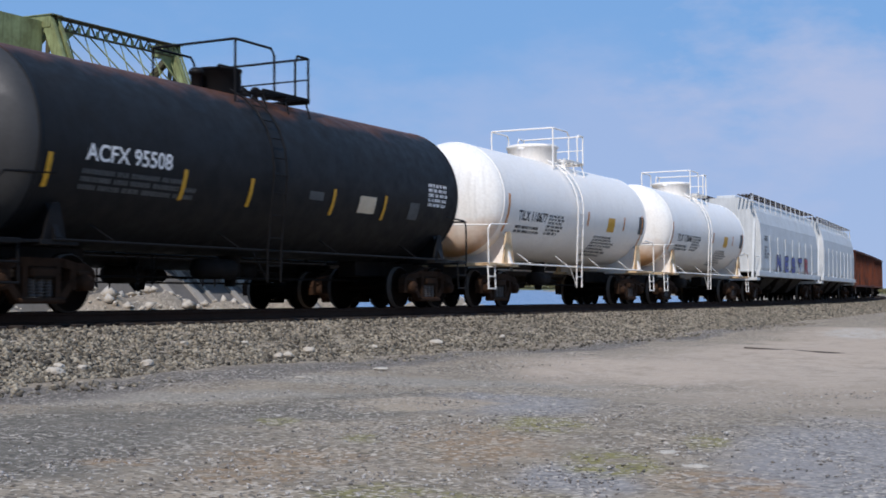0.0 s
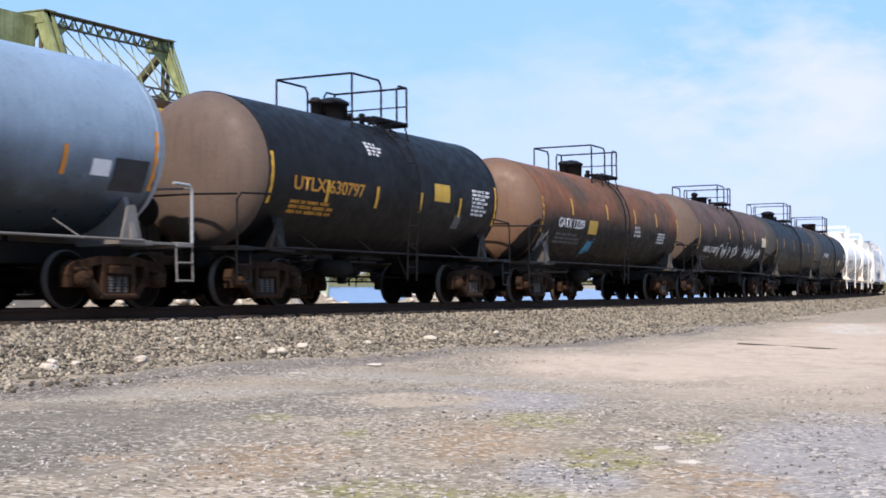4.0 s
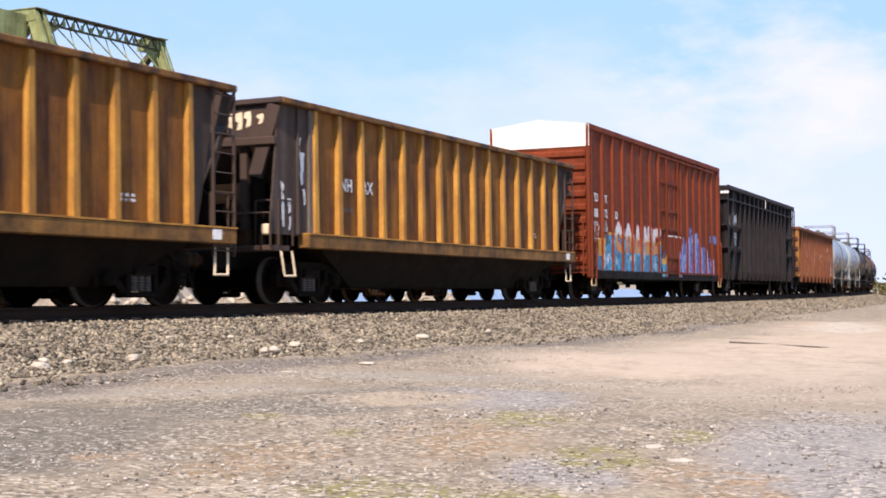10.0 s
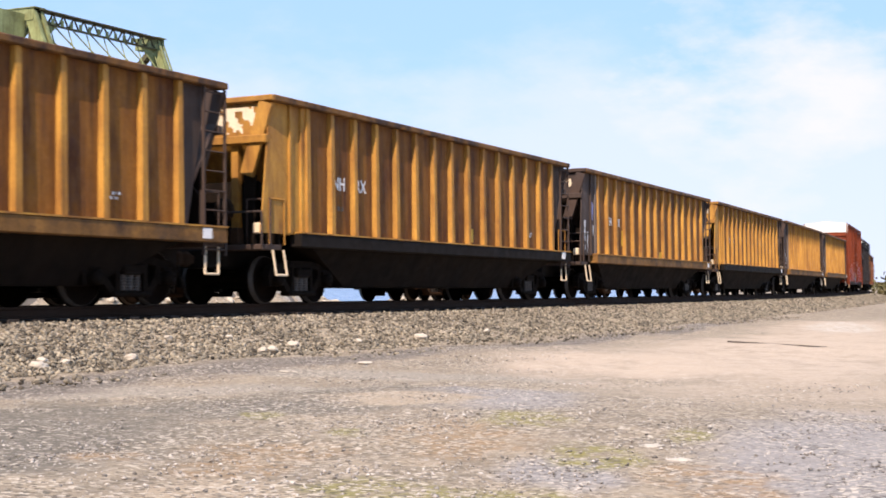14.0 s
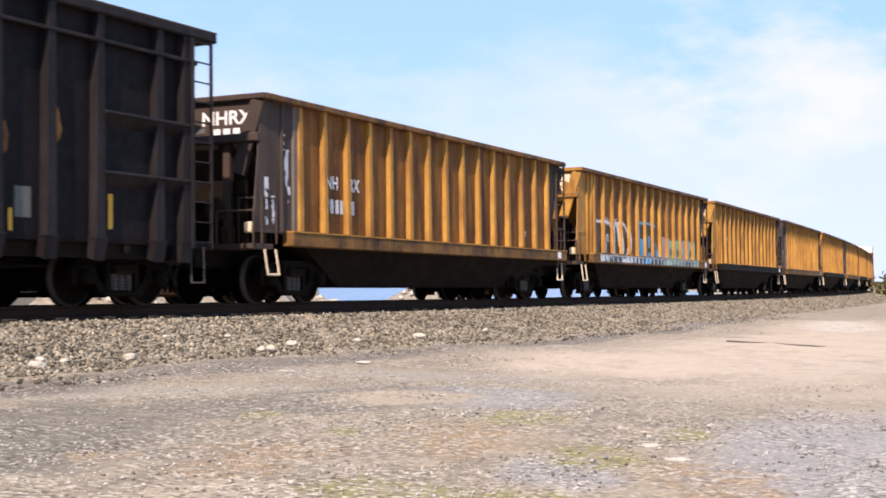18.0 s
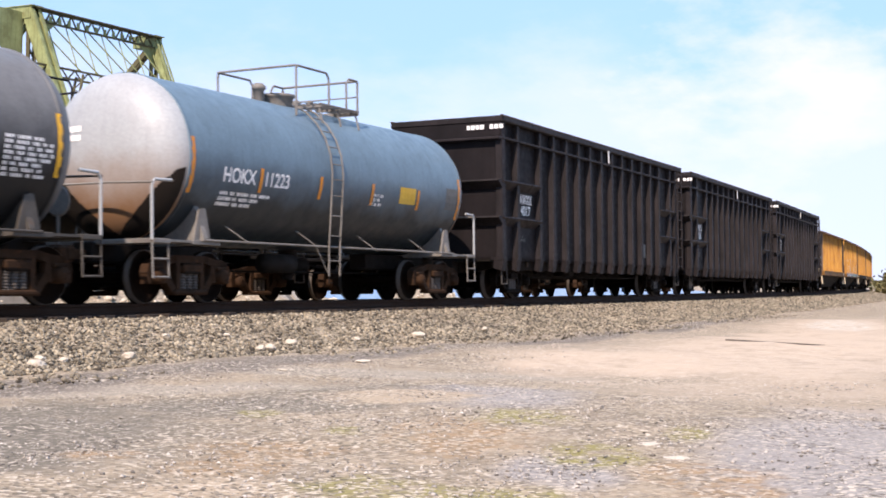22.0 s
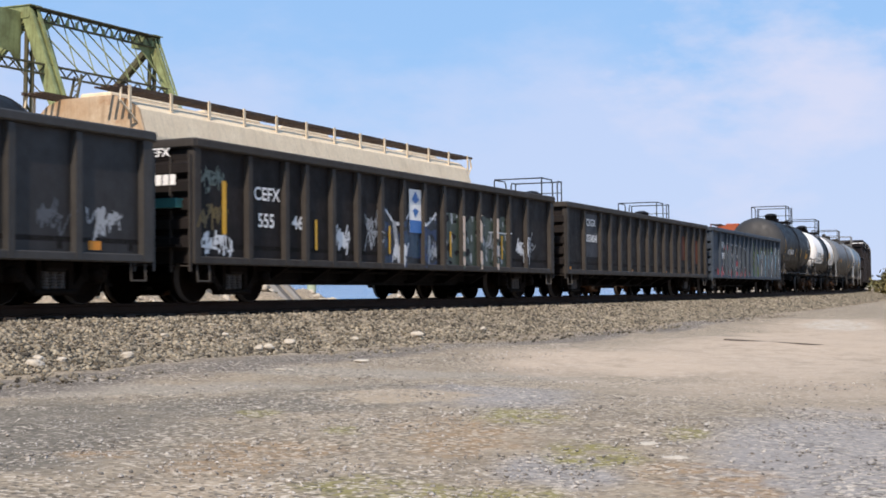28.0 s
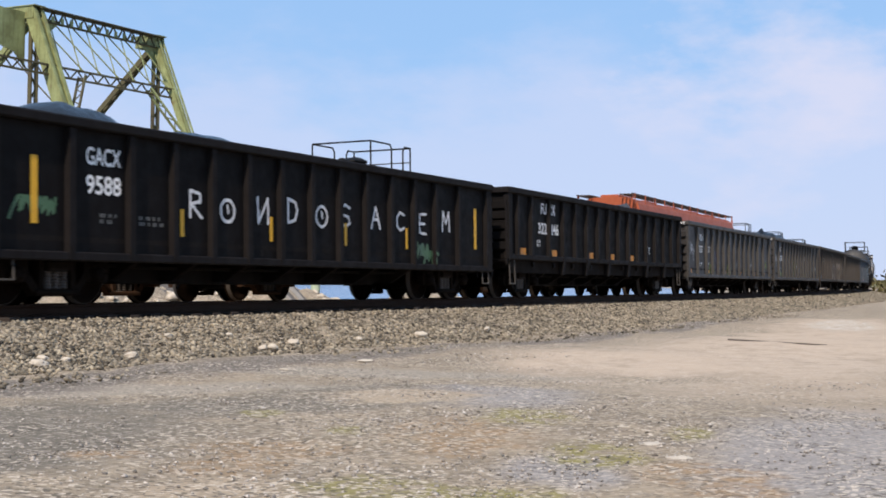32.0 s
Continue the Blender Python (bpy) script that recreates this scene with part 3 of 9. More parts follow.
def spray(parent, x0, x1, z0, z1, skin, paint, cell=0.026, label="", name="graffiti", tank=None):
    """Spray paint that follows the side: skin(x, z) is the side's y, paint(P, Q) gives a colour's number for each spot or -1.
    paint returns (numbers, names)."""
    xs, zs = np.arange(x0, x1, cell), np.arange(z0, z1, cell)
    P, Q = np.meshgrid(xs + cell / 2, zs + cell / 2)
    num, cols = paint(P, Q)
    sh = Shape()
    for j, z in enumerate(zs):
        row, i = num[j], 0
        while i < len(xs):
            c = row[i]
            if c < 0:
                i += 1
                continue
            y = skin(xs[i] + cell / 2, z)
            k = i + 1
            while k < len(xs) and row[k] == c and skin(xs[k] + cell / 2, z) == y and (k - i) < 12:
                k += 1
            xa, xb = xs[i], xs[i] + cell * (k - i)
            if tank:
                r, zc = tank
                ys = []
                for zz in (z, z + cell):
                    ys.append(-math.sqrt(max(0.01, (r + 0.007) ** 2 - (zz - zc) ** 2)))
                sh.add([(xa, ys[0], z), (xb, ys[0], z), (xb, ys[1], z + cell), (xa, ys[1], z + cell)], [(0, 1, 2, 3)], m=int(c))
            else:
                sh.add([(xa, y, z), (xb, y, z), (xb, y, z + cell), (xa, y, z + cell)], [(0, 1, 2, 3)], m=int(c))
            i = k
    if not sh.f:
        return None
    me = bpy.data.meshes.new(name)
    me.from_pydata(sh.v, [], sh.f)
    for c in cols:
        me.materials.append(GRAF[c])
    me.polygons.foreach_set("material_index", sh.mi)
    return part(name, me, None, parent, label)


def fuzz(P, Q, seed, k=1.0):
    r = random.Random(seed)
    out = np.zeros(P.shape)
    for _ in range(7):
        a, f = r.uniform(0, 6.28), r.uniform(1.2, 4.5) * k
        out += np.sin((P * math.cos(a) + Q * math.sin(a)) * f * 2 + r.uniform(0, 6.28))
    return out / 7


def burner(words, x, z, w, h, gap, fat, fill, outline, halo=None, seed=1, wild=0.12, edge=0.055):
    """Thick painted letters with outlines; fill(P, Q) picks the colour number inside."""
    r = random.Random(seed)
    strokes = []
    for i, ch in enumerate(words):
        ox = x + i * (w + gap)
        strokes.append([(ox + (px + r.uniform(-wild, wild) * 0.5) * w, z + (pz + r.uniform(-wild, wild) * 0.5) * h) for px, pz in GLYPH[ch]])

    def paint(P, Q):
        d = stroke_field(P, Q, strokes) + 0.02 * fuzz(P, Q, seed, 2.0)
        num = np.full(P.shape, -1)
        if halo is not None:
            num = np.where(d < fat * 2.6 + 0.12 * fuzz(P, Q, seed + 9), halo(P, Q), num)
        num = np.where(d < fat + edge, outline, num)
        num = np.where(d < fat, fill(P, Q), num)
        return num
    return paint


def scrawl(n, x0, x1, z0, z1, seed, fat=0.025, size=0.5):
    """Thin hand-styled tags: loops that say nothing."""
    r = random.Random(seed)
    strokes = []
    for _ in range(n):
        cx, cz = r.uniform(x0 + size / 2, x1 - size / 2), r.uniform(z0 + size / 2, max(z0 + size / 2 + 0.01, z1 - size / 2))
        # quick looping strokes with a slant, now and then crossed
        pts, x, up = [], cx - size * 0.5, r.random() < 0.5
        for k in range(r.randint(7, 10)):
            h = size * r.uniform(0.12, 0.55) * (1 if up else -1)
            pts.append((x + 0.25 * h + r.uniform(-0.08, 0.08) * size, cz + h + 0.08 * size * math.sin(k)))
            x += size * r.uniform(-0.1, 0.26)
            up = not up
        for _ in range(2):
            cut = [pts[0]]
            for (ax, az), (bx, bz) in zip(pts, pts[1:]):
                cut += [(0.75 * ax + 0.25 * bx, 0.75 * az + 0.25 * bz), (0.25 * ax + 0.75 * bx, 0.25 * az + 0.75 * bz)]
            pts = cut + [pts[-1]]
        strokes.append(pts)
        if r.random() < 0.5:
            strokes.append([(cx - size * 0.35, cz + size * r.uniform(-0.2, 0.3)), (cx + size * 0.1, cz + size * r.uniform(-0.1, 0.35)), (cx + size * 0.5, cz + size * r.uniform(-0.2, 0.3))])

    def paint(P, Q):
        return np.where(stroke_field(P, Q, strokes) < fat * 0.72, 0, -1)
    return paint


# ---------- running gear ----------
def make_side_frame():
    """Cast truss frame: arched top over the bearings, sloping tension arms, spring window between two columns."""
    sh = Shape()

    def arm(pts, w, h):
        for (xa, za), (xb, zb) in zip(pts, pts[1:]):
            sh.beam((xa, 0, za), (xb, 0, zb), w, h, up=(0, 1, 0))
        for x, z in pts[1:-1]:
            sh.lathe([(-h / 2, w * 0.5), (h / 2, w * 0.5)], 10, "y", (x, 0, z))
    arm([(-1.12, 0.5), (-1.08, 0.62), (-0.95, 0.69), (-0.74, 0.7), (-0.45, 0.76), (0.45, 0.76), (0.74, 0.7), (0.95, 0.69), (1.08, 0.62), (1.12, 0.5)], 0.13, 0.17)
    for s in (-1, 1):
        arm([(s * 0.69, 0.68), (s * 0.66, 0.46), (s * 0.43, 0.21)], 0.13, 0.15)
        arm([(s * 1.12, 0.52), (s * 1.1, 0.34)], 0.1, 0.16)
        arm([(s * 0.69, 0.5), (s * 0.7, 0.35)], 0.09, 0.16)
        arm([(s * 0.34, 0.2), (s * 0.34, 0.74)], 0.1, 0.18)
        sh.lathe([(-0.215, 0.02), (-0.215, 0.07), (-0.2, 0.085), (-0.195, 0.115), (-0.16, 0.13), (0.08, 0.13)], 16, "y", (s * 0.889, 0, 0.457))
        for k in range(3):
            a = k * 2.094 + 0.5
            sh.rod((s * 0.889 + 0.055 * math.cos(a), -0.235, 0.457 + 0.055 * math.sin(a)), (s * 0.889 + 0.055 * math.cos(a), -0.2, 0.457 + 0.055 * math.sin(a)), 0.016, 6)
        sh.box(s * 0.889 - 0.14, s * 0.889 + 0.14, -0.12, 0.1, 0.57, 0.64, 0.02)
    sh.box(-0.48, 0.48, -0.13, 0.13, 0.14, 0.235, 0.03)
    sh.box(-0.26, 0.26, -0.15, 0.13, 0.53, 0.68, 0.03)
    return sh


def make_spring():
    prof = []
    for k in range(6):
        z = 0.24 + k * 0.047
        prof += [(z, 0.06), (z + 0.012, 0.078), (z + 0.03, 0.078), (z + 0.042, 0.06)]
    return Shape().lathe(prof, 10, "z")


def make_wheelset(r=0.457):
    half = [(0.0, 0.085), (0.6, 0.085), (0.66, 0.12), (0.685, r - 0.08), (0.68, r - 0.02), (0.683, r + 0.026), (0.715, r + 0.026), (0.725, r + 0.004),
            (0.815, r - 0.003), (0.82, r - 0.015), (0.82, r - 0.07), (0.775, r - 0.1), (0.75, 0.2), (0.8, 0.15), (0.82, 0.09), (0.98, 0.08), (0.985, 0.02)]
    prof = [(-a, q) for a, q in reversed(half)] + half[1:]
    sh = Shape().lathe(prof, 28, "y")
    for k, f in enumerate(sh.f):
        rs = [math.hypot(sh.v[i][0], sh.v[i][2]) for i in f]
        ys = [abs(sh.v[i][1]) for i in f]
        if min(rs) > r - 0.02 and min(ys) > 0.72:
            sh.mi[k] = 1
    return sh


def truck(car, x, cast="frame_rust"):
    """A four-wheel truck under a car, x from the car's middle."""
    def bolster():
        sh = Shape()
        sh.box(-0.24, 0.24, -1.14, 1.14, 0.5, 0.66, 0.04)
        sh.box(-0.32, 0.32, -0.35, 0.35, 0.6, 0.72, 0.04)
        for s in (-1, 1):
            sh.box(s * 0.46 - 0.05, s * 0.46 + 0.05, -0.8, 0.8, 0.3, 0.42, 0.02)
            sh.box(s * 0.42 - 0.03, s * 0.42 + 0.06, -0.85, -0.62, 0.24, 0.5, 0.02)
            sh.box(s * 0.42 - 0.03, s * 0.42 + 0.06, 0.62, 0.85, 0.24, 0.5, 0.02)
        return sh
    tr = part("truck", shared("bolster", bolster, M["steel_dark"]), None, car, at=(x, 0, 0))
    for s in (-1, 1):
        part("side_frame", shared(("side_frame", cast), make_side_frame, M[cast]), None, tr, "rusty cast side frame" if cast == "frame_rust" else "rusty cast side frame, darkened as shaded", at=(0, s * 1.0, 0))
        for x in (-0.17, 0.0, 0.17):
            part("spring", shared("spring", make_spring, M["spring"]), None, tr, at=(x, s * 1.02, 0))
    for sx in (-1, 1):
        part("wheelset", shared("wheelset", make_wheelset, [M["wheel"], M["tread"]]), None, tr, "steel wheels on an axle", at=(sx * 0.889, 0, 0.457))
    return tr


def make_coupler():
    sh = Shape()
    sh.box(-0.75, -0.14, -0.075, 0.075, 0.76, 0.92, 0.02)
    sh.box(-0.22, 0.0, -0.16, 0.17, 0.70, 0.98, 0.05)
    sh.box(-0.04, 0.05, -0.17, -0.02, 0.71, 0.97, 0.04)
    return sh


def make_hose():
    sh = Shape()
    pts = [(-0.35, -0.28, 0.72), (-0.3, -0.28, 0.5), (-0.2, -0.24, 0.36), (-0.06, -0.18, 0.3), (0.0, -0.15, 0.32)]
    return sh.tube(pts, 0.028, 6)


def couplers(car, L, mat="steel_dark"):
    for s in (-1, 1):
        c = part("coupler", shared("coupler", make_coupler, M["frame_rust"]), None, car, at=(s * L / 2, 0, 0))
        h = part("air_hose", shared("air_hose", make_hose, M["steel_dark"]), None, car, at=(s * L / 2, 0, 0))
        if s < 0:
            c.rotation_euler = h.rotation_euler = (0, 0, math.pi)


def grab(car, pts, mat, r=0.016, name="grab_iron", label=""):
    return part(name, Shape().tube(pts, r), mat, car, label)


def ladder(car, x0, x1, y, z0, z1, mat, name="ladder", step=0.34, axis="x", n0=None):
    """Two rails and rungs, flat against a side (axis x) or an end (axis y: x is its place, y runs from y to n0)."""
    sh = Shape()
    if axis == "x":
        for x in (x0, x1):
            sh.box(x - 0.018, x + 0.018, y - 0.03, y + 0.02, z0, z1)
        z = z0 + 0.1
        while z < z1:
            sh.rod((x0, y - 0.012, z), (x1, y - 0.012, z), 0.014)
            z += step
    else:
        for yy in (y, n0):
            sh.box(x0 - 0.025, x0 + 0.025, yy - 0.018, yy + 0.018, z0, z1)
        z = z0 + 0.1
        while z < z1:
            sh.rod((x0, y, z), (x0, n0, z), 0.014)
            z += step
    return part(name, sh, mat, car)


def brake_gear(car, span):
    sh = Shape()
    sh.lathe([(-0.3, 0.0), (-0.3, 0.14), (0.3, 0.14), (0.3, 0.0)], 14, "x", (0.9, 0.35, 0.78))
    sh.rod((1.2, 0.35, 0.78), (1.9, 0.2, 0.72), 0.025)
    sh.rod((-span, 0.1, 0.6), (span, 0.1, 0.62), 0.022)
    part("brake_cylinder", sh, M["steel_dark"], car)
    sh = Shape()
    sh.lathe([(-0.55, 0.0), (-0.5, 0.19), (0.5, 0.19), (0.55, 0.0)], 16, "x", (-1.1, -0.45, 0.76))
    part("air_tank", sh, M["steel_dark"], car)


# ---------- tank cars ----------
def tank_car(L, label, body, head=None, dia=2.95, top=4.02, trim=None, dome="low", band=None, stripes=6, rails="bars", saddle=None,
             stripe_mat="yellow", lx=0.3, over=0.92, strips=None, strip_z=(2.02, 2.46), tall_strips=True, low_dark=None, name="tank_car", group="freight train", rust_ends=False, dome_x=-0.35, deck=(-1.12, 1.32)):
    car = thing(name, label, "railway car", group)
    trim = trim or body
    saddle = saddle or trim
    r, zc = dia / 2, top - dia / 2
    half = L / 2 - over
    hd = 0.65
    prof_mid = [(-half + hd, r)] + [(x, r) for x in np.linspace(-half + hd, half - hd, 7)[1:-1]] + [(half - hd, r)]
    car["barrel"] = (r, zc)
    if band:
        sh = Shape()
        a, b = band
        cuts = [-half + hd, a, b, half - hd]
        sh.lathe([(cuts[0], r), ((cuts[0] + a) / 2, r), (a, r), ((a + b) / 2, r), (b, r), ((b + cuts[3]) / 2, r), (cuts[3], r)], 56, "x", (0, 0, zc))
        for k, q in enumerate(sh.f):
            if a < np.mean([sh.v[i][0] for i in q]) < b:
                sh.mi[k] = 1
        # the lower shell is black
        for k, q in enumerate(sh.f):
            if np.mean([sh.v[i][2] for i in q]) < zc - 0.62:
                sh.mi[k] = 1
        tank = part("tank", sh, [M[body], M["black_tank"]], car)
    else:
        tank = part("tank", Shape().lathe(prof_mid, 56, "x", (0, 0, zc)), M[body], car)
    for s in (-1, 1):
        pr = []
        for k in range(9):
            a = k / 8 * math.pi / 2
            pr.append((s * (half - hd + hd * math.sin(a)), max(0.01, r * (math.cos(a) ** 0.72 if k < 8 else 0.0))))
        part("tank_head", Shape().lathe(pr, 56, "x", (0, 0, zc)), M[head or body], car)
        part("seam_band", Shape().lathe([(s * (half - hd) - 0.04, r + 0.001), (s * (half - hd) - 0.035, r + 0.009), (s * (half - hd) + 0.035, r + 0.009), (s * (half - hd) + 0.04, r + 0.001)], 56, "x", (0, 0, zc)), M[body], car)
        # stub sill, saddle and end deck
        xe = s * (L / 2 - 0.62)
        xt = s * (half - 1.15)
        sh = Shape()
        x0, x1 = sorted((s * (L / 2 - 0.55), s * (half - 3.0)))
        sh.box(x0, x1, -0.22, 0.22, 0.7, 1.05, 0.02)
        part("stub_sill", sh, M["steel_dark"], car)
        sh = Shape()
        lo = zc - math.sqrt(max(0.04, r * r - 1.15 ** 2))
        sh.prism([(-1.4, 1.0), (1.4, 1.0), (1.42, 1.12), (1.15, lo + 0.25), (0.6, lo - 0.1), (-0.6, lo - 0.1), (-1.15, lo + 0.25), (-1.42, 1.12)], xt - 0.06, xt + 0.06, "x")
        part("saddle", sh, M[saddle], car)
        for sy in (-1, 1):
            sh = Shape()
            gw, gh = (0.36, 1.86) if rust_ends else (0.24, 1.6)
            sh.prism([(xt - gw, 1.08), (xt + gw, 1.08), (xt + gw * 0.45, gh), (xt + gw * 0.3, gh + 0.05), (xt - gw * 0.35, gh + 0.02)], sy * 1.3, sy * 1.34)
            sh.box(xt - 0.02, xt + 0.02, min(sy * 1.02, sy * 1.3), max(sy * 1.02, sy * 1.3), 1.08, 1.5)
            sh.box(xt - 0.4, xt + 0.4, min(sy * 1.05, sy * 1.44), max(sy * 1.05, sy * 1.44), 1.0, 1.08, 0.01)
            part("saddle_gusset", sh, M["rust_saddle" if rust_ends else saddle], car)
        sh = Shape()
        x0, x1 = sorted((xe, xt))
        for sy in (-1, 1):
            sh.box(x0, x1, min(sy * 0.95, sy * 1.42), max(sy * 0.95, sy * 1.42), 1.03, 1.07)
        x0, x1 = sorted((xe - s * 0.45, xe))
        sh.box(x0, x1, -1.44, 1.44, 1.0, 1.08, 0.01)
        part("end_deck", sh, M["rust_saddle" if rust_ends else trim], car)
        # hand rails at the end
        t = M[trim]
        if rails == "hoop":
            pts = [(xe, -1.4, 1.05), (xe, -1.4, 1.95), (xe - s * 0.06, -1.4, 2.05), (xe - s * 0.5, -1.42, 2.06)]
            grab(car, pts, M["pale_head"], 0.028, "end_hand_rail", "pale bent pipe hand rail")
            grab(car, [(xe, 1.4, 1.05), (xe, 1.4, 2.05), (xe - s * 0.5, 1.42, 2.06)], M["pale_head"], 0.028, "end_hand_rail")
        else:
            grab(car, [(xe, -1.42, 1.05), (xe, -1.42, 1.9), (xe - s * 0.12, -1.43, 2.02), (xe - s * 1.1, -1.46, 2.06)], t, 0.02, "end_hand_rail")
            grab(car, [(xe, 1.42, 1.05), (xe, 1.42, 1.9), (xe - s * 0.12, 1.43, 2.02), (xe - s * 1.1, 1.46, 2.06)], t, 0.02, "end_hand_rail")
        grab(car, [(xe, -1.42, 2.0), (xe + s * 0.02, -0.5, 2.03), (xe + s * 0.02, 0.5, 2.03), (xe, 1.42, 2.0)], t, 0.02, "end_cross_rail")
        for sy in (-1, 1):
            sh = Shape()
            for dx in (0.0, 0.42):
                sh.rod((xe - s * dx, sy * 1.4, 1.02), (xe - s * dx, sy * 1.42, 0.42), 0.018)
            for z in (0.44, 0.74):
                sh.rod((xe, sy * 1.42, z), (xe - s * 0.42, sy * 1.42, z), 0.018)
            part("sill_step", sh, M[trim], car)
        truck(car, s * (half - 1.15))
    # side hand rail with brackets
    for sy in (-1, 1):
        xa = half - 1.3
        grab(car, [(-xa - 0.3, sy * 1.46, 1.08), (xa + 0.3, sy * 1.46, 1.08)], M[trim], 0.022, "side_rail")
        for k, x in enumerate(np.linspace(-xa + 1.1, xa - 1.1, 4)):
            if abs(x) < 0.7:
                continue
            part("rail_bracket", Shape().beam((x, sy * 1.46, 1.06), (x - 0.36 * (1 if k < 2 else 1), sy * 1.2, 1.36), 0.07, 0.02), M[trim], car)
        # ladder beside the dome, bowed over the barrel
        sh = Shape()
        arc = [(sy * 1.49, 0.5), (sy * 1.5, 1.1), (sy * (r + 0.09), zc - 0.25)]
        for a in np.linspace(0, 1.15, 6):
            arc.append((sy * (r + 0.1) * math.cos(a), zc + (r + 0.1) * math.sin(a)))
        for x in (lx, lx + 0.42):
            sh.tube([(x, y, z) for y, z in arc], 0.02, 5)
        for (y0, z0), (y1, z1) in zip(arc, arc[1:]):
            k = max(1, int(math.hypot(y1 - y0, z1 - z0) / 0.33))
            for i in range(k):
                f = (i + 0.5) / k
                sh.rod((lx, y0 + (y1 - y0) * f, z0 + (z1 - z0) * f), (lx + 0.42, y0 + (y1 - y0) * f, z0 + (z1 - z0) * f), 0.013, 5)
        for x, dx in ((lx, -0.45), (lx + 0.42, 0.12)):
            sh.rod((x, sy * 1.49, 0.52), (x + dx, sy * 1.46, 1.08), 0.014, 5)
        part("ladder", sh, M[trim], car)
    # dome, deck and its rails
    zt = zc + r
    sh = Shape()
    sh.lathe([(zt - 0.15, 0.33), (zt + 0.3, 0.33), (zt + 0.31, 0.37), (zt + 0.37, 0.37), (zt + 0.4, 0.31), (zt + 0.46, 0.2), (zt + 0.49, 0.02)] if dome == "high" else
             [(zt - 0.3, 0.72), (zt + 0.34, 0.72), (zt + 0.35, 0.76), (zt + 0.42, 0.76), (zt + 0.45, 0.68), (zt + 0.47, 0.02)] if dome == "wide" else
             [(zt - 0.2, 0.43), (zt + 0.4, 0.43), (zt + 0.41, 0.45), (zt + 0.45, 0.45), (zt + 0.46, 0.02)] if dome == "drum" else
             [(zt - 0.1, 0.32), (zt + 0.16, 0.32), (zt + 0.18, 0.36), (zt + 0.24, 0.36), (zt + 0.25, 0.02)], 20, "z", (dome_x, 0, 0))
    part("dome", sh, M[trim], car)
    for x, y, k in ((0.25, 0.25, 1.0), (0.7, 0.2, 1.0), (dome_x - 0.62, 0.05, 1.5), (0.5, -0.25, 0.8)):
        part("valve", Shape().lathe([(zt - 0.1, 0.075 * k), (zt + 0.18 * k, 0.075 * k), (zt + 0.19 * k, 0.1 * k), (zt + 0.23 * k, 0.1 * k), (zt + 0.27 * k, 0.06 * k), (zt + 0.28 * k, 0.01)], 12, "z", (x, y, 0)), M[trim], car)
    d0, d1 = deck
    dm = d0 + (d1 - d0) * 0.36
    sh = Shape()
    for sy in (-1, 1):
        y0, y1 = sorted((sy * 0.42, sy * 0.95))
        for k in range(5):
            yy = y0 + (y1 - y0) * k / 4
            sh.box(dm, d1 + 0.03, yy - 0.025, yy + 0.025, zt + 0.0, zt + 0.035)
        for x in (dm + 0.05, (dm + d1) / 2, d1 - 0.02):
            sh.box(x - 0.03, x + 0.03, y0 - 0.03, y1 + 0.03, zt - 0.05, zt)
            sh.rod((x, sy * 0.9, zt), (x, sy * 1.0, zc + math.sqrt(max(0, r * r - 1.0))), 0.02)
    sh.box(d1 - 0.05, d1 + 0.05, -0.95, 0.95, zt - 0.06, zt + 0.03)
    part("dome_deck", sh, M[trim], car, "open grating deck beside the dome")
    hh = 0.68 if dome == "low" else 0.84
    zf = zc + math.sqrt(max(0, r * r - 0.9)) + 0.01
    for sy in (-1, 1):
        y = sy * 0.95
        grab(car, [(d0, y, zf), (d0, y, zt + hh - 0.05), (d0 + 0.05, y, zt + hh), (0.14 * d0 + 0.86 * dm + 0.4, y, zt + hh), (0.14 * d0 + 0.86 * dm + 0.5, y, zt + hh - 0.12), (0.14 * d0 + 0.86 * dm + 0.5, y, zt)], M[trim], 0.024, "dome_rail")
        grab(car, [(d1 - 0.47, y, zt), (d1 - 0.47, y, zt + hh - 0.12), (d1 - 0.37, y, zt + hh), (d1, y, zt + hh), (d1, y, zt)], M[trim], 0.024, "dome_rail")
    for x in (d0, d1):
        grab(car, [(x, -0.95, zt + hh), (x, 0.95, zt + hh)], M[trim], 0.024, "dome_rail")
    grab(car, [(d1, -0.95, zt + hh * 0.5), (d1, 0.95, zt + hh * 0.5)], M[trim], 0.016, "dome_rail")
    # bottom outlet and brake parts
    sh = Shape()
    sh.lathe([(0.45, 0.1), (0.62, 0.12), (0.64, 0.2), (1.3, 0.2)], 12, "z")
    part("bottom_outlet", sh, M["steel_dark"], car)
    brake_gear(car, half - 2.4)
    sh = Shape()
    sh.lathe([(0, 0.24), (0.02, 0.27), (0.04, 0.24)], 18, "x", (-L / 2 + 0.5, 0.5, 1.75))
    sh.rod((-L / 2 + 0.52, 0.5, 1.0), (-L / 2 + 0.52, 0.5, 1.75), 0.03)
    part("brake_wheel", sh, M[trim], car)
    # reflective strips: tall ones at the seams, short ones between
    if stripes:
        def strip(lo, hi):
            def make():
                aa = np.linspace(math.asin((lo - zc) / r), math.asin((hi - zc) / r), 5)
                vs = [(x, -(r + 0.011) * math.cos(a), zc + (r + 0.011) * math.sin(a)) for a in aa for x in (-0.05, 0.05)]
                return Shape().add(vs, [(2 * i, 2 * i + 1, 2 * i + 3, 2 * i + 2) for i in range(4)])
            return make
        xs = np.linspace(-half + hd + 0.06, half - hd - 0.06, stripes) if strips is None else strips
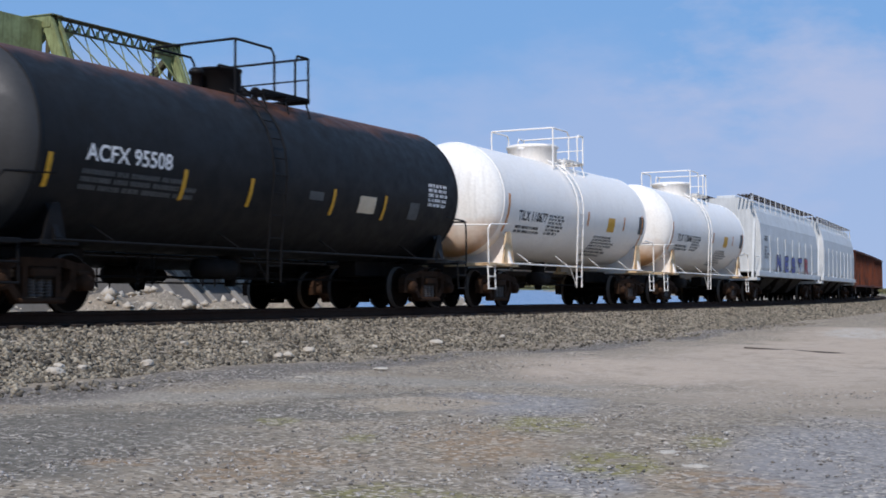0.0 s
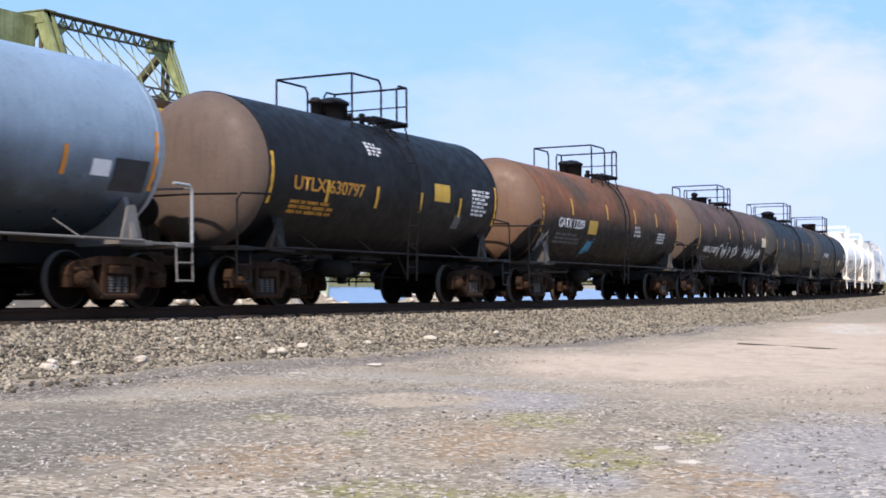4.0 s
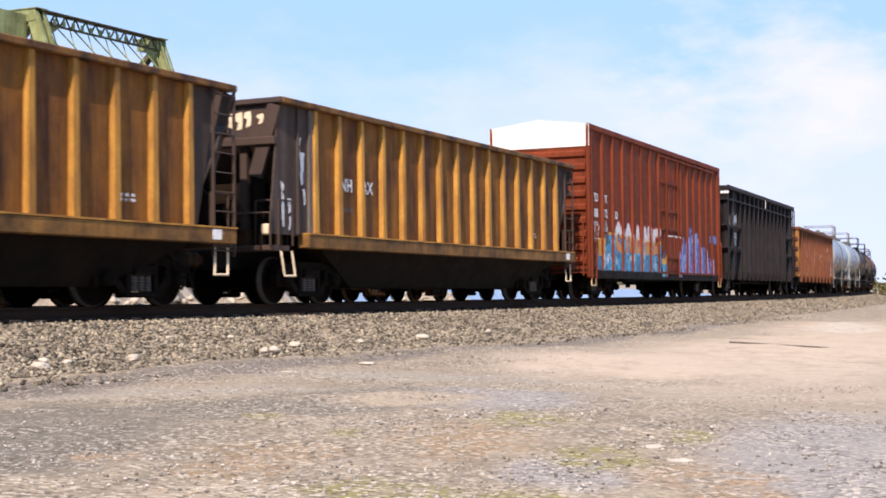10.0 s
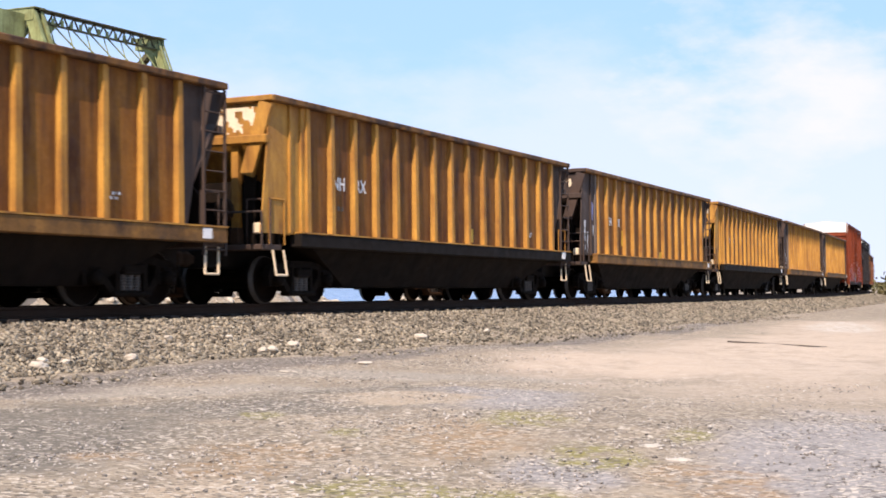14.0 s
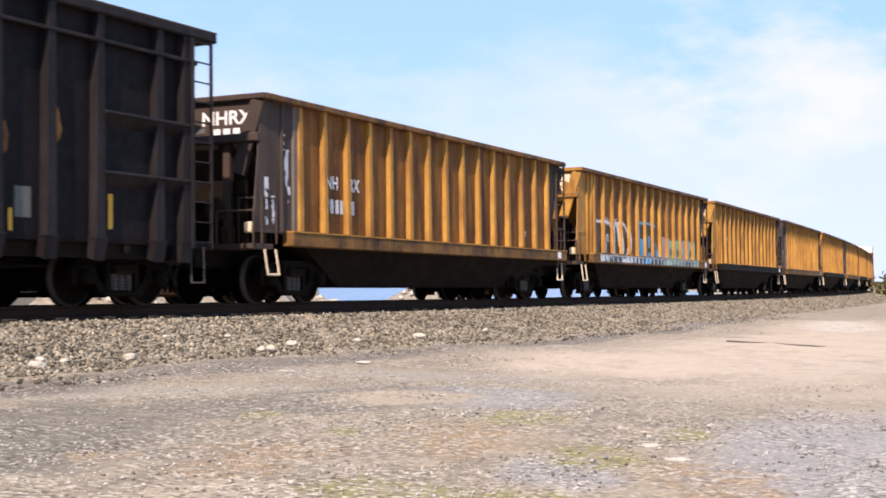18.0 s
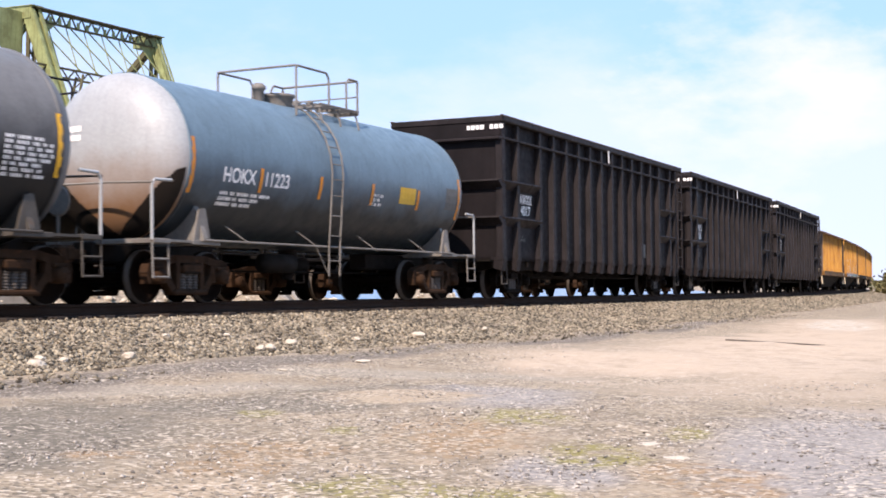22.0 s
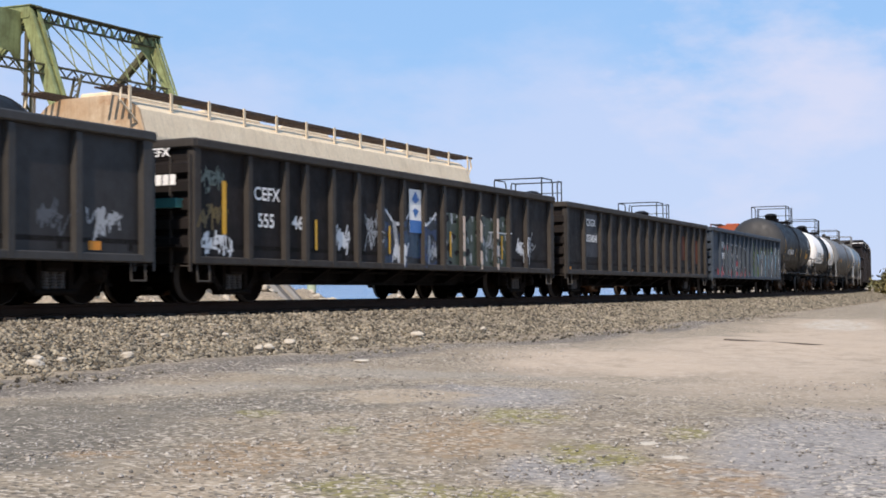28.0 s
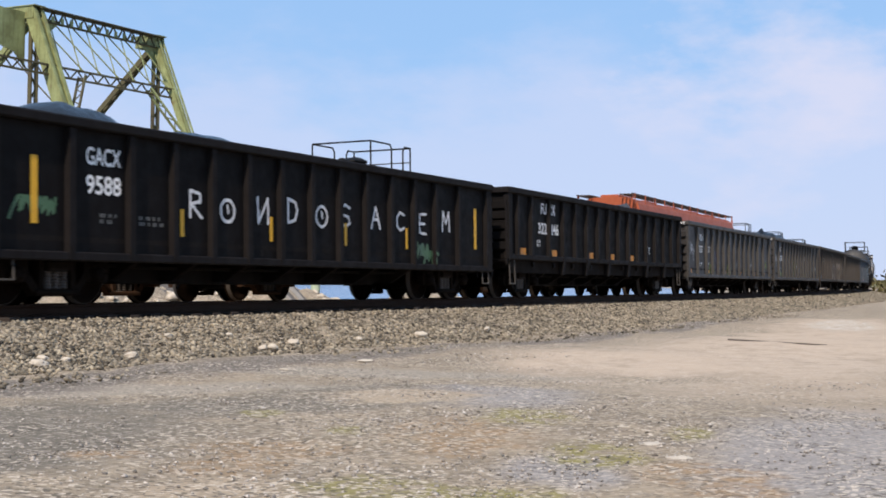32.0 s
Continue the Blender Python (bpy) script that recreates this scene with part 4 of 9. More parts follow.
        for k, x in enumerate(xs):
            lo, hi = (1.9, 2.85) if k in (0, len(xs) - 1) and tall_strips else strip_z
            if abs(x - lx - 0.2) > 0.4:
                part("reflective_strip", shared(("reflective_strip", r, zc, stripe_mat, lo), strip(lo, hi), M[stripe_mat]), None, car, at=(x, 0, 0))
    car["head_start"] = half - hd
    if low_dark:
        dark_low_head(car, M[low_dark])
    couplers(car, L)
    return car, (r, zc), half - hd


def panel_patch(car, x, z, w, h, mat, tank, name="placard", label=""):
    r, zc = tank
    vs = []
    for k in range(4):
        zz = z + h * k / 3
        y = -math.sqrt(max(0.02, (r + 0.007) ** 2 - (zz - zc) ** 2))
        vs += [(x, y, zz), (x + w, y, zz)]
    return part(name, Shape().add(vs, [(2 * i, 2 * i + 1, 2 * i + 3, 2 * i + 2) for i in range(3)]), mat, car, label)


def on_head(car, y, z, lift=0.008):
    """A point on the rear head of a tank car, y and z in the car's space."""
    r, zc = car["barrel"]
    q = min(0.995, math.hypot(y, z - zc) / r) ** (1 / 0.72)
    return (-(car["head_start"] + 0.65 * math.sqrt(1 - q * q)) - lift, y, z)


def dark_low_head(car, mat, seed=1):
    """A dark cover on the lower half of the rear head, but for a paler wedge in its middle."""
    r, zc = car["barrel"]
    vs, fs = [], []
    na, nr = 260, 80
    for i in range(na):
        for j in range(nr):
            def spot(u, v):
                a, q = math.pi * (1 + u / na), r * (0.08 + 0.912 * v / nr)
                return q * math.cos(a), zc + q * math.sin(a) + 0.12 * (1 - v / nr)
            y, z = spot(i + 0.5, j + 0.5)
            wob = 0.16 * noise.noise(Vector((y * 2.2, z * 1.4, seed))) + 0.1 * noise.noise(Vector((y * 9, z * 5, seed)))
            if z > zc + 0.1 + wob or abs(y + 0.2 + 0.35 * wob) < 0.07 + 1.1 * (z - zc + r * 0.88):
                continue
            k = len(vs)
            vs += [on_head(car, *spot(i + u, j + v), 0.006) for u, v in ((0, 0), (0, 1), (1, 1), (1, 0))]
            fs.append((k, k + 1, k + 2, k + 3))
    return part("grime", Shape().add(vs, fs), mat, car, "dark area on the lower head")


def head_words(car, words, y, z, size, mat, width):
    me = text_mesh(words, size, mat).copy()
    for v in me.vertices:
        v.co = (v.co.x, v.co.y, 0)
    w = max(v.co.x for v in me.vertices)
    for v in me.vertices:
        v.co = on_head(car, y - v.co.x * width / w, z + v.co.y)
    return part("lettering", me, mat, car)


def head_patch(car, y, z, w, h, mat, name, label="", ragged=0.0, seed=1):
    """A small marking or stain that follows the rear head; y and z are its middle."""
    rnd = random.Random(seed)
    k = 7
    vs = []
    for i in range(k + 1):
        f = i / k
        a = rnd.uniform(-ragged, ragged) * w
        b = rnd.uniform(-ragged, ragged) * w
        taper = 1.0 - (0.5 * f if ragged else 0)
        for yy in (y + w / 2 * taper + a, y, y - w / 2 * taper + b):
            vs.append(on_head(car, yy, z - h / 2 + h * f))
    fs = [(3 * i + j, 3 * i + j + 1, 3 * i + j + 4, 3 * i + j + 3) for i in range(k) for j in range(2)]
    return part(name, Shape().add(vs, fs), mat, car, label)


def head_tag(car, y, z, size, mat, seed):
    """A hand-styled tag across the pale wedge of the rear head."""
    rnd = random.Random(seed)
    sh = Shape()
    x, up, last = -0.5, True, None
    for k in range(10):
        here = (y - size * x, z + size * (0.35 if up else -0.3) * rnd.uniform(0.5, 1.1) * (1 - 0.5 * abs(x)))
        if last:
            sh.rod(on_head(car, *last), on_head(car, *here), 0.022, 4)
        last, x, up = here, x + rnd.uniform(0.06, 0.16), not up
    return part("graffiti", sh, mat, car, "white hand-styled tag")


# ---------- open cars ----------
def side_skin(posts, half_w, base, depth):
    """The y of a post-braced side (the one at negative y) at x: posts stand proud of the sheet."""
    def skin(x, z):
        for px, pw, _ in posts:
            if abs(x - px) <= pw / 2:
                return -half_w - 0.006
        return -base - 0.006
    return skin


def gondola(L, label, side, post, z0=0.68, z1=2.78, n=14, half_w=1.5, depth=0.1, pw=0.13, chord="box", feet=None, foot_mat=None, alt=False,
            end_ribs=5, corner=None, sill=True, name="gondola_car", tall=False, end_gap=0.57, post_z0=None, group="freight train", rungs=True, xs=None, feet_at=None, front_cut=0.0):
    car = thing(name, label, "railway car", group)
    hb = L / 2 - end_gap
    base = half_w - depth
    posts = []
    xs = np.linspace(-hb + 0.1, hb - 0.1, n) if xs is None else xs
    for i, x in enumerate(xs):
        w = pw * (0.5 if (alt and i % 2) else 1.0)
        posts.append((float(x), w, i))
    for sy in (-1, 1):
        y0, y1 = sorted((sy * base, sy * (base - 0.03)))
        part("side_sheet", Shape().box(-hb, hb - front_cut, y0, y1, z0, z1), M[side], car)
        y0, y1 = sorted((sy * (half_w + 0.045), sy * (base - 0.06)))
        part("top_chord", Shape().box(-hb - 0.04, hb + 0.04, y0, y1, z1 - 0.02, z1 + 0.14, 0.025), M[post], car)
        if sill:
            y0, y1 = sorted((sy * (half_w - 0.01), sy * (base - 0.05)))
            part("side_sill", Shape().box(-hb, hb, y0, y1, z0 - 0.02, z0 + 0.12, 0.02), M[post], car)
        ya, yb = sorted((sy * half_w, sy * (base - 0.005)))
        pz = z0 if post_z0 is None else post_z0
        for x, w, i in posts:
            def mk(w=w, ya=ya, yb=yb, sy=sy):
                sh = Shape()
                ymid = sy * half_w
                yin = sy * (base - 0.004)
                # hat section: sloping cheeks, tapered to the top
                vs = []
                for z, k in ((pz, 1.0), (z1 - 0.03, 0.72 if tall else 1.0)):
                    for dx, y in ((-w * 0.62 * k, yin), (-w * 0.5 * k, ymid), (w * 0.5 * k, ymid), (w * 0.62 * k, yin)):
                        vs.append((dx, y, z))
                sh.add(vs, [(0, 1, 5, 4), (1, 2, 6, 5), (2, 3, 7, 6), (0, 3, 2, 1), (4, 5, 6, 7), (0, 4, 7, 3)])
                return sh
            small = alt and i % 2
            if small:
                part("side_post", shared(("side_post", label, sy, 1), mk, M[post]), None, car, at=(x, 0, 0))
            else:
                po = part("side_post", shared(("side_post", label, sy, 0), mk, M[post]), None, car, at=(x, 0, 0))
                if feet and (feet_at is None or i in feet_at):
                    def ft(w=w, sy=sy):
                        ya, yb = sorted((sy * (half_w + 0.012), sy * (base - 0.2)))
                        sh = Shape()
                        yo, yb2, yi = sy * (half_w + 0.012), sy * (half_w - 0.05), sy * (base - 0.2)
                        vs = [(-w * 0.72, yo, pz + 0.06), (w * 0.72, yo, pz + 0.06), (w * 0.6, yb2, feet), (-w * 0.6, yb2, feet),
                              (-w * 0.72, yi, pz + 0.06), (w * 0.72, yi, pz + 0.06), (w * 0.6, yi, feet + 0.1), (-w * 0.6, yi, feet + 0.1)]
                        sh.add(vs, [(0, 1, 2, 3), (0, 3, 7, 4), (1, 5, 6, 2), (3, 2, 6, 7), (0, 4, 5, 1)])
                        sh.box(-w * 0.76, w * 0.76, ya, yb, pz + 0.05, pz + 0.075)
                        return sh
                    part("post_foot", shared(("post_foot", label, sy), ft, M[foot_mat or post]), None, po)
        if feet and z0 > 0.9:
            # Recessed skirt, coloured dark for the shade between the post feet.
            y0, y1 = sorted((sy * (base - 0.06), sy * (base - 0.16)))
            part("side_skirt", Shape().box(-hb + 0.4, hb - front_cut - 0.4, y0, y1, feet + 0.04, z0 + 0.06), M["belly"], car)
    # ends
    for s in (-1, 1):
        xe = s * hb if s < 0 else hb - front_cut
        x0, x1 = sorted((xe, xe - s * 0.03))
        part("end_sheet", Shape().box(x0, x1, -base, base, z0, z1), M[side], car)
        x0, x1 = sorted((s * (hb - 0.06), s * (hb + 0.12)))
        part("end_chord", Shape().box(x0, x1, -half_w - 0.03, half_w + 0.03, z1 - 0.03, z1 + 0.135, 0.025), M[post], car)
        for k in range(end_ribs):
            z = z0 + 0.25 + (z1 - z0 - 0.4) * (k + 0.3) / end_ribs

            def rib():
                return Shape().prism([(-0.0, -0.14), (0.12, -0.08), (0.12, 0.08), (0.0, 0.14)], -half_w + 0.05, half_w - 0.05)
            o = part("end_rib", shared(("end_rib", half_w, side, corner), rib, M[side]), None, car, at=(xe, 0, z))
            if s < 0:
                o.rotation_euler = (0, 0, math.pi)
        for sy in (-1, 1):
            part("corner_post", Shape().box(min(xe - s * 0.16, xe + s * 0.05), max(xe - s * 0.16, xe + s * 0.05), min(sy * (base - 0.05), sy * (half_w + 0.002)), max(sy * (base - 0.05), sy * (half_w + 0.002)), z0 - 0.02, z1, 0.02), M[corner or post], car)
            if rungs:
                xx, xs2 = xe + s * 0.1, s * hb
                if not tall:
                    ladder(car, xx, xx, min(sy * 1.05, sy * 1.45), z0 - 0.15, min(z1 - 0.15, 3.4), M[post], axis="y", n0=max(sy * 1.05, sy * 1.45))
                sh = Shape()
                for dx in (0.1, 0.45):
                    sh.rod((xs2 - s * dx, sy * 1.44, z0), (xs2 - s * dx, sy * 1.46, 0.36), 0.016)
                sh.rod((xs2 - s * 0.1, sy * 1.46, 0.37), (xs2 - s * 0.45, sy * 1.46, 0.37), 0.016)
                part("sill_step", sh, M["dust_bracket"], car)
        x0, x1 = sorted((xe, s * (L / 2 - 0.4)))
        part("draft_sill", Shape().box(x0, x1, -0.3, 0.3, 0.68, 1.0, 0.02), M["steel_dark"], car)
        x0, x1 = sorted((xe, xe + s * 0.3))
        part("end_platform", Shape().box(x0, x1, -1.3, 1.3, 0.95, 0.99), M["steel_dark"], car)
        truck(car, s * (hb - 1.75), "frame_shade")
    part("floor_plate", Shape().box(-hb, hb, -base, base, max(0.95, z0), max(0.95, z0) + 0.08), M["steel_dark"], car)
    deep = 0.62 if tall else 0.34
    part("center_sill", Shape().prism([(-hb, 0.95), (hb, 0.95), (hb, 0.68), (hb - 3.2, 0.66), (hb - 4.0, deep), (-hb + 4.0, deep), (-hb + 3.2, 0.66), (-hb, 0.68)], -0.33, 0.33), M["steel_dark"], car, "" if tall else "deep fish-bellied centre sill")
    for k, x in enumerate(np.linspace(-hb + 0.4, hb - 0.4, 11)):
        low = 0.38 if 2 <= k <= 8 and not tall else 0.7
        part("cross_bearer", shared(("cross_bearer", base, low), lambda low=low: Shape().prism([(-base, 0.96), (base, 0.96), (base, 0.84), (0.6, low), (-0.6, low), (-base, 0.84)], -0.06, 0.06, "x"), M["steel_dark"]), None, car, at=(x, 0, 0))
    for sy in (-1, 1):
        part("train_line", Shape().tube([(-hb + 0.3, sy * 0.7, 0.72), (-hb + 4.2, sy * 0.72, 0.6), (hb - 4.2, sy * 0.72, 0.6), (hb - 0.3, sy * 0.7, 0.72)], 0.03), M["steel_dark"], car)
    sh = Shape()
    sh.lathe([(0, 0.22), (0.03, 0.27), (0.06, 0.22)], 18, "x", (-hb - 0.3, 0.55, z0 + 1.1))
    sh.rod((-hb - 0.28, 0.55, 0.95), (-hb - 0.28, 0.55, z0 + 1.1), 0.03)
    part("brake_wheel", sh, M["steel_dark"], car)
    brake_gear(car, hb - 3)
    couplers(car, L)
    return car, side_skin(posts, half_w, base, depth), (half_w, base, hb, posts)


def tape(car, xs, z, w, h, y, mat="orange_tape"):
    for x in xs:
        def mk():
            return Shape().add([(0, 0, 0), (w, 0, 0), (w, 0, h), (0, 0, h)], [(0, 1, 2, 3)])
        part("reflective_strip", shared(("reflective_strip", w, h, mat), mk, M[mat]), None, car, at=(x, y, z))


def tall_gondola(L, label, number, seed):
    """High black scrap gondola: fifteen tapered posts with flared feet, a shelf under the rim, stepped end bays."""
    car, skin, (hw, base, hb, posts) = gondola(L, label, "coal_side", "coal_post", z0=0.98, z1=4.54, half_w=1.56, depth=0.14, pw=0.2, feet=0.7,
                                               foot_mat="coal_post", end_ribs=0, tall=True, sill=False, post_z0=0.98, end_gap=L / 2 - 8.57, front_cut=0.58,
                                               xs=[-8.47, -7.49] + [float(v) for v in np.linspace(-5.85, 5.78, 12)] + [7.2, 7.88])
    def ledge(length, reach):
        """A pressed ledge with a sloping underside, along x, proud towards negative y."""
        return Shape().prism([(0.0, -0.14), (0.0, 0.1), (-reach, 0.1), (-reach - 0.01, 0.06)], -length / 2, length / 2, "x")
    for sy in (-1, 1):
        y0, y1 = sorted((sy * (hw + 0.02), sy * (base - 0.02)))
        part("rim_shelf", Shape().box(-hb, hb - 0.58, y0, y1, 4.08, 4.14, 0.01), M["coal_post"], car)
        for s in (-1, 1):
            xo = hb if s < 0 else hb - 0.58
            for z in (2.0, 2.94):
                o = part("bay_ledge", shared(("bay_ledge", s), lambda xo=xo: ledge(xo - 5.85, hw - base + 0.03), M["coal_post"]), None, car, at=(s * (xo + 5.85) / 2, sy * base, z))
                if sy > 0:
                    o.rotation_euler = (0, 0, math.pi)
    for s in (-1, 1):
        xe = -hb if s < 0 else hb - 0.58
        for z in (2.0, 2.94):
            o = part("end_ledge", shared(("end_ledge", hw), lambda: ledge(2 * hw, 0.27), M["coal_post"]), None, car, at=(xe, 0, z))
            o.rotation_euler = (0, 0, -s * math.pi / 2 + math.pi) if s > 0 else (0, 0, -math.pi / 2)
        x0, x1 = sorted((xe, xe + s * 0.2))
        part("end_shelf", Shape().box(x0, x1, -hw, hw, 4.06, 4.14, 0.02), M["coal_post"], car)
        x0, x1 = sorted((xe, xe + s * 0.1))
        part("end_band", Shape().box(x0, x1, -hw + 0.01, hw - 0.01, 4.14, 4.52, 0.02), M["coal_side"], car)
    for sy in (-1, 1):
        ladder(car, hb - 0.6, hb - 0.1, sy * (hw + 0.05), 0.95, 4.5, M["coal_post"])
    y = -base - 0.008
    lettering(car, number[0], -7.1, 2.5, 0.36, M["white_mark"], y=y, width=0.88)
    lettering(car, number[1], -7.03, 2.2, 0.36, M["white_mark"], y=y, width=0.68)
    bars(car, 2, posts[1][0] + 0.12, 1.6, 0.8, 0.06, M["grey_mark"], y=y, seed=seed)
    yy, rr = -0.62, random.Random(seed)
    for k in range(8):
        wd = rr.uniform(0.07, 0.13)
        if k != 4:
            part("rim_number_bar", Shape().box(-hb - 0.108, -hb - 0.1, yy - wd, yy, 4.34, 4.45), M["white_mark"], car)
        yy -= wd + 0.03
    for sy in (-1, 1):
        y0, y1 = sorted((sy * (hw - 0.02), sy * (hw + 0.045)))
        part("rim_cap", Shape().box(-hb - 0.1, hb + 0.1, y0, y1, 4.66, 4.7, 0.01), M["coal_rim"], car, "rusty brown rim cap")
    part("rim_mark", Shape().box(-0.05, 0.03, -hw - 0.055, -hw - 0.04, 4.16, 4.54), M["white_mark"], car)
    return car, skin, (hw, base, hb, posts)


def mustard_hopper(L, label, dark_end, sill_dark, seed, number=""):
    """Mustard ribbed gravel hopper: fourteen posts, sloped ends, a low tub under the sill."""
    rnd = random.Random(seed)
    car = thing("hopper_car", label, "railway car", "freight train")
    hw, base, z0, z1 = 1.55, 1.44, 1.33, 3.76
    hb = L / 2 - 0.6
    xa = -hb + 1.2
    endm = "brown_end" if dark_end else "yellow_end"
    sillm = "steel_dark" if sill_dark else "yellow_sill"
    xs = [float(v) for v in np.linspace(-6.3, 6.56, 15)]
    for sy in (-1, 1):
        y0, y1 = sorted((sy * base, sy * (base - 0.03)))
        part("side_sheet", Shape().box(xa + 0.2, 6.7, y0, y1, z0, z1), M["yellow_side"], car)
        part("front_corner_sheet", Shape().prism([(6.7, z0), (6.7, z1), (hb - 0.42, z1), (6.85, z0)], y0, y1), M["brown_end"], car)
        # corner sheet with its slant
        part("corner_sheet", Shape().prism([(xa + 0.2, z0 - 0.02), (xa + 0.2, z1), (-hb + 0.3, z1), (-hb - 0.02, z0 - 0.02)], y0, y1), M["dusty_corner" if dark_end else "yellow_post"], car)
        ya, yb = sorted((sy * (base + 0.05), sy * (base - 0.01)))
        part("corner_rib", Shape().box(xa - 0.3, xa - 0.25, ya, yb, z0, z1), M["dusty_corner" if dark_end else "yellow_post"], car)
        part("corner_rib", Shape().box(xa + 0.1, xa + 0.28, ya, yb, z0, z1, 0.01), M["dusty_rib" if dark_end else "yellow_post"], car)
        y0, y1 = sorted((sy * (hw + 0.05), sy * (base - 0.06)))
        part("top_chord", Shape().box(-hb + 0.22, hb, y0, y1, z1, z1 + 0.12, 0.02), M["yellow_rim"], car)
        y0, y1 = sorted((sy * (hw + 0.06), sy * (base - 0.1)))
        part("side_sill", Shape().box(xa - 0.1, hb - 0.05, y0, y1, z0 - 0.26, z0, 0.015), M[sillm], car)
        y0, y1 = sorted((sy * (hw + 0.075), sy * (base - 0.02)))
        part("sill_edge", Shape().box(xa - 0.1, hb - 0.05, y0, y1, z0, z0 + 0.03), M["yellow_post"], car)
        for i, x in enumerate(xs):
            def mk(sy=sy):
                sh = Shape()
                vs = []
                for z, k in ((z0 + 0.02, 1.0), (z1, 0.82)):
                    yo, yi = sy * (base + 0.11 * k), sy * (base - 0.004)
                    for dx, y in ((-0.085 * k, yi), (-0.07 * k, yo), (0.07 * k, yo), (0.085 * k, yi)):
                        vs.append((dx, y, z))
                return sh.add(vs, [(0, 1, 5, 4), (1, 2, 6, 5), (2, 3, 7, 6), (0, 3, 2, 1), (4, 5, 6, 7), (0, 4, 7, 3)])
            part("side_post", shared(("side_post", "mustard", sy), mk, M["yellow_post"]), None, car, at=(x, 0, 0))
    # ends: upper band, sloped sheet, braces, deck
    for s in (-1, 1):
        xo = -hb + 0.25 if s < 0 else hb - 0.1
        xin = xa - 0.05 if s < 0 else hb - 0.75
        mm = M[endm] if s < 0 else M["brown_end"]
        x0, x1 = sorted((xo, xo - s * 0.03))
        part("end_sheet", Shape().box(x0, x1, -base, base, z1 - 0.62, z1), mm, car)
        part("end_chord", Shape().box(min(xo - s * 0.05, xo + s * 0.1), max(xo - s * 0.05, xo + s * 0.1), -hw - 0.03, hw + 0.03, z1, z1 + 0.115, 0.02), mm, car)
        sh = Shape()
        sh.add([(xo - s * 0.02, -base, z1 - 0.6), (xo - s * 0.02, base, z1 - 0.6), (xin - s * 0.5, base, z0), (xin - s * 0.5, -base, z0),
                (xo - s * 0.06, -base, z1 - 0.6), (xo - s * 0.06, base, z1 - 0.6), (xin - s * 0.54, base, z0), (xin - s * 0.54, -base, z0)],
               [(0, 1, 2, 3), (7, 6, 5, 4), (0, 3, 7, 4), (1, 5, 6, 2), (0, 4, 5, 1), (3, 2, 6, 7)])
        part("slope_sheet", sh, mm, car)
        part("end_beam", Shape().box(min(xo, xo + s * 0.14), max(xo, xo + s * 0.14), -1.45, 1.45, z1 - 0.78, z1 - 0.62, 0.02), mm, car)
        for sy in (-1, 1):
            part("end_brace", Shape().beam((xo + s * 0.03, sy * 1.42, z1 - 0.02), (xo + s * 0.03, sy * 0.98, 2.4), 0.28, 0.1, up=(1, 0, 0)), M["yellow_post"] if s < 0 and not dark_end else mm, car, "slanting corner brace")
            # Foot in the dark belly colour, part of the end's painted shade.
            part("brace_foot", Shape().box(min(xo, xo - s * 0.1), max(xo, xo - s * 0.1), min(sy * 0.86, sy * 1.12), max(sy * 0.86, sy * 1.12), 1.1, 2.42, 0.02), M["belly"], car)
            part("end_column", Shape().box(min(xo, xo - s * 0.12), max(xo, xo - s * 0.12), min(sy * 0.6, sy * 0.75), max(sy * 0.6, sy * 0.75), 1.05, z1 - 0.6), mm, car)
            if s > 0:
                ladder(car, hb - 0.62, hb - 0.02, sy * 1.52, 0.85, z1, M["brown_end"])
            else:
                for k, (dx, zt) in enumerate(((0.0, 1.95), (0.28, 1.7))):
                    grab(car, [(xo - dx, sy * 1.46, 1.1), (xo - dx, sy * 1.46, zt), (xo - dx, sy * (0.95 - 0.3 * k), zt), (xo - dx, sy * (0.95 - 0.3 * k), 1.1)], M["brown_end"], 0.02, "platform_rail")
            sh = Shape()
            for dx in (0.05, 0.42):
                sh.rod((xo - s * dx, sy * 1.48, 1.0), (xo - s * (dx + 0.06), sy * 1.52, 0.52), 0.022)
            sh.rod((xo - s * 0.11, sy * 1.52, 0.53), (xo - s * 0.48, sy * 1.52, 0.53), 0.022)
            part("sill_step", sh, M["hopper_cream"], car, "pale sill step")
        part("end_deck", Shape().box(min(xo - s * 0.4, xo + s * 0.25), max(xo - s * 0.4, xo + s * 0.25), -1.45, 1.45, 1.0, 1.1, 0.01), M["brown_end"], car)
        xq = xo - s * 0.42
        # Added dark plate paints the shade under the slope sheet.
        part("end_bulkhead", Shape().prism([(-1.38, 1.1), (1.38, 1.1), (1.38, 1.9), (0.9, 2.34), (-0.9, 2.34), (-1.38, 1.9)], min(xq, xq - s * 0.05), max(xq, xq - s * 0.05), "x"), M["belly"], car, "dark plate painted as shade under the slope sheet")
        if s < 0:
            part("brake_stand", Shape().lathe([(0.0, 0.2), (0.03, 0.24), (0.06, 0.2)], 16, "x", (xo - 0.2, -0.55, 1.75)).rod((xo - 0.14, -0.55, 1.1), (xo - 0.14, -0.55, 1.75), 0.03).box(xo - 0.22, xo - 0.02, -0.9, -0.7, 1.1, 1.42, 0.02), M["frame_rust"], car, "rusty brake wheel stand")
            part("retainer_box", Shape().box(xo - 0.2, xo - 0.06, -1.36, -1.2, 1.3, 1.5, 0.02), M["hopper_cream"], car, "pale valve box")
        x0, x1 = sorted((s * (L / 2 - 0.4), xin - s * 1.6))
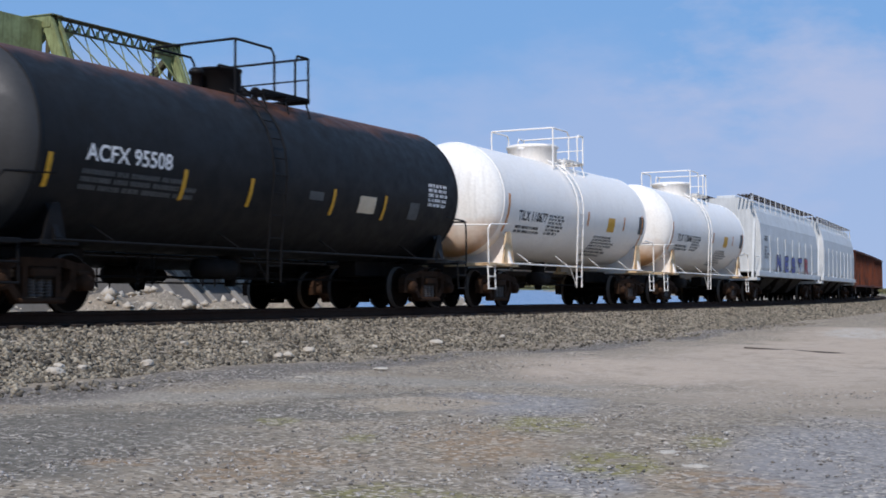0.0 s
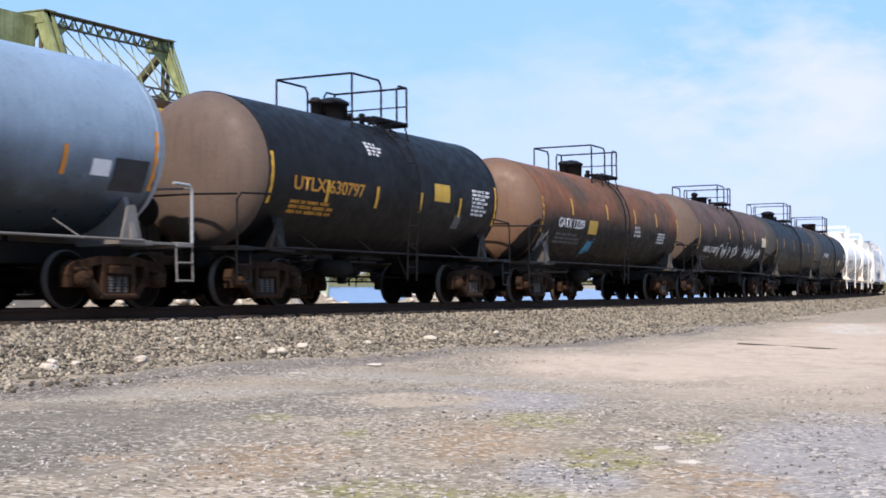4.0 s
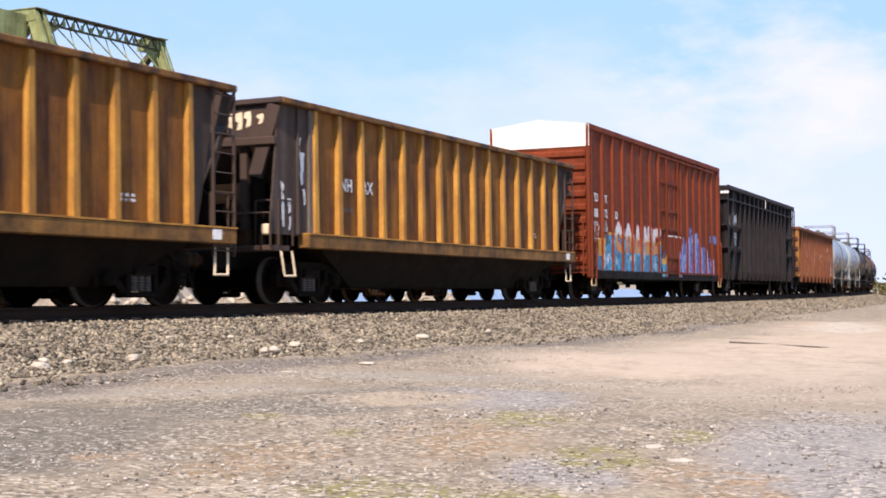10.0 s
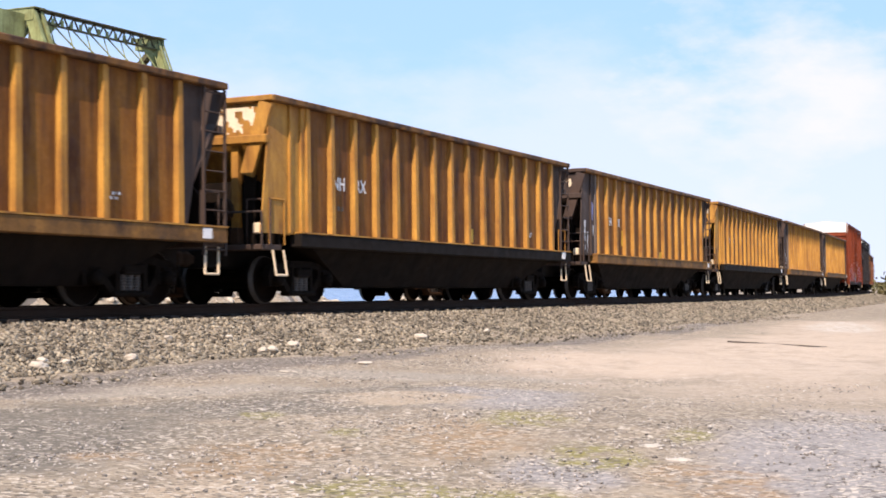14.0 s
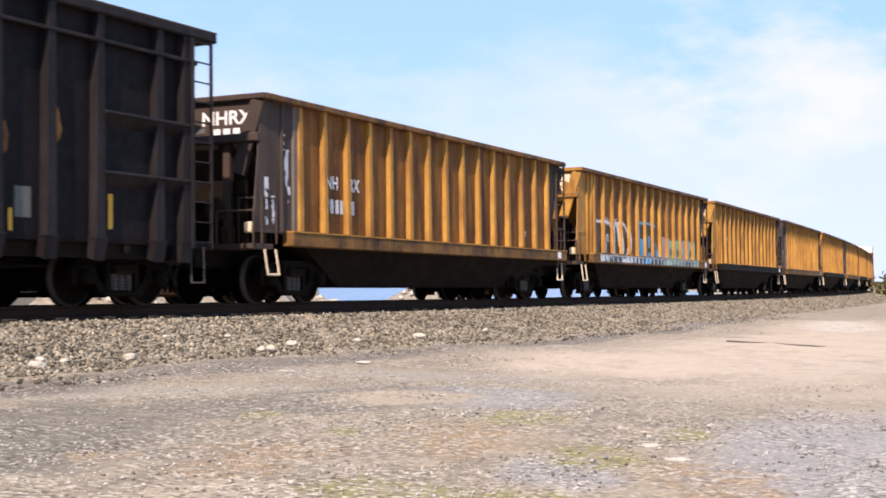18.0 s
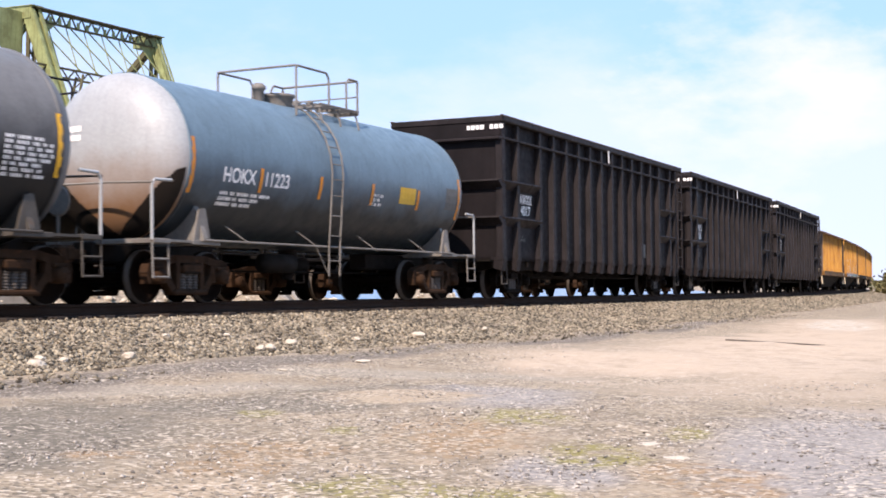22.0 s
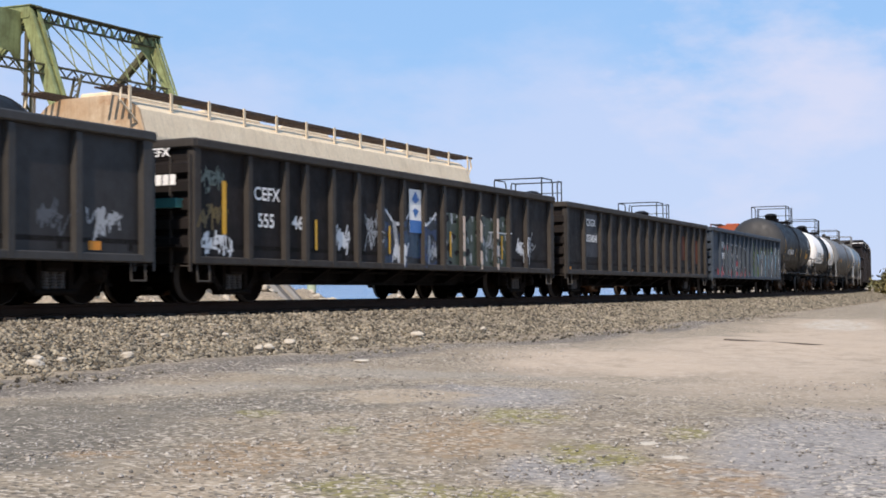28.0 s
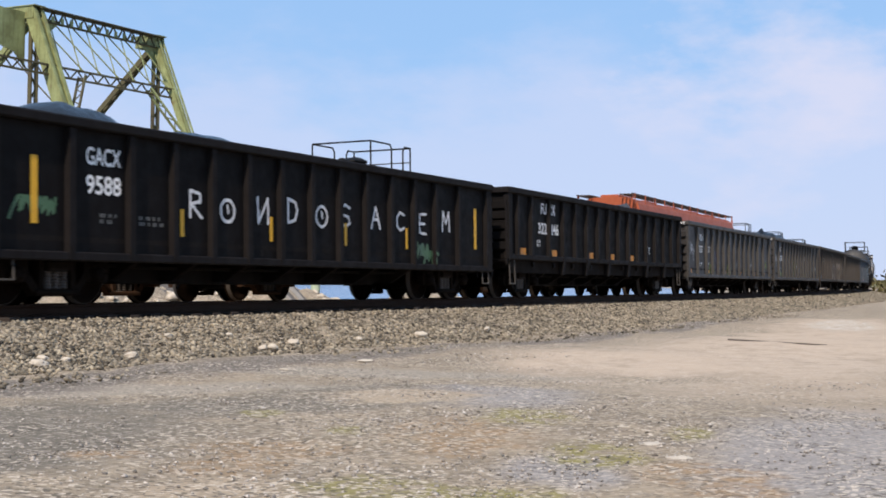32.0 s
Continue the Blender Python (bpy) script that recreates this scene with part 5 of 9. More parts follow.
        part("draft_sill", Shape().box(x0, x1, -0.3, 0.3, 0.68, 1.02, 0.02), M["steel_dark"], car)
        grab(car, [(xo, -1.45, 1.1), (xo, -1.45, 1.95), (xo - s * 0.5, -1.45, 1.95), (xo - s * 0.5, -1.45, 1.1)], M[endm], 0.018)
        truck(car, s * (hb - 1.95), "frame_shade")
    # tub under the sill
    sh = Shape()
    zl = 0.32
    a, b = xa + 2.6, hb - 2.8
    top = [(xa + 0.6, z0 - 0.24), (hb - 0.9, z0 - 0.24)]
    vs = []
    for sy in (-1, 1):
        vs += [(top[0][0], sy * 1.38, z0 - 0.22), (top[1][0], sy * 1.38, z0 - 0.22), (b, sy * 0.95, zl), (a, sy * 0.95, zl)]
    sh.add(vs, [(0, 1, 2, 3), (4, 7, 6, 5), (0, 3, 7, 4), (1, 5, 6, 2), (3, 2, 6, 7), (0, 4, 5, 1)])
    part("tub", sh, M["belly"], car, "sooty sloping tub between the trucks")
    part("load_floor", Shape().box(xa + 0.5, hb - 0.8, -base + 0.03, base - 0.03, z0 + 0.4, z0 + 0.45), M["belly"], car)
    y = -base - 0.008
    lettering(car, "NH", -5.27, 2.27, 0.37, M["white_mark"], y=y - 0.006, width=0.48)
    lettering(car, "RX", -4.36, 2.27, 0.37, M["white_mark"], y=y - 0.006, width=0.46)
    bars(car, 1, xs[1] + 0.15, 1.85, 0.4, 0.09, M["grey_mark"], y=y, seed=seed)
    bars(car, 2, xs[12] + 0.12, 1.75, 0.35, 0.05, M["white_mark"], y=y, seed=seed + 3)
    if number:
        lettering(car, number, 0, z1 - 0.42, 0.36, M["white_mark"], y=-0.42 if len(number) < 4 else -0.12, end=-hb + 0.245, width=0.8 if len(number) < 4 else 1.15)
        for k in range(3):
            part("end_number_bar", Shape().box(-hb + 0.238, -hb + 0.245, -0.55 - 0.22 * k, -0.4 - 0.22 * k, z1 - 0.74, z1 - 0.5), M["white_mark"], car)
    elif dark_end:
        # broken remains of a painted number
        for k in range(7):
            ya = 0.25 - 0.23 * k + rnd.uniform(-0.03, 0.03)
            zt, zb = z1 - 0.1 - rnd.uniform(0, 0.08), z1 - 0.46 + rnd.uniform(0, 0.1)
            zm = zb + (zt - zb) * rnd.uniform(0.4, 0.6)
            part("end_number_bar", Shape().prism([(ya, zm), (ya + 0.02, zt), (ya + 0.16, zt - 0.03), (ya + 0.17, zm + 0.02), (ya + 0.09, zm - 0.02), (ya + 0.13, zb), (ya + 0.02, zb + 0.03)], -hb + 0.238, -hb + 0.245, "x"), M["hopper_cream"], car)
    else:
        # rubbed pale paint with the old number worn through it
        ys, zs = np.arange(-1.25, 1.25, 0.035), np.arange(z1 - 0.57, z1 - 0.08, 0.035)
        A, B = np.meshgrid(ys, zs)
        worn = 0.5 * fuzz(A, B, seed, 2.2) + 0.5 * fuzz(A, B, seed + 5, 5.0)
        keep = (worn > -0.12) & (np.abs(A) < 1.15 + 0.2 * worn) & ((B > z1 - 0.46) | (worn > 0.1))
        sh = Shape()
        for a, b in zip(A[keep], B[keep]):
            sh.add([(-hb + 0.243, a, b), (-hb + 0.243, a + 0.035, b), (-hb + 0.243, a + 0.035, b + 0.035), (-hb + 0.243, a, b + 0.035)], [(0, 1, 2, 3)])
        part("end_smear", sh, M["hopper_cream"], car, "rubbed pale paint over an old number")
    part("end_print", Shape().box(-hb + 0.238, -hb + 0.245, -0.2, 0.45, z1 - 0.56, z1 - 0.47), M["grey_mark"], car)
    part("sill_plate", Shape().box(hb - 0.75, hb - 0.5, -hw - 0.066, -hw - 0.06, z0 - 0.2, z0 - 0.02), M["white_mark"], car)
    couplers(car, L)

    def skin(x, z):
        if z < z0 + 0.03:
            return -hw - 0.082 if z >= z0 - 0.0 else -hw - 0.066
        for px in xs:
            if abs(x - px) <= 0.07:
                return -base - 0.116
        return -base - 0.007
    return car, skin, (xs, xa, hb)


def boxcar(L):
    car = thing("boxcar", "tall oxide red boxcar with a white-topped end and graffiti", "railway car", "freight train")
    hw, base, z0, z1 = 1.6, 1.53, 0.78, 5.12
    hb = L / 2 - 0.66
    door = (-0.55, 2.15)
    posts = [float(v) for v in np.linspace(-hb + 0.28, door[0] - 0.12, 8)] + [float(v) for v in np.linspace(door[1] + 0.12, hb - 0.28, 7)]
    for sy in (-1, 1):
        y0, y1 = sorted((sy * base, sy * (base - 0.04)))
        part("side_sheet", Shape().box(-hb, hb, y0, y1, z0, z1), M["box_red"], car)
        y0, y1 = sorted((sy * (hw + 0.01), sy * (base - 0.05)))
        part("eave", Shape().box(-hb - 0.02, hb + 0.02, y0, y1, z1 - 0.06, z1 + 0.12, 0.02), M["box_red"], car)
        part("side_sill", Shape().box(-hb, hb, y0, y1, z0 - 0.16, z0 + 0.1, 0.02), M["steel_dark"], car)
        for x in posts:
            def mk(sy=sy):
                vs = []
                for z in (z0 + 0.1, z1 - 0.06):
                    for dx, y in ((-0.1, base - 0.004), (-0.06, hw), (0.06, hw), (0.1, base - 0.004)):
                        vs.append((dx, sy * y, z))
                return Shape().add(vs, [(0, 1, 5, 4), (1, 2, 6, 5), (2, 3, 7, 6), (0, 3, 2, 1), (4, 5, 6, 7), (0, 4, 7, 3)])
            part("side_post", shared(("side_post", "boxcar", sy), mk, M["box_red"]), None, car, at=(x, 0, 0))
        dr = part("door", Shape().box(door[0], door[1], min(sy * (base + 0.03), sy * (base - 0.02)), max(sy * (base + 0.03), sy * (base - 0.02)), z0 + 0.14, z1 - 0.2, 0.02), M["box_red"], car, "ribbed plug door")
        for z in (1.35, 2.35, 3.0, 4.0):
            part("door_rib", Shape().box(door[0] + 0.1, door[1] - 0.1, min(sy * (base + 0.075), sy * base), max(sy * (base + 0.075), sy * base), z, z + 0.12, 0.02), M["box_red"], dr)
        for x in (-0.05, 0.62, 1.3, 1.75):
            part("door_stile", Shape().box(x - 0.05, x + 0.05, min(sy * (base + 0.06), sy * base), max(sy * (base + 0.06), sy * base), z0 + 0.3, z1 - 0.4, 0.015), M["box_red"], dr)
        for x in (0.05, 1.6):
            part("door_bar", Shape().rod((x, sy * (hw + 0.045), z0 - 0.05), (x, sy * (hw + 0.045), z1 - 0.2), 0.025), M["box_red"], dr)
        for z in (z0 + 0.06, z1 - 0.2):
            part("door_track", Shape().box(door[0] - 0.1, hb - 1.0, min(sy * (hw + 0.03), sy * base), max(sy * (hw + 0.03), sy * base), z, z + 0.07), M["box_red"], car)
        for s in (-1, 1):
            x = s * (hb - 0.05)
            ladder(car, min(x, x - s * 0.42), max(x, x - s * 0.42), sy * (hw + 0.03), 0.6, 2.2, M["box_red"])
            sh = Shape()
            for dx in (0.02, 0.42):
                sh.rod((x - s * dx, sy * hw, z0), (x - s * dx, sy * hw, 0.4), 0.018)
            sh.rod((x - s * 0.02, sy * hw, 0.41), (x - s * 0.42, sy * hw, 0.41), 0.018)
            part("sill_step", sh, M["rust_saddle"], car)
    for s in (-1, 1):
        xe = s * hb
        part("end_sheet", Shape().box(min(xe, xe - s * 0.05), max(xe, xe - s * 0.05), -base, base, z0, z1 - 0.56), M["box_red"], car)
        part("end_cap", Shape().prism([(-hw, z1 - 0.56), (hw, z1 - 0.56), (hw, z1 + 0.1), (0, z1 + 0.26), (-hw, z1 + 0.1)], min(xe + s * 0.02, xe - s * 0.05), max(xe + s * 0.02, xe - s * 0.05), "x"), M["white_paint"], car, "white painted upper end")
        for k in range(9):
            z = z0 + 0.35 + k * 0.4

            def rib():
                return Shape().prism([(0.0, -0.13), (0.075, -0.06), (0.075, 0.06), (0.0, 0.13)], -hw + 0.12, hw - 0.12)
            o = part("end_rib", shared("boxcar_end_rib", rib, M["box_red"]), None, car, at=(xe, 0, z))
            if s < 0:
                o.rotation_euler = (0, 0, math.pi)
        for sy in (-1, 1):
            part("corner_post", Shape().box(min(xe - s * 0.1, xe + s * 0.03), max(xe - s * 0.1, xe + s * 0.03), min(sy * (hw - 0.12), sy * (hw + 0.004)), max(sy * (hw - 0.12), sy * (hw + 0.004)), z0 - 0.14, z1, 0.03), M["box_red"], car)
            ladder(car, xe + s * 0.12, 0, min(sy * 1.0, sy * 1.42), 0.7, 2.4, M["box_red"], axis="y", n0=max(sy * 1.0, sy * 1.42))
        part("draft_sill", Shape().box(min(xe, s * (L / 2 - 0.35)), max(xe, s * (L / 2 - 0.35)), -0.3, 0.3, 0.68, 1.0, 0.02), M["steel_dark"], car)
        truck(car, s * (hb - 1.85), "frame_shade")
    roof = Shape()
    for x in np.linspace(-hb, hb - 0.9, 17):
        roof.prism([(-hw, z1 + 0.1), (hw, z1 + 0.1), (0, z1 + 0.27)], float(x), float(x) + 0.93, "x")
        roof.prism([(-hw, z1 + 0.1), (hw, z1 + 0.1), (0, z1 + 0.31)], float(x), float(x) + 0.05, "x")
    part("roof", roof, M["hopper_white"], car)
    part("underframe", Shape().box(-hb, hb, -0.34, 0.34, 0.6, 0.95).box(-hb, hb, -base, base, 0.82, 0.9), M["steel_dark"], car)
    brake_gear(car, hb - 3)
    couplers(car, L)

    def skin(x, z):
        if door[0] < x < door[1]:
            return -base - 0.082
        for px in posts:
            if abs(x - px) <= 0.06:
                return -hw - 0.006
        return -base - 0.006
    return car, skin, (posts, hb, hw, base)


def covered_hopper(L, label, mat, top=4.7, name="covered_hopper_car", group="freight train", low=None):
    car = thing(name, label, "railway car", group)
    hb = L / 2 - 0.7
    zs = 0.95
    sect = [(1.5, 1.35), (1.56, 1.5), (1.58, 2.8), (1.53, 3.5), (1.36, 4.05), (1.1, top - 0.16), (0.7, top - 0.04)]
    prof = [(-y, z) for y, z in sect] + [(y, z) for y, z in reversed(sect)]
    sh = Shape()
    a, b = -hb + 0.75, hb - 0.75
    sh.prism(prof, a, b, "x")
    part("body", sh, M[mat], car)
    for s in (-1, 1):
        xe = s * (hb - 0.75)
        sh = Shape()
        sh.prism(prof, min(xe, xe + s * 0.06), max(xe, xe + s * 0.06), "x")
        part("end_plate", sh, M["hopper_rust" if mat == "hopper_cream" else mat], car)
        for sy in (-1, 1):
            part("end_stay", Shape().beam((xe + s * 0.05, sy * 1.3, 3.6), (s * (hb - 0.05), sy * 1.3, 1.05), 0.12, 0.1, up=(0, 1, 0)), M[mat], car)
            grab(car, [(s * (hb - 0.25), sy * 1.26, top + 0.03), (s * (hb - 0.2), sy * 1.28, top - 0.25), (s * (hb - 0.7), sy * 1.34, 3.75)], M[mat], 0.025, "end_hand_rail")
            grab(car, [(s * (hb - 0.06), sy * 1.45, 1.05), (s * (hb - 0.06), sy * 1.45, 2.0), (s * (hb - 0.6), sy * 1.5, 2.0)], M[mat], 0.02)
        part("end_deck", Shape().box(min(xe, s * hb), max(xe, s * hb), -1.5, 1.5, zs, 1.08, 0.01), M[low or mat], car)
        part("draft_sill", Shape().box(min(xe, s * (L / 2 - 0.35)), max(xe, s * (L / 2 - 0.35)), -0.3, 0.3, 0.68, 1.0, 0.02), M["steel_dark"], car)
        truck(car, s * (hb - 1.7))
    for sy in (-1, 1):
        part("side_sill", Shape().box(-hb + 0.1, hb - 0.1, min(sy * 1.6, sy * 1.42), max(sy * 1.6, sy * 1.42), 0.95 if low else 1.12, 1.75 if low else 1.36, 0.02), M[low or mat], car)
        for x in np.linspace(a, b, 9)[1:-1]:
            part("body_seam", Shape().box(x - 0.025, x + 0.025, min(sy * 1.596, sy * 1.5), max(sy * 1.596, sy * 1.5), 1.36, 3.0), M[mat], car)
        sh = Shape()
        y0, y1 = sorted((sy * 0.72, sy * 1.24))
        for k in range(4):
            yy = y0 + (y1 - y0) * k / 3
            sh.box(-hb + 0.1, hb - 0.1, yy - 0.03, yy + 0.03, top + 0.02, top + 0.06)
        sh.box(-hb + 0.1, hb - 0.1, min(sy * 1.25, sy * 1.28), max(sy * 1.25, sy * 1.28), top + 0.01, top + 0.08)
        part("running_board", sh, M["walk_brown"], car, "rust-brown roof walk")
        for x in np.linspace(-hb + 0.5, hb - 0.5, 13):
            part("board_bracket", Shape().beam((x, sy * 1.29, top + 0.1), (x, sy * 1.3, 4.0), 0.08, 0.03), M[mat], car)
    for k, x in enumerate(np.linspace(a + 1.4, b - 1.4, 5)):
        part("roof_hatch", Shape().box(x - 1.2, x + 1.2, -0.42, 0.42, top - 0.05, top + 0.09, 0.03), M[mat], car)
    n = 3
    for k in range(n):
        c = (k - 1) * (b - a - 4.6) / n
        w = (b - a - 4.6) / n / 2
        q, q2, zb = (w * 0.85, 1.0, 0.8) if low else (0.45, 0.55, 0.42)
        vs = [(c - w, -1.4, 1.36), (c + w, -1.4, 1.36), (c + w, 1.4, 1.36), (c - w, 1.4, 1.36), (c - q, -q2, zb), (c + q, -q2, zb), (c + q, q2, zb), (c - q, q2, zb)]
        part("discharge_hopper", Shape().add(vs, [(0, 1, 2, 3), (7, 6, 5, 4), (0, 4, 5, 1), (1, 5, 6, 2), (2, 6, 7, 3), (3, 7, 4, 0)]), M["steel_dark"], car)
    brake_gear(car, hb - 3)
    couplers(car, L)
    return car


def heap(name, label, L, w, z, h, mat, seed, lumps=0.55):
    """A lumpy load that fills a gondola, in the car's own space."""
    sh = Shape()
    nx, ny = max(8, int(L / 0.3)), 12
    vs = []
    for i in range(nx + 1):
        for j in range(ny + 1):
            u, v = i / nx * 2 - 1, j / ny * 2 - 1
            e = max(0.0, 1 - abs(u) ** 3) * max(0.0, 1 - abs(v) ** 2.4)
            q = noise.fractal(Vector((u * L * 0.45 + seed * 7.3, v * 1.6, seed)), 0.8, 2.0, 4)
            vs.append((u * L / 2, v * w, z + h * e * (0.8 + lumps * q) - 0.1 * (1 - e)))
    fs = [(i * (ny + 1) + j, (i + 1) * (ny + 1) + j, (i + 1) * (ny + 1) + j + 1, i * (ny + 1) + j + 1) for i in range(nx) for j in range(ny)]
    sh.add(vs, fs, True)
    ob = new(name, sh.mesh(name, mat))
    return tagged(ob, label, "load")


MOVERS = []      # car or load, place along the train, side, speed, reference time, offset pose


def couple(car, rear, front):
    MOVERS.append((car, (rear + front) / 2, 0.0, SPEED, 20.0, Matrix.Identity(4)))
    return car


def load_on(ob, at, dx):
    MOVERS.append((ob, at, 0.0, SPEED, 20.0, Matrix.Translation((dx, 0, 0))))
    return ob


# ---------- the passing freight, from its head ----------
def build_train():
    for rear, front in ((449.0, 465.5), (431.6, 449.0)):
        car, skin, q = gondola(front - rear, "weathered brown open hopper gondola", "brown_side", "rust_side", z0=0.9, z1=3.3, n=13)
        couple(car, rear, front)
    couple(covered_hopper(19.3, "off-white covered hopper with roof hatches", "hopper_white"), 412.3, 431.6)
    car = covered_hopper(19.4, "off-white covered hopper with red graffiti", "hopper_white")
    spray(car, -5.0, 6.5, 1.4, 2.3, lambda x, z: -1.605, lambda P, Q: (burner("MESTR", -4.5, 1.45, 1.1, 0.62, 0.9, 0.09, lambda p, q: np.where(p > 3, 1, 0), 2, seed=3)(P, Q), ["violet", "red", "black"]))
    lettering(car, "CRDX", -7.6, 2.75, 0.3, M["black_mark"], y=-1.59)
    bars(car, 4, -7.6, 2.4, 1.0, 0.1, M["black_mark"], y=-1.6, seed=4)
    couple(car, 392.9, 412.3)
    # white tanks
    for rear, front, words in ((378.5, 392.9, "TILX 110646"), (363.8, 378.5, "TILX 110677")):
        L = front - rear
        car, t, h = tank_car(L, "clean white tank car with rust-stained ends", "white_tank", head="white_rusty", dia=2.95, top=4.2, trim="white_tank", dome="wide", rust_ends=True, strips=[-5.5, 0.35, 3.6, 5.4], stripe_mat="orange_tape", strip_z=(2.3, 2.7), lx=-0.8)
        lettering(car, words, -4.8, 2.23, 0.36, M["black_mark"], tank=t, width=1.98)
        bars(car, 2, -4.8, 2.02, 1.7, 0.07, M["grey_mark"], tank=t, seed=5)
        bars(car, 6, -2.7, 2.4, 1.1, 0.06, M["grey_mark"], tank=t, seed=6)
        bars(car, 7, 1.2, 2.0, 1.8, 0.055, M["grey_mark"], tank=t, seed=7)
        panel_patch(car, 2.1, 2.2, 0.62, 0.42, M["yellow"], t)
        panel_patch(car, h - 0.7, 2.25, 0.5, 0.55, M["grey_mark"], t)
        couple(car, rear, front)
    L = 16.0
    car, t, h = tank_car(L, "faded black tank car with rusty streaks on top", "grey_black", head="grey_head", dia=3.1, top=4.13, trim="black_tank", dome="drum", lx=-0.9, over=0.7, strips=[-6.45, -3.3, -1.4, 1.38, 3.4], strip_z=(1.85, 2.35), tall_strips=False)
    lettering(car, "ACFX 95508", -5.69, 2.31, 0.36, M["white_mark"], tank=t, width=2.02)
    bars(car, 3, -5.73, 2.1, 2.8, 0.075, M["grey_mark"], tank=t, seed=8)
    panel_patch(car, 2.36, 1.95, 0.66, 0.34, M["hopper_cream"], t)
    panel_patch(car, 0.5, 2.1, 0.5, 0.16, M["grey_mark"], t)
    panel_patch(car, 4.48, 1.92, 0.42, 0.36, M["grey_mark"], t)
    bars(car, 5, 5.27, 2.68, 1.1, 0.07, M["white_mark"], tank=t, seed=9)
    head_words(car, "ACFX 95508", 0.2, 3.05, 0.24, M["white_mark"], 1.05)
    head_patch(car, -0.55, 2.78, 0.5, 0.07, M["white_mark"], "stencil_line")
    head_patch(car, -0.52, 2.66, 0.55, 0.07, M["grey_mark"], "stencil_line")
    couple(car, 347.8, 363.8)
    car, t, h = tank_car(15.6, "matt black tank car with yellow strips", "black_tank", head="grey_head", dia=2.98, top=4.06, trim="black_tank", dome="high", saddle="dust_bracket", low_dark="steel_dark", strips=[-6.4, -4.4, -1.3, 1.7, 3.85, 6.1], strip_z=(2.42, 2.9))
    lettering(car, "GATX 54402", -5.33, 1.97, 0.34, M["grey_mark"], tank=t, width=2.34)
    bars(car, 2, -5.33, 1.75, 2.0, 0.06, M["grey_mark"], tank=t, seed=10)
    bars(car, 3, h - 1.3, 2.5, 0.8, 0.08, M["grey_mark"], tank=t, seed=11)
    couple(car, 332.2, 347.8)
    car, t, h = tank_car(16.1, "brown dusty tank car with white scrawled tags", "brown_tank", head="brown_head", dia=2.98, top=4.04, trim="black_tank", dome="low", low_dark="black_tank", strip_z=(2.45, 2.92))
    head_words(car, "SHPX 210075", 0.75, 2.85, 0.24, M["white_mark"], 1.15)
    head_tag(car, -0.05, 2.0, 1.0, GRAF["white"], 4)
    lettering(car, "SHPX 210075", -5.39, 1.83, 0.34, M["white_mark"], tank=t, width=2.36)
    bars(car, 2, -5.4, 1.62, 1.9, 0.06, M["grey_mark"], tank=t, seed=12)
    spray(car, -3.1, 5.4, 1.45, 2.5, lambda x, z: 0, lambda P, Q: (np.maximum.reduce([scrawl(1, -3.1 + 0.62 * k + (1.0 if k > 5 else 0), -2.1 + 0.62 * k + (1.0 if k > 5 else 0), 1.6, 2.3, 5 + k, 0.034, 0.62)(P, Q) for k in range(12)]), ["white"]), tank=t, label="white scrawled tags")
    panel_patch(car, 5.4, 2.3, 0.9, 0.42, M["hopper_cream"], t)
    couple(car, 316.1, 332.2)
    car, t, h = tank_car(16.35, "rust-orange stained tank car with a blue tag", "orange_tank", head="ochre_head", dia=2.95, top=3.96, trim="black_tank", dome="high", saddle="dust_bracket", low_dark="black_tank", strips=[-6.6, -4.3, -1.2, 1.6, 4.0, 6.55], strip_z=(2.45, 2.92))
    head_words(car, "GATX 12209", 1.0, 2.9, 0.22, M["white_mark"], 0.95)
    lettering(car, "GATX 12209", -5.36, 2.09, 0.37, M["white_mark"], tank=t, width=2.12)
    bars(car, 3, -5.4, 1.86, 2.2, 0.07, M["grey_mark"], tank=t, seed=13)
    panel_patch(car, -2.85, 1.97, 0.77, 0.4, M["hopper_yellow"], t)
    spray(car, -2.7, -1.6, 1.3, 1.85, lambda x, z: 0, lambda P, Q: (scrawl(3, -2.7, -1.6, 1.3, 1.85, 3, 0.028, 0.5)(P, Q), ["cyan"]), tank=t)
    spray(car, -h + 0.1, -h + 1.4, 1.4, 3.0, lambda x, z: 0, lambda P, Q: (scrawl(4, -h + 0.1, -h + 1.1, 1.3, 2.1, 21, 0.02, 0.4)(P, Q), ["silver"]), tank=t)
    bars(car, 3, 1.6, 2.3, 0.7, 0.08, M["white_mark"], tank=t, seed=14)
    bars(car, 4, 4.2, 2.2, 0.9, 0.06, M["white_mark"], tank=t, seed=15)
    couple(car, 299.75, 316.1)
    car, t, h = tank_car(13.15, "black tank car with yellow lettering", "black_tank", head="brown_head", dia=3.0, top=4.05, trim="black_tank", dome="high")
    lettering(car, "UTLX 630797", -4.2, 2.21, 0.36, M["gold_mark"], tank=t, width=2.67)
    bars(car, 3, -4.2, 1.95, 1.9, 0.06, M["gold_mark"], tank=t, seed=16)
    panel_patch(car, 1.62, 2.32, 0.78, 0.4, M["hopper_yellow"], t)
    bars(car, 7, 3.6, 2.65, 1.0, 0.06, M["white_mark"], tank=t, seed=17)
    bars(car, 4, -1.2, 3.35, 0.7, 0.05, M["white_mark"], tank=t, seed=18)
    panel_patch(car, 2.8, 1.75, 0.35, 0.32, M["grey_mark"], t)
    couple(car, 286.6, 299.75)
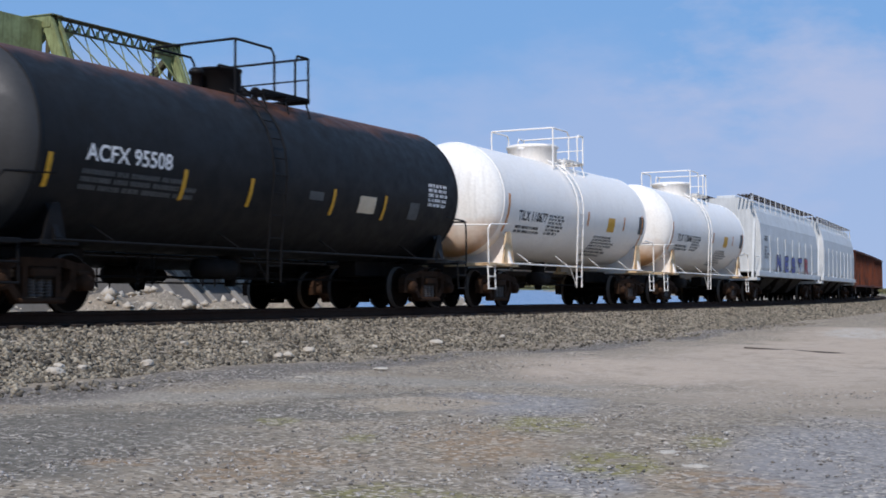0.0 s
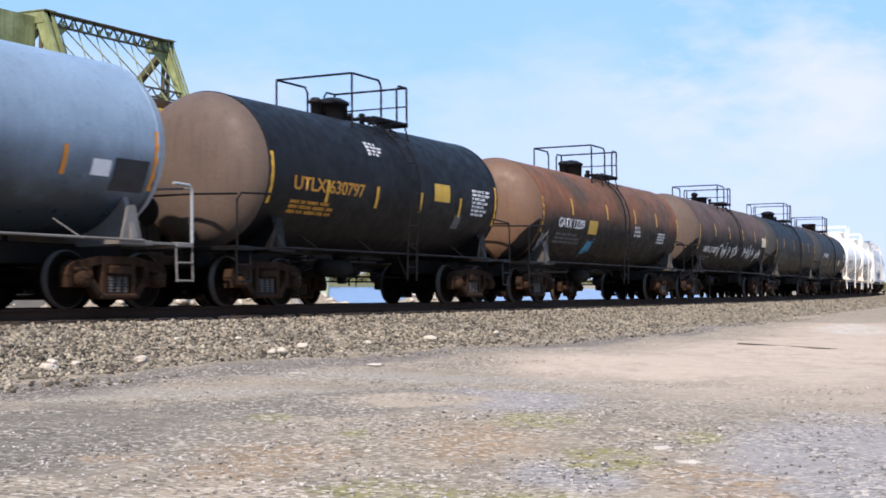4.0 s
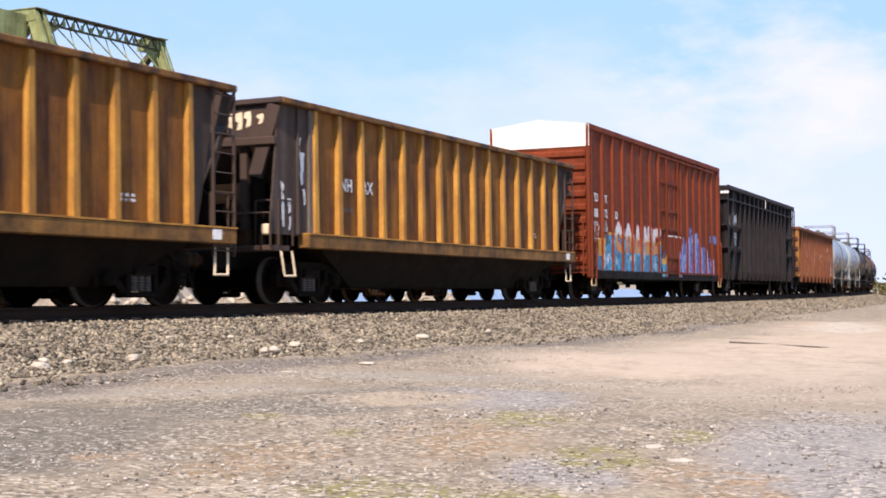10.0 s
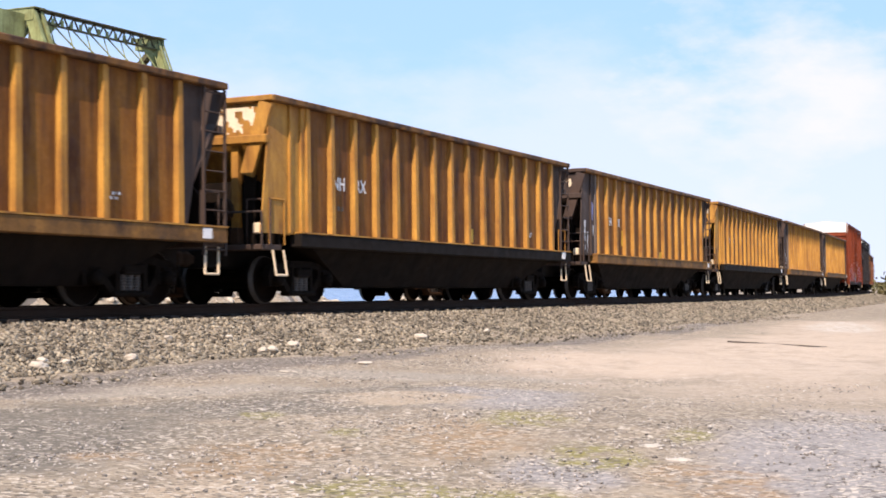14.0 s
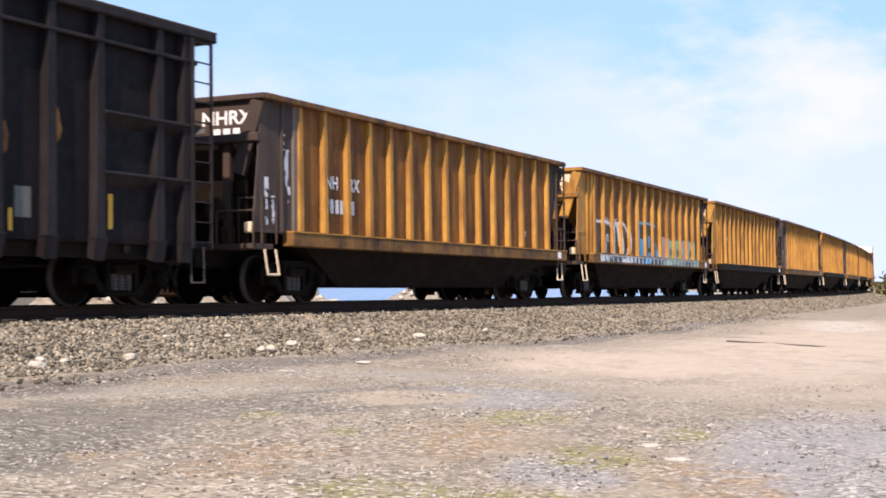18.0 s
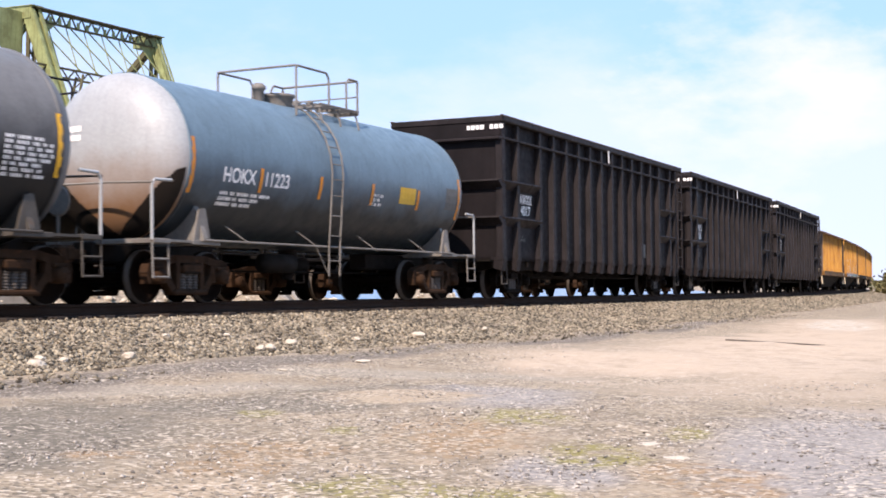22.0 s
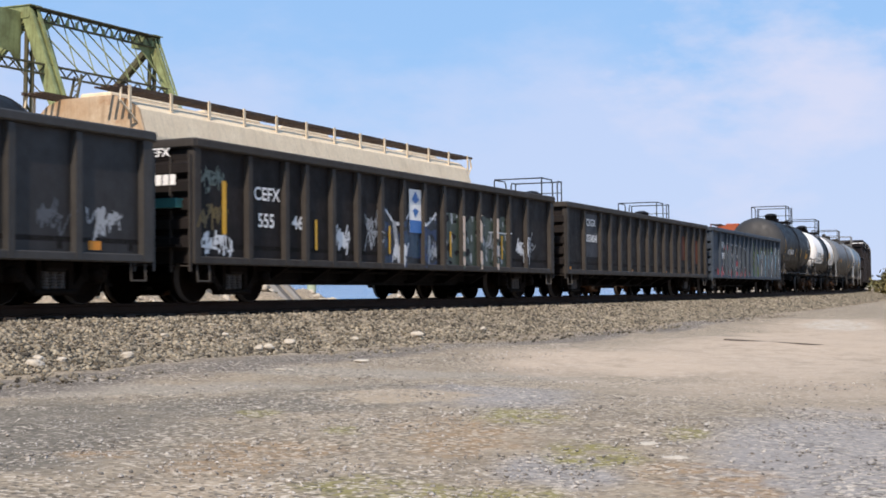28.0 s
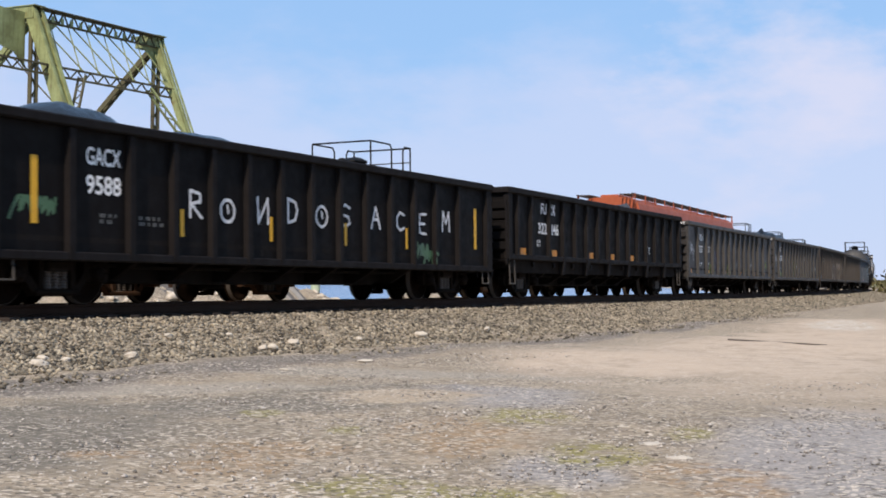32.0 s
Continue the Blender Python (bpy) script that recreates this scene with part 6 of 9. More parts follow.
    for rear, front, words, body in ((273.1, 286.6, "HOKX 111443", "silver_tank"), (259.85, 273.1, "HOKX 111097", "silver_tank")):
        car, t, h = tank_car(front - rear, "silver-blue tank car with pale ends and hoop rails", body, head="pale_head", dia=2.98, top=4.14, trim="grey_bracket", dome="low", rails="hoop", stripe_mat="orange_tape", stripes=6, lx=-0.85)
        lettering(car, words, -4.1, 2.12, 0.36, M["white_mark"], tank=t, width=1.95)
        bars(car, 3, -4.0, 1.9, 1.4, 0.06, M["white_mark"], tank=t, seed=19)
        panel_patch(car, -2.26, 1.7, 0.6, 0.34, M["gold_mark"], t)
        bars(car, 4, 1.3, 2.25, 0.4, 0.07, M["white_mark"], tank=t, seed=20)
        panel_patch(car, h - 1.0, 1.85, 0.8, 0.5, M["black_mark"], t)
        panel_patch(car, h - 1.5, 2.05, 0.42, 0.25, M["white_mark"], t)
        couple(car, rear, front)
    # rusty gondola with pale outlines
    car, skin, (hw, base, hb, posts) = gondola(18.4, "rusty red gondola with silver and white graffiti", "rust_side", "rust_post", z0=1.02, z1=3.62, half_w=1.55, end_gap=0.9, xs=[x for k in range(9) for x in (-6.8 + 1.708 * k, -5.945 + 1.708 * k)] + [8.05],
                                               depth=0.13, pw=0.22, alt=True, feet=0.7, foot_mat="rust_post", end_ribs=4, corner="rust_corner", sill=False, rungs=False)
    for sy in (-1, 1):
        y0, y1 = sorted((sy * (base + 0.004), sy * (base - 0.01)))
        part("corner_sheet", Shape().box(-hb + 0.02, -6.98, y0, y1, 1.04, 3.58), M["rust_corner"], car, "orange flaking corner plate")
        y0, y1 = sorted((sy * base, sy * (base - 0.55)))
        part("end_corner_sheet", Shape().box(-hb - 0.012, -hb - 0.002, y0, y1, 1.04, 3.5), M["rust_corner"], car)
    rx = posts[8][0]

    def tagging(P, Q):
        num = np.full(P.shape, -1)
        free = np.ones(P.shape, bool)
        for px, w, _ in posts:
            free &= np.abs(P - px) > w * 0.5 + 0.03
        for k in range(14):
            x = -2.9 + k * 0.8
            lo, hi = 1.12, 2.15 + 0.3 * math.sin(k * 1.9) + (0.35 if k > 11 else 0)
            two = 0.5 * (lo + hi) + 0.12 * math.sin(k * 2.3)
            tall = np.hypot((P - x) / 0.33, (Q - (lo + hi) / 2) / ((hi - lo) / 2))
            pair = np.minimum(np.hypot((P - x) / 0.34, (Q - (lo + two) / 2) / ((two - lo) / 2)), np.hypot((P - x - 0.05) / 0.3, (Q - (hi + two) / 2) / ((hi - two) / 2)))
            arch = np.maximum(np.abs(P - x) / 0.33, np.where(Q > two, tall, 0.0))
            d = (tall, pair, arch, tall)[k % 4]
            d = d + 0.16 * fuzz(P, Q, 41 + k, 1.6)
            ok = free | (x > 5.6)
            num = np.where((d < 0.98) & ok, np.where(fuzz(P, Q, 60 + k, 1.3) > 0.12, 3, 4), num)
            num = np.where((np.abs(d - 1.0) < 0.09) & ok & (fuzz(P, Q, 80 + k, 1.1) > -0.22), np.where(fuzz(P, Q, 99, 0.9) > 0, 0, 2), num)
            num = np.where((np.abs(d - 0.45) < 0.07) & ok & (fuzz(P, Q, 120 + k, 1.2) > 0.1), 5, num)
        num = np.where((P > 6.1) & (P < 7.2) & (Q < 2.0 - 0.6 * np.abs(P - 6.4)) & (Q > 1.15) & ~free, 0, num)
        for k, (x0, x1, za, zb) in enumerate(((-6.0, -5.2, 2.25, 2.75), (-4.9, -4.35, 1.12, 1.8), (-4.1, -3.55, 1.25, 2.35), (-3.0, -2.6, 1.5, 2.1), (-2.25, -1.7, 1.5, 2.45), (-5.75, -5.2, 1.1, 1.35), (0.9, 2.0, 1.9, 2.6))):
            for j in range(3):
                num = np.where((scrawl(2, x0 - 0.1, x1 + 0.1, za + (zb - za) * j / 3 - 0.1, za + (zb - za) * (j + 1) / 3 + 0.15, 200 + 5 * k + j, 0.02, 0.36)(P, Q) >= 0) & (num < 0), 0 if (k + j) % 3 else 2, num)
        num = np.where((P < -7.2) & (P > -8.2) & (Q > 3.1 + 0.25 * fuzz(P, Q, 71, 2.5)) & (fuzz(P, Q, 72, 7.0) + 0.6 * fuzz(P, Q, 74, 12.0) > 0.12), 0, num)
        num = np.where((np.abs(P + 7.05) < 0.12) & (Q < 1.55) & (fuzz(P, Q, 73, 9.0) > 0.18), 0, num)
        num = np.where((scrawl(14, -6.5, 8.0, 2.0, 2.7, 31, 0.03, 0.4)(P, Q) >= 0) & (num < 0), 1, num)
        num = np.where((scrawl(7, 3.6, 6.6, 2.4, 3.2, 33, 0.035, 0.45)(P, Q) >= 0) & (num < 0), 0, num)
        num = np.where((scrawl(26, -6.0, 6.0, 1.9, 2.6, 35, 0.028, 0.4)(P, Q) >= 0) & (num < 0), 2, num)
        return num
    spray(car, -8.25, 8.2, 1.1, 3.5, skin, lambda P, Q: (tagging(P, Q), ["white", "orange", "silver", "navy", "black", "pale_blue"]), label="white and silver graffiti outlines")
    part("number_patch", Shape().box(posts[0][0] + 0.2, posts[2][0] - 0.2, -base - 0.012, -base - 0.004, 2.05, 2.34), M["black_mark"], car)
    lettering(car, "EBX", posts[0][0] + 0.25, 2.1, 0.3, M["white_mark"], y=-base - 0.018, width=0.5)
    bars(car, 1, posts[1][0] + 0.12, 2.1, 0.5, 0.24, M["white_mark"], y=-base - 0.018, seed=22)
    tape(car, [posts[i][0] + 0.25 for i in (6, 8, 12, 16)], 1.25, 0.1, 0.5, -base - 0.01, "yellow")
    couple(car, 241.35, 259.75)
    # tall black gondola with chalk tags
    car, skin, (hw, base, hb, posts) = tall_gondola(19.3, "tall black gondola with chalk-white tags", ("AWXX", "4147"), 40)
    spray(car, -hb + 0.3, hb - 0.2, 1.2, 4.0, skin, lambda P, Q: (np.maximum.reduce([scrawl(5, posts[0][0] + 0.15, posts[1][0] - 0.1, 2.7, 3.8, 41, 0.035, 0.7)(P, Q),
          scrawl(5, posts[1][0] + 0.15, posts[2][0] - 0.1, 3.0, 3.8, 42, 0.035, 0.6)(P, Q), np.where(burner("SCORECOB", posts[4][0] + 0.2, 1.5, 0.55, 0.85, 0.64, 0.012, lambda p, q: np.full(p.shape, 0), -1, seed=44)(P, Q) == 0, 1, -1)]
          + [scrawl(1, 7.3, 7.85, 3.6 - 0.35 * k, 4.0 - 0.35 * k, 47 + k, 0.035, 0.34)(P, Q) for k in range(4)]), ["white", "ash"]), label="chalk-white scrawled tags")
    couple(car, 222.05, 241.35)
    # boxcar
    car, skin, (posts, hb, hw, base) = boxcar(17.9)
    for words, x, z, w in (("TO", posts[0] + 0.3, 2.95, 0.36), ("FX", posts[1] + 0.2, 2.95, 0.34), ("88", posts[0] + 0.3, 2.48, 0.36), ("72", posts[1] + 0.2, 2.5, 0.34), ("30", posts[2] + 0.2, 2.5, 0.34)):
        lettering(car, words, x, z, 0.36, M["white_mark"], y=-base - 0.008, width=w)
    bars(car, 9, posts[0] + 0.3, 2.3, 0.4, 0.045, M["white_mark"], y=-base - 0.008, seed=50)
    bars(car, 5, posts[1] + 0.2, 2.35, 0.35, 0.045, M["white_mark"], y=-base - 0.008, seed=51)
    bars(car, 1, 0.2, 2.16, 1.6, 0.06, M["white_mark"], y=-base - 0.09, seed=52)

    def piece(P, Q):
        def fill(p, q):
            z = q + 0.07 * fuzz(p, q, 61)
            low = np.where(fuzz(p, q, 54, 3.0) > 0.34, 6, np.where(fuzz(p, q, 53, 2.0) > -0.3, 12, 2))
            hot = np.where(fuzz(p, q, 52, 2.4) > 0.42, 5, np.where(fuzz(p, q, 51, 3.0) > -0.1, 14, 1))
            return np.where(z < 1.46, low, np.where(z < 1.9, hot, np.where(z < 2.02, np.where(fuzz(p, q, 50, 3.5) > 0.1, 4, 0), np.where(fuzz(p, q, 49, 4.0) > 0.3, 0, 7))))
        num = np.full(P.shape, -1)
        edge = 1.45 + 0.35 * fuzz(P, Q, 60, 1.2) + np.where((P > -6.7) & (P < -0.6), 0.5, 0.0)
        ground = (P > -7.5) & (P < 0.25) & (Q < edge)
        num = np.where(ground, np.where(fuzz(P, Q, 63, 2.6) > 0.4, 6, np.where(fuzz(P, Q, 66, 2.6) > 0.42, 10, np.where(fuzz(P, Q, 65, 3.4) > 0.36, 13, np.where(fuzz(P, Q, 69, 2.8) > 0.34, 2, 12)))), num)
        num = np.where(ground & (Q > edge - 0.14), np.where(fuzz(P, Q, 59, 1.4) > 0.1, 4, 10), num)
        p = burner("SOAME", -5.62, 1.02, 0.66, 1.25, 0.4, 0.145, fill, 5, seed=64, wild=0.04)(P, Q)
        p = np.where((p == 5) & (Q < 1.5), 10, p)
        num = np.where(p >= 0, p, num)
        num = np.where((P < -6.75) & (P > -7.35) & (Q < 1.85) & (Q > 1.3), 4, num)
        num = np.where((scrawl(7, -7.4, 0.4, 0.8, 1.6, 57, 0.03, 0.4)(P, Q) >= 0) & (num != 7), 7, num)
        body = 2.7 - 0.42 * np.abs(P - 4.0) + 0.35 * fuzz(P, Q, 67, 1.8) - 0.25 * (np.mod(P * 0.9, 1) > 0.5)
        tower = (P > 1.7) & (P < 7.4) & (Q < body)
        num = np.where(tower, np.where(fuzz(P, Q, 68, 2) > 0.34, 9, np.where(fuzz(P, Q, 58, 2.6) > 0.46, 5, np.where(fuzz(P, Q, 55, 3.2) > 0.3, 10, np.where(fuzz(P, Q, 56, 1.5) > 0.1, 11, 8)))), num)
        on_post = np.zeros(P.shape, bool)
        for px in posts:
            on_post |= np.abs(P - px) < 0.07
        num = np.where(tower & on_post, 9, num)
        num = np.where((P > 6.7) & (P < 7.9) & (Q > 2.15 + 0.1 * fuzz(P, Q, 55, 3)) & (Q < 2.42), 11, num)
        return num
    spray(car, -7.6, 8.0, 0.74, 2.95, skin, lambda P, Q: (piece(P, Q), ["cream", "orange", "sky", "black", "yellow", "red", "pale_blue", "white", "violet", "lilac", "navy", "blue", "cyan", "petrol", "tan"]), label="bright blue, orange and violet graffiti")
    couple(car, 204.15, 222.05)
    # nine mustard hoppers
    ends = [1, 1, 0, 1, 0, 1, 0, 0, 1]
    sills = [0, 0, 1, 0, 1, 0, 1, 0, 0]
    for i in range(9):
        rear = 204.15 - 16.806 * (i + 1)
        lab = "mustard yellow ribbed hopper car, rust-streaked" if i != 7 else "mustard ribbed hopper car with blue and black graffiti"
        if i == 8:
            lab = "mustard ribbed hopper car with a sooty brown end"
        car, skin, (xs, xa, hb) = mustard_hopper(16.806, lab, ends[i], sills[i], 70 + i, {1: "843", 8: "NHRX"}.get(i, ""))
        if i == 7:
            def piece7(P, Q):
                n0 = np.full(P.shape, -1)
                w = 0.03 * fuzz(P, Q, 80, 2)
                P2, Q2 = P + w, Q + 0.03 * fuzz(P, Q, 81, 2)
                bare = np.zeros(P.shape, bool)
                for px in xs:
                    bare |= np.abs(P - px) < 0.1

                def pill(x0, x1, z0, z1, rl, rr):
                    """Inside depth of a block with rounded upper left and right shoulders."""
                    d = np.minimum(np.minimum(P2 - x0, x1 - P2), np.minimum(Q2 - z0, z1 - Q2))
                    for cx, r, m in ((x0 + rl, rl, P2 < x0 + rl), (x1 - rr, rr, P2 > x1 - rr)):
                        for cz, side in ((z1 - r, Q2 > z1 - r), (z0 + r, Q2 < z0 + r)):
                            d = np.where(m & side, r - np.hypot(P2 - cx, Q2 - cz), d)
                    return d
                # two black letters edged in white
                for a in (pill(-6.12, -4.35, 1.2, 2.42, 0.2, 0.45), pill(-4.45, -2.6, 1.2, 2.42, 0.15, 0.6)):
                    n0 = np.where(a > 0, np.where(a < 0.1, 0, np.where(bare & (fuzz(P, Q, 83, 2) > -0.25), -1, 1)), n0)
                n0 = np.where((np.abs(P2 + 3.8 - (2.3 - Q2) * 0.4) < 0.13) & (Q2 < 2.34), 0, n0)
                n0 = np.where((np.abs(P2 + 5.25) < 0.12) & (Q2 < 1.72) & (Q2 > 1.4) & bare, 0, n0)
                # black and blue letter
                a = np.maximum(pill(-1.75, 0.45, 1.2, 2.55, 0.08, 0.5), pill(-1.75, 0.75, 1.2, 1.95, 0.08, 0.3))
                inside = np.where((P2 < -0.85) & (np.abs(P2 + 1.0 - (1.95 - Q2) * 0.2) < 0.32) & (Q2 < 1.98), 2, 1)
                inside = np.where((np.abs(P2 + 0.35) < 0.28) & (np.abs(Q2 - 1.88) < 0.2), 2, inside)
                inside = np.where((np.abs(P2 + 0.25) < 0.3) & (Q2 < 1.52) & (Q2 > 1.36), 2, inside)
                inside = np.where(np.abs(P2 + 0.78) < 0.05, 1, inside)
                n0 = np.where(a > 0, np.where(a < 0.09, 2, inside), n0)
                n0 = np.where((np.abs(P2 - 0.75 - (1.6 - Q2) * 0.5) < 0.18) & (Q2 < 1.62), 2, n0)
                # five pale letters
                for k, (fill, edge) in enumerate(((3, 4), (5, 6), (5, 6), (4, 3), (5, 6))):
                    x0 = 1.25 + k * 0.93
                    a = pill(x0, x0 + 0.9, 1.2, 2.12 - 0.04 * (k % 2), 0.12, 0.3)
                    hole = np.hypot(P2 - x0 - 0.45, (Q2 - 1.6) * 1.2) < 0.17
                    n0 = np.where(a > 0, np.where((a < 0.07) | hole, edge, np.where(fuzz(P, Q, 84 + k, 1.6) > 0.3, 3, fill)), n0)
                # the run along the sill: cells of white, blue and mint
                cell_x = np.abs(((P2 + 6.6) / 0.46) % 1.0 - 0.5)
                low = np.where(P < -1.9, 0, np.where(P < 1.0, 2, 5))
                n0 = np.where((Q < 1.33) & (P > -6.05) & (P < 6.0), np.where((cell_x > 0.4) | (Q > 1.29), 0, np.where(fuzz(P, Q, 86, 2.2) > 0.1, low, 1)), n0)
                return n0
            spray(car, -6.4, 6.6, 1.12, 2.55, skin, lambda P, Q: (piece7(P, Q), ["white", "black", "sky", "silver", "pink", "mint", "green"]), label="black, white and blue graffiti")
            lettering(car, "792", -5.25, 1.78, 0.3, M["white_mark"], y=-1.454, width=0.5)
        if i in (3, 4, 5):
            for x0, x1, za, zb in {3: ((-3.78, -3.42, 1.66, 2.2), (0.6, 1.25, 1.37, 1.62))}.get(i, ((xs[8] + 0.12, xs[8] + 0.4, 1.4, 1.75),)):
                part("paint_patch", Shape().prism([(x0, za), (x1, za + 0.02), (x1 - 0.02, zb), (x0 + 0.06, zb - 0.05)], -1.452, -1.446), M["hopper_yellow"], car, "fresh yellow paint patch")
        if i == 8:
            bars(car, 1, -5.25, 1.78, 1.1, 0.28, M["white_mark"], y=-1.455, seed=78)
        if ends[i]:
            def drips(P, Q, i=i, xa=xa):
                """White and lilac runs down the corner plate, and a slanting scuff."""
                w = 0.03 * fuzz(P, Q, 300 + i, 2.5)
                out = np.full(P.shape, -1)
                for k, (dx, top, low, wd) in enumerate(((-0.78, 2.35, 1.45, 0.045), (-0.55, 2.0, 1.4, 0.035), (-0.22, 3.2, 2.75, 0.05), (-0.1, 2.9, 2.2, 0.06), (-0.02, 2.2, 1.9, 0.035))):
                    hit = (np.abs(P - xa - dx - w) < wd * (0.5 + (Q - low) / (top - low))) & (Q < top) & (Q > low) & (fuzz(P, Q, 310 + k + i, 4.0) > -0.25)
                    out = np.where(hit, 1 if k == 3 and i == 3 else 0, out)
                return out
            spray(car, xa - 1.0, xa + 0.1, 1.35, 3.4, lambda x, z: -1.449, lambda P, Q: (drips(P, Q), ["white", "lilac"]), label="white paint runs", name="paint_run")
        couple(car, rear, rear + 16.806)
    # three tall black gondolas
    for rear, front, num, sd in ((34.2, 52.9, "4060", 100), (15.5, 34.2, "4125", 101), (-3.2, 15.5, "4017", 102)):
        car, skin, (hw, base, hb, posts) = tall_gondola(front - rear, "tall black scrap gondola with ribbed sides", ("AWXX", num), sd)
        r = random.Random(sd)
        if sd != 100:
            tape(car, [posts[1][0] + 0.3, posts[13][0] + 0.1], 1.15, 0.1, 0.85, -base - 0.01, "yellow")
        else:
            tape(car, [posts[0][0] + 0.6, posts[13][0] + 0.3], 1.2, 0.1, 0.55, -base - 0.01, "yellow")
        tape(car, [posts[i][0] + 0.32 for i in (3, 6, 9, 11)], 1.1, 0.07, 0.32, -base - 0.01, "yellow")
        part("data_box", Shape().box(posts[12][0] - 0.62, posts[12][0] - 0.3, -base - 0.01, -base - 0.004, 1.3, 1.75), M["grey_mark"], car)
        for k in range(9):
            x, z = posts[r.randint(2, 12)][0] + 0.25, r.uniform(1.4, 3.6)
            hh, ww = r.uniform(0.25, 0.8), r.uniform(0.05, 0.1)
            rim = [(x + ww * math.sin(k / 5 * 3.1416) * r.uniform(0.5, 1.3), z + hh * k / 5) for k in range(6)] + [(x - ww * math.sin(k / 5 * 3.1416) * r.uniform(0.5, 1.3), z + hh * k / 5) for k in range(4, 0, -1)]
            part("rust_scab", Shape().prism(rim, -base - 0.009, -base - 0.003), M["rust_corner"], car)
        couple(car, rear, front)
        if num == "4060":
            load_on(heap("scrap_load", "orange scrap heaped in a black gondola", 2.4, 1.2, 4.5, 0.5, M["rust_corner"], 5), (rear + front) / 2, -7.4)
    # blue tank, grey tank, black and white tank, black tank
    car, t, h = tank_car(13.7, "blue-grey tank car with a rust-streaked pale end", "blue_tank", head="rusty_head", dia=2.98, top=4.04, trim="grey_bracket", dome="low", rails="hoop", stripe_mat="orange_tape", stripes=6, lx=-0.8, low_dark="steel_dark")
    lettering(car, "HOKX 111223", -4.32, 2.15, 0.37, M["white_mark"], tank=t, width=2.13)
    bars(car, 3, -4.3, 1.92, 1.6, 0.06, M["white_mark"], tank=t, seed=110)
    panel_patch(car, 2.26, 2.12, 0.75, 0.36, M["hopper_yellow"], t)
    bars(car, 3, 1.0, 2.2, 0.6, 0.06, M["white_mark"], tank=t, seed=111)
    panel_patch(car, h - 0.75, 2.1, 0.6, 0.5, M["grey_mark"], t)
    for k in range(2):
        head_patch(car, 0.72, 3.02 - 0.16 * k, 0.7, 0.1, M["white_mark"], "small_print")
    couple(car, -16.9, -3.2)
    car, t, h = tank_car(18.7, "long grey tank car with yellow lettering", "grey_tank", head="graded_head", dia=3.05, top=3.98, trim="dust_bracket", dome="low", rails="hoop", stripes=6, low_dark="black_tank")
    for k, (pw, ph) in enumerate(((0.86, 0.13), (0.42, 0.05), (0.6, 0.06), (0.36, 0.05), (0.5, 0.06))):
        head_patch(car, 0.45, 3.12 - (0.0 if k == 0 else 0.1) - 0.13 * k, pw, ph, M["gold_mark"], "small_print")
    lettering(car, "DTLX 800651", -6.78, 2.12, 0.36, M["gold_mark"], tank=t, width=2.2)
    bars(car, 2, -6.8, 1.9, 2.0, 0.06, M["grey_mark"], tank=t, seed=112)
    panel_patch(car, 3.5, 1.75, 0.62, 0.32, M["gold_mark"], t)
    panel_patch(car, 5.9, 1.75, 0.35, 0.32, M["grey_mark"], t)
    bars(car, 3, 4.9, 1.95, 0.5, 0.07, M["grey_mark"], tank=t, seed=113)
    bars(car, 8, h - 1.15, 2.4, 1.0, 0.05, M["white_mark"], tank=t, seed=121)
    couple(car, -35.6, -16.9)
    car, t, h = tank_car(14.1, "white tank car with a black band and black belly", "white_tank", head="white_belly", dia=2.92, top=3.9, trim="black_tank", dome="high", band=(-1.15, 2.35), saddle="dust_bracket", strips=[-5.5, -2.35, -1.3, 1.1, 3.3, 5.35])
    for k, (yy, zz, hh) in enumerate(((-0.82, 2.22, 0.5), (0.1, 1.98, 0.34), (0.55, 2.02, 0.3))):
        head_patch(car, yy, zz, 0.13, hh, M["rust_stain"], "rust_streak", ragged=0.25, seed=k + 3)
    lettering(car, "TILX 160260", -4.66, 2.21, 0.38, M["black_mark"], tank=t, width=2.05)
    bars(car, 2, -4.7, 1.98, 2.1, 0.06, M["grey_mark"], tank=t, seed=114)
    bars(car, 6, -2.4, 2.3, 1.1, 0.05, M["grey_mark"], tank=t, seed=115)
    panel_patch(car, 2.42, 2.2, 0.7, 0.4, M["yellow"], t)
    bars(car, 6, h - 1.2, 2.55, 0.9, 0.05, M["grey_mark"], tank=t, seed=116)
    bars(car, 2, 3.2, 2.05, 1.2, 0.09, M["grey_mark"], tank=t, seed=117)
    couple(car, -49.7, -35.6)
    car, t, h = tank_car(13.4, "black tank car with white lettering and yellow strips", "black_tank", head="grey_head", dia=2.98, top=4.02, trim="black_tank", dome="high", stripes=6, lx=-0.75, saddle="dust_bracket")
    lettering(car, "ACFX 94458", -4.16, 2.08, 0.38, M["white_mark"], tank=t, width=2.14)
    bars(car, 2, -4.2, 1.85, 2.0, 0.06, M["grey_mark"], tank=t, seed=118)
    panel_patch(car, 3.19, 1.95, 0.7, 0.3, M["gold_mark"], t)
    bars(car, 5, h - 1.0, 2.95, 0.72, 0.075, M["white_mark"], tank=t, seed=119)
    bars(car, 6, h - 1.0, 2.4, 0.8, 0.055, M["grey_mark"], tank=t, seed=120)
    panel_patch(car, 3.3, 1.55, 0.5, 0.32, M["grey_mark"], t)
    couple(car, -63.1, -49.7)
    # low gondolas
    car, skin, (hw, base, hb, posts) = gondola(17.5, "slate blue gondola covered in graffiti", "slate_side", "slate_post", z1=2.62, xs=[-8.1, -6.6, -5.3] + [-4.6 + 1.02 * k for k in range(10)] + [5.4, 6.45, 7.6, 8.15])

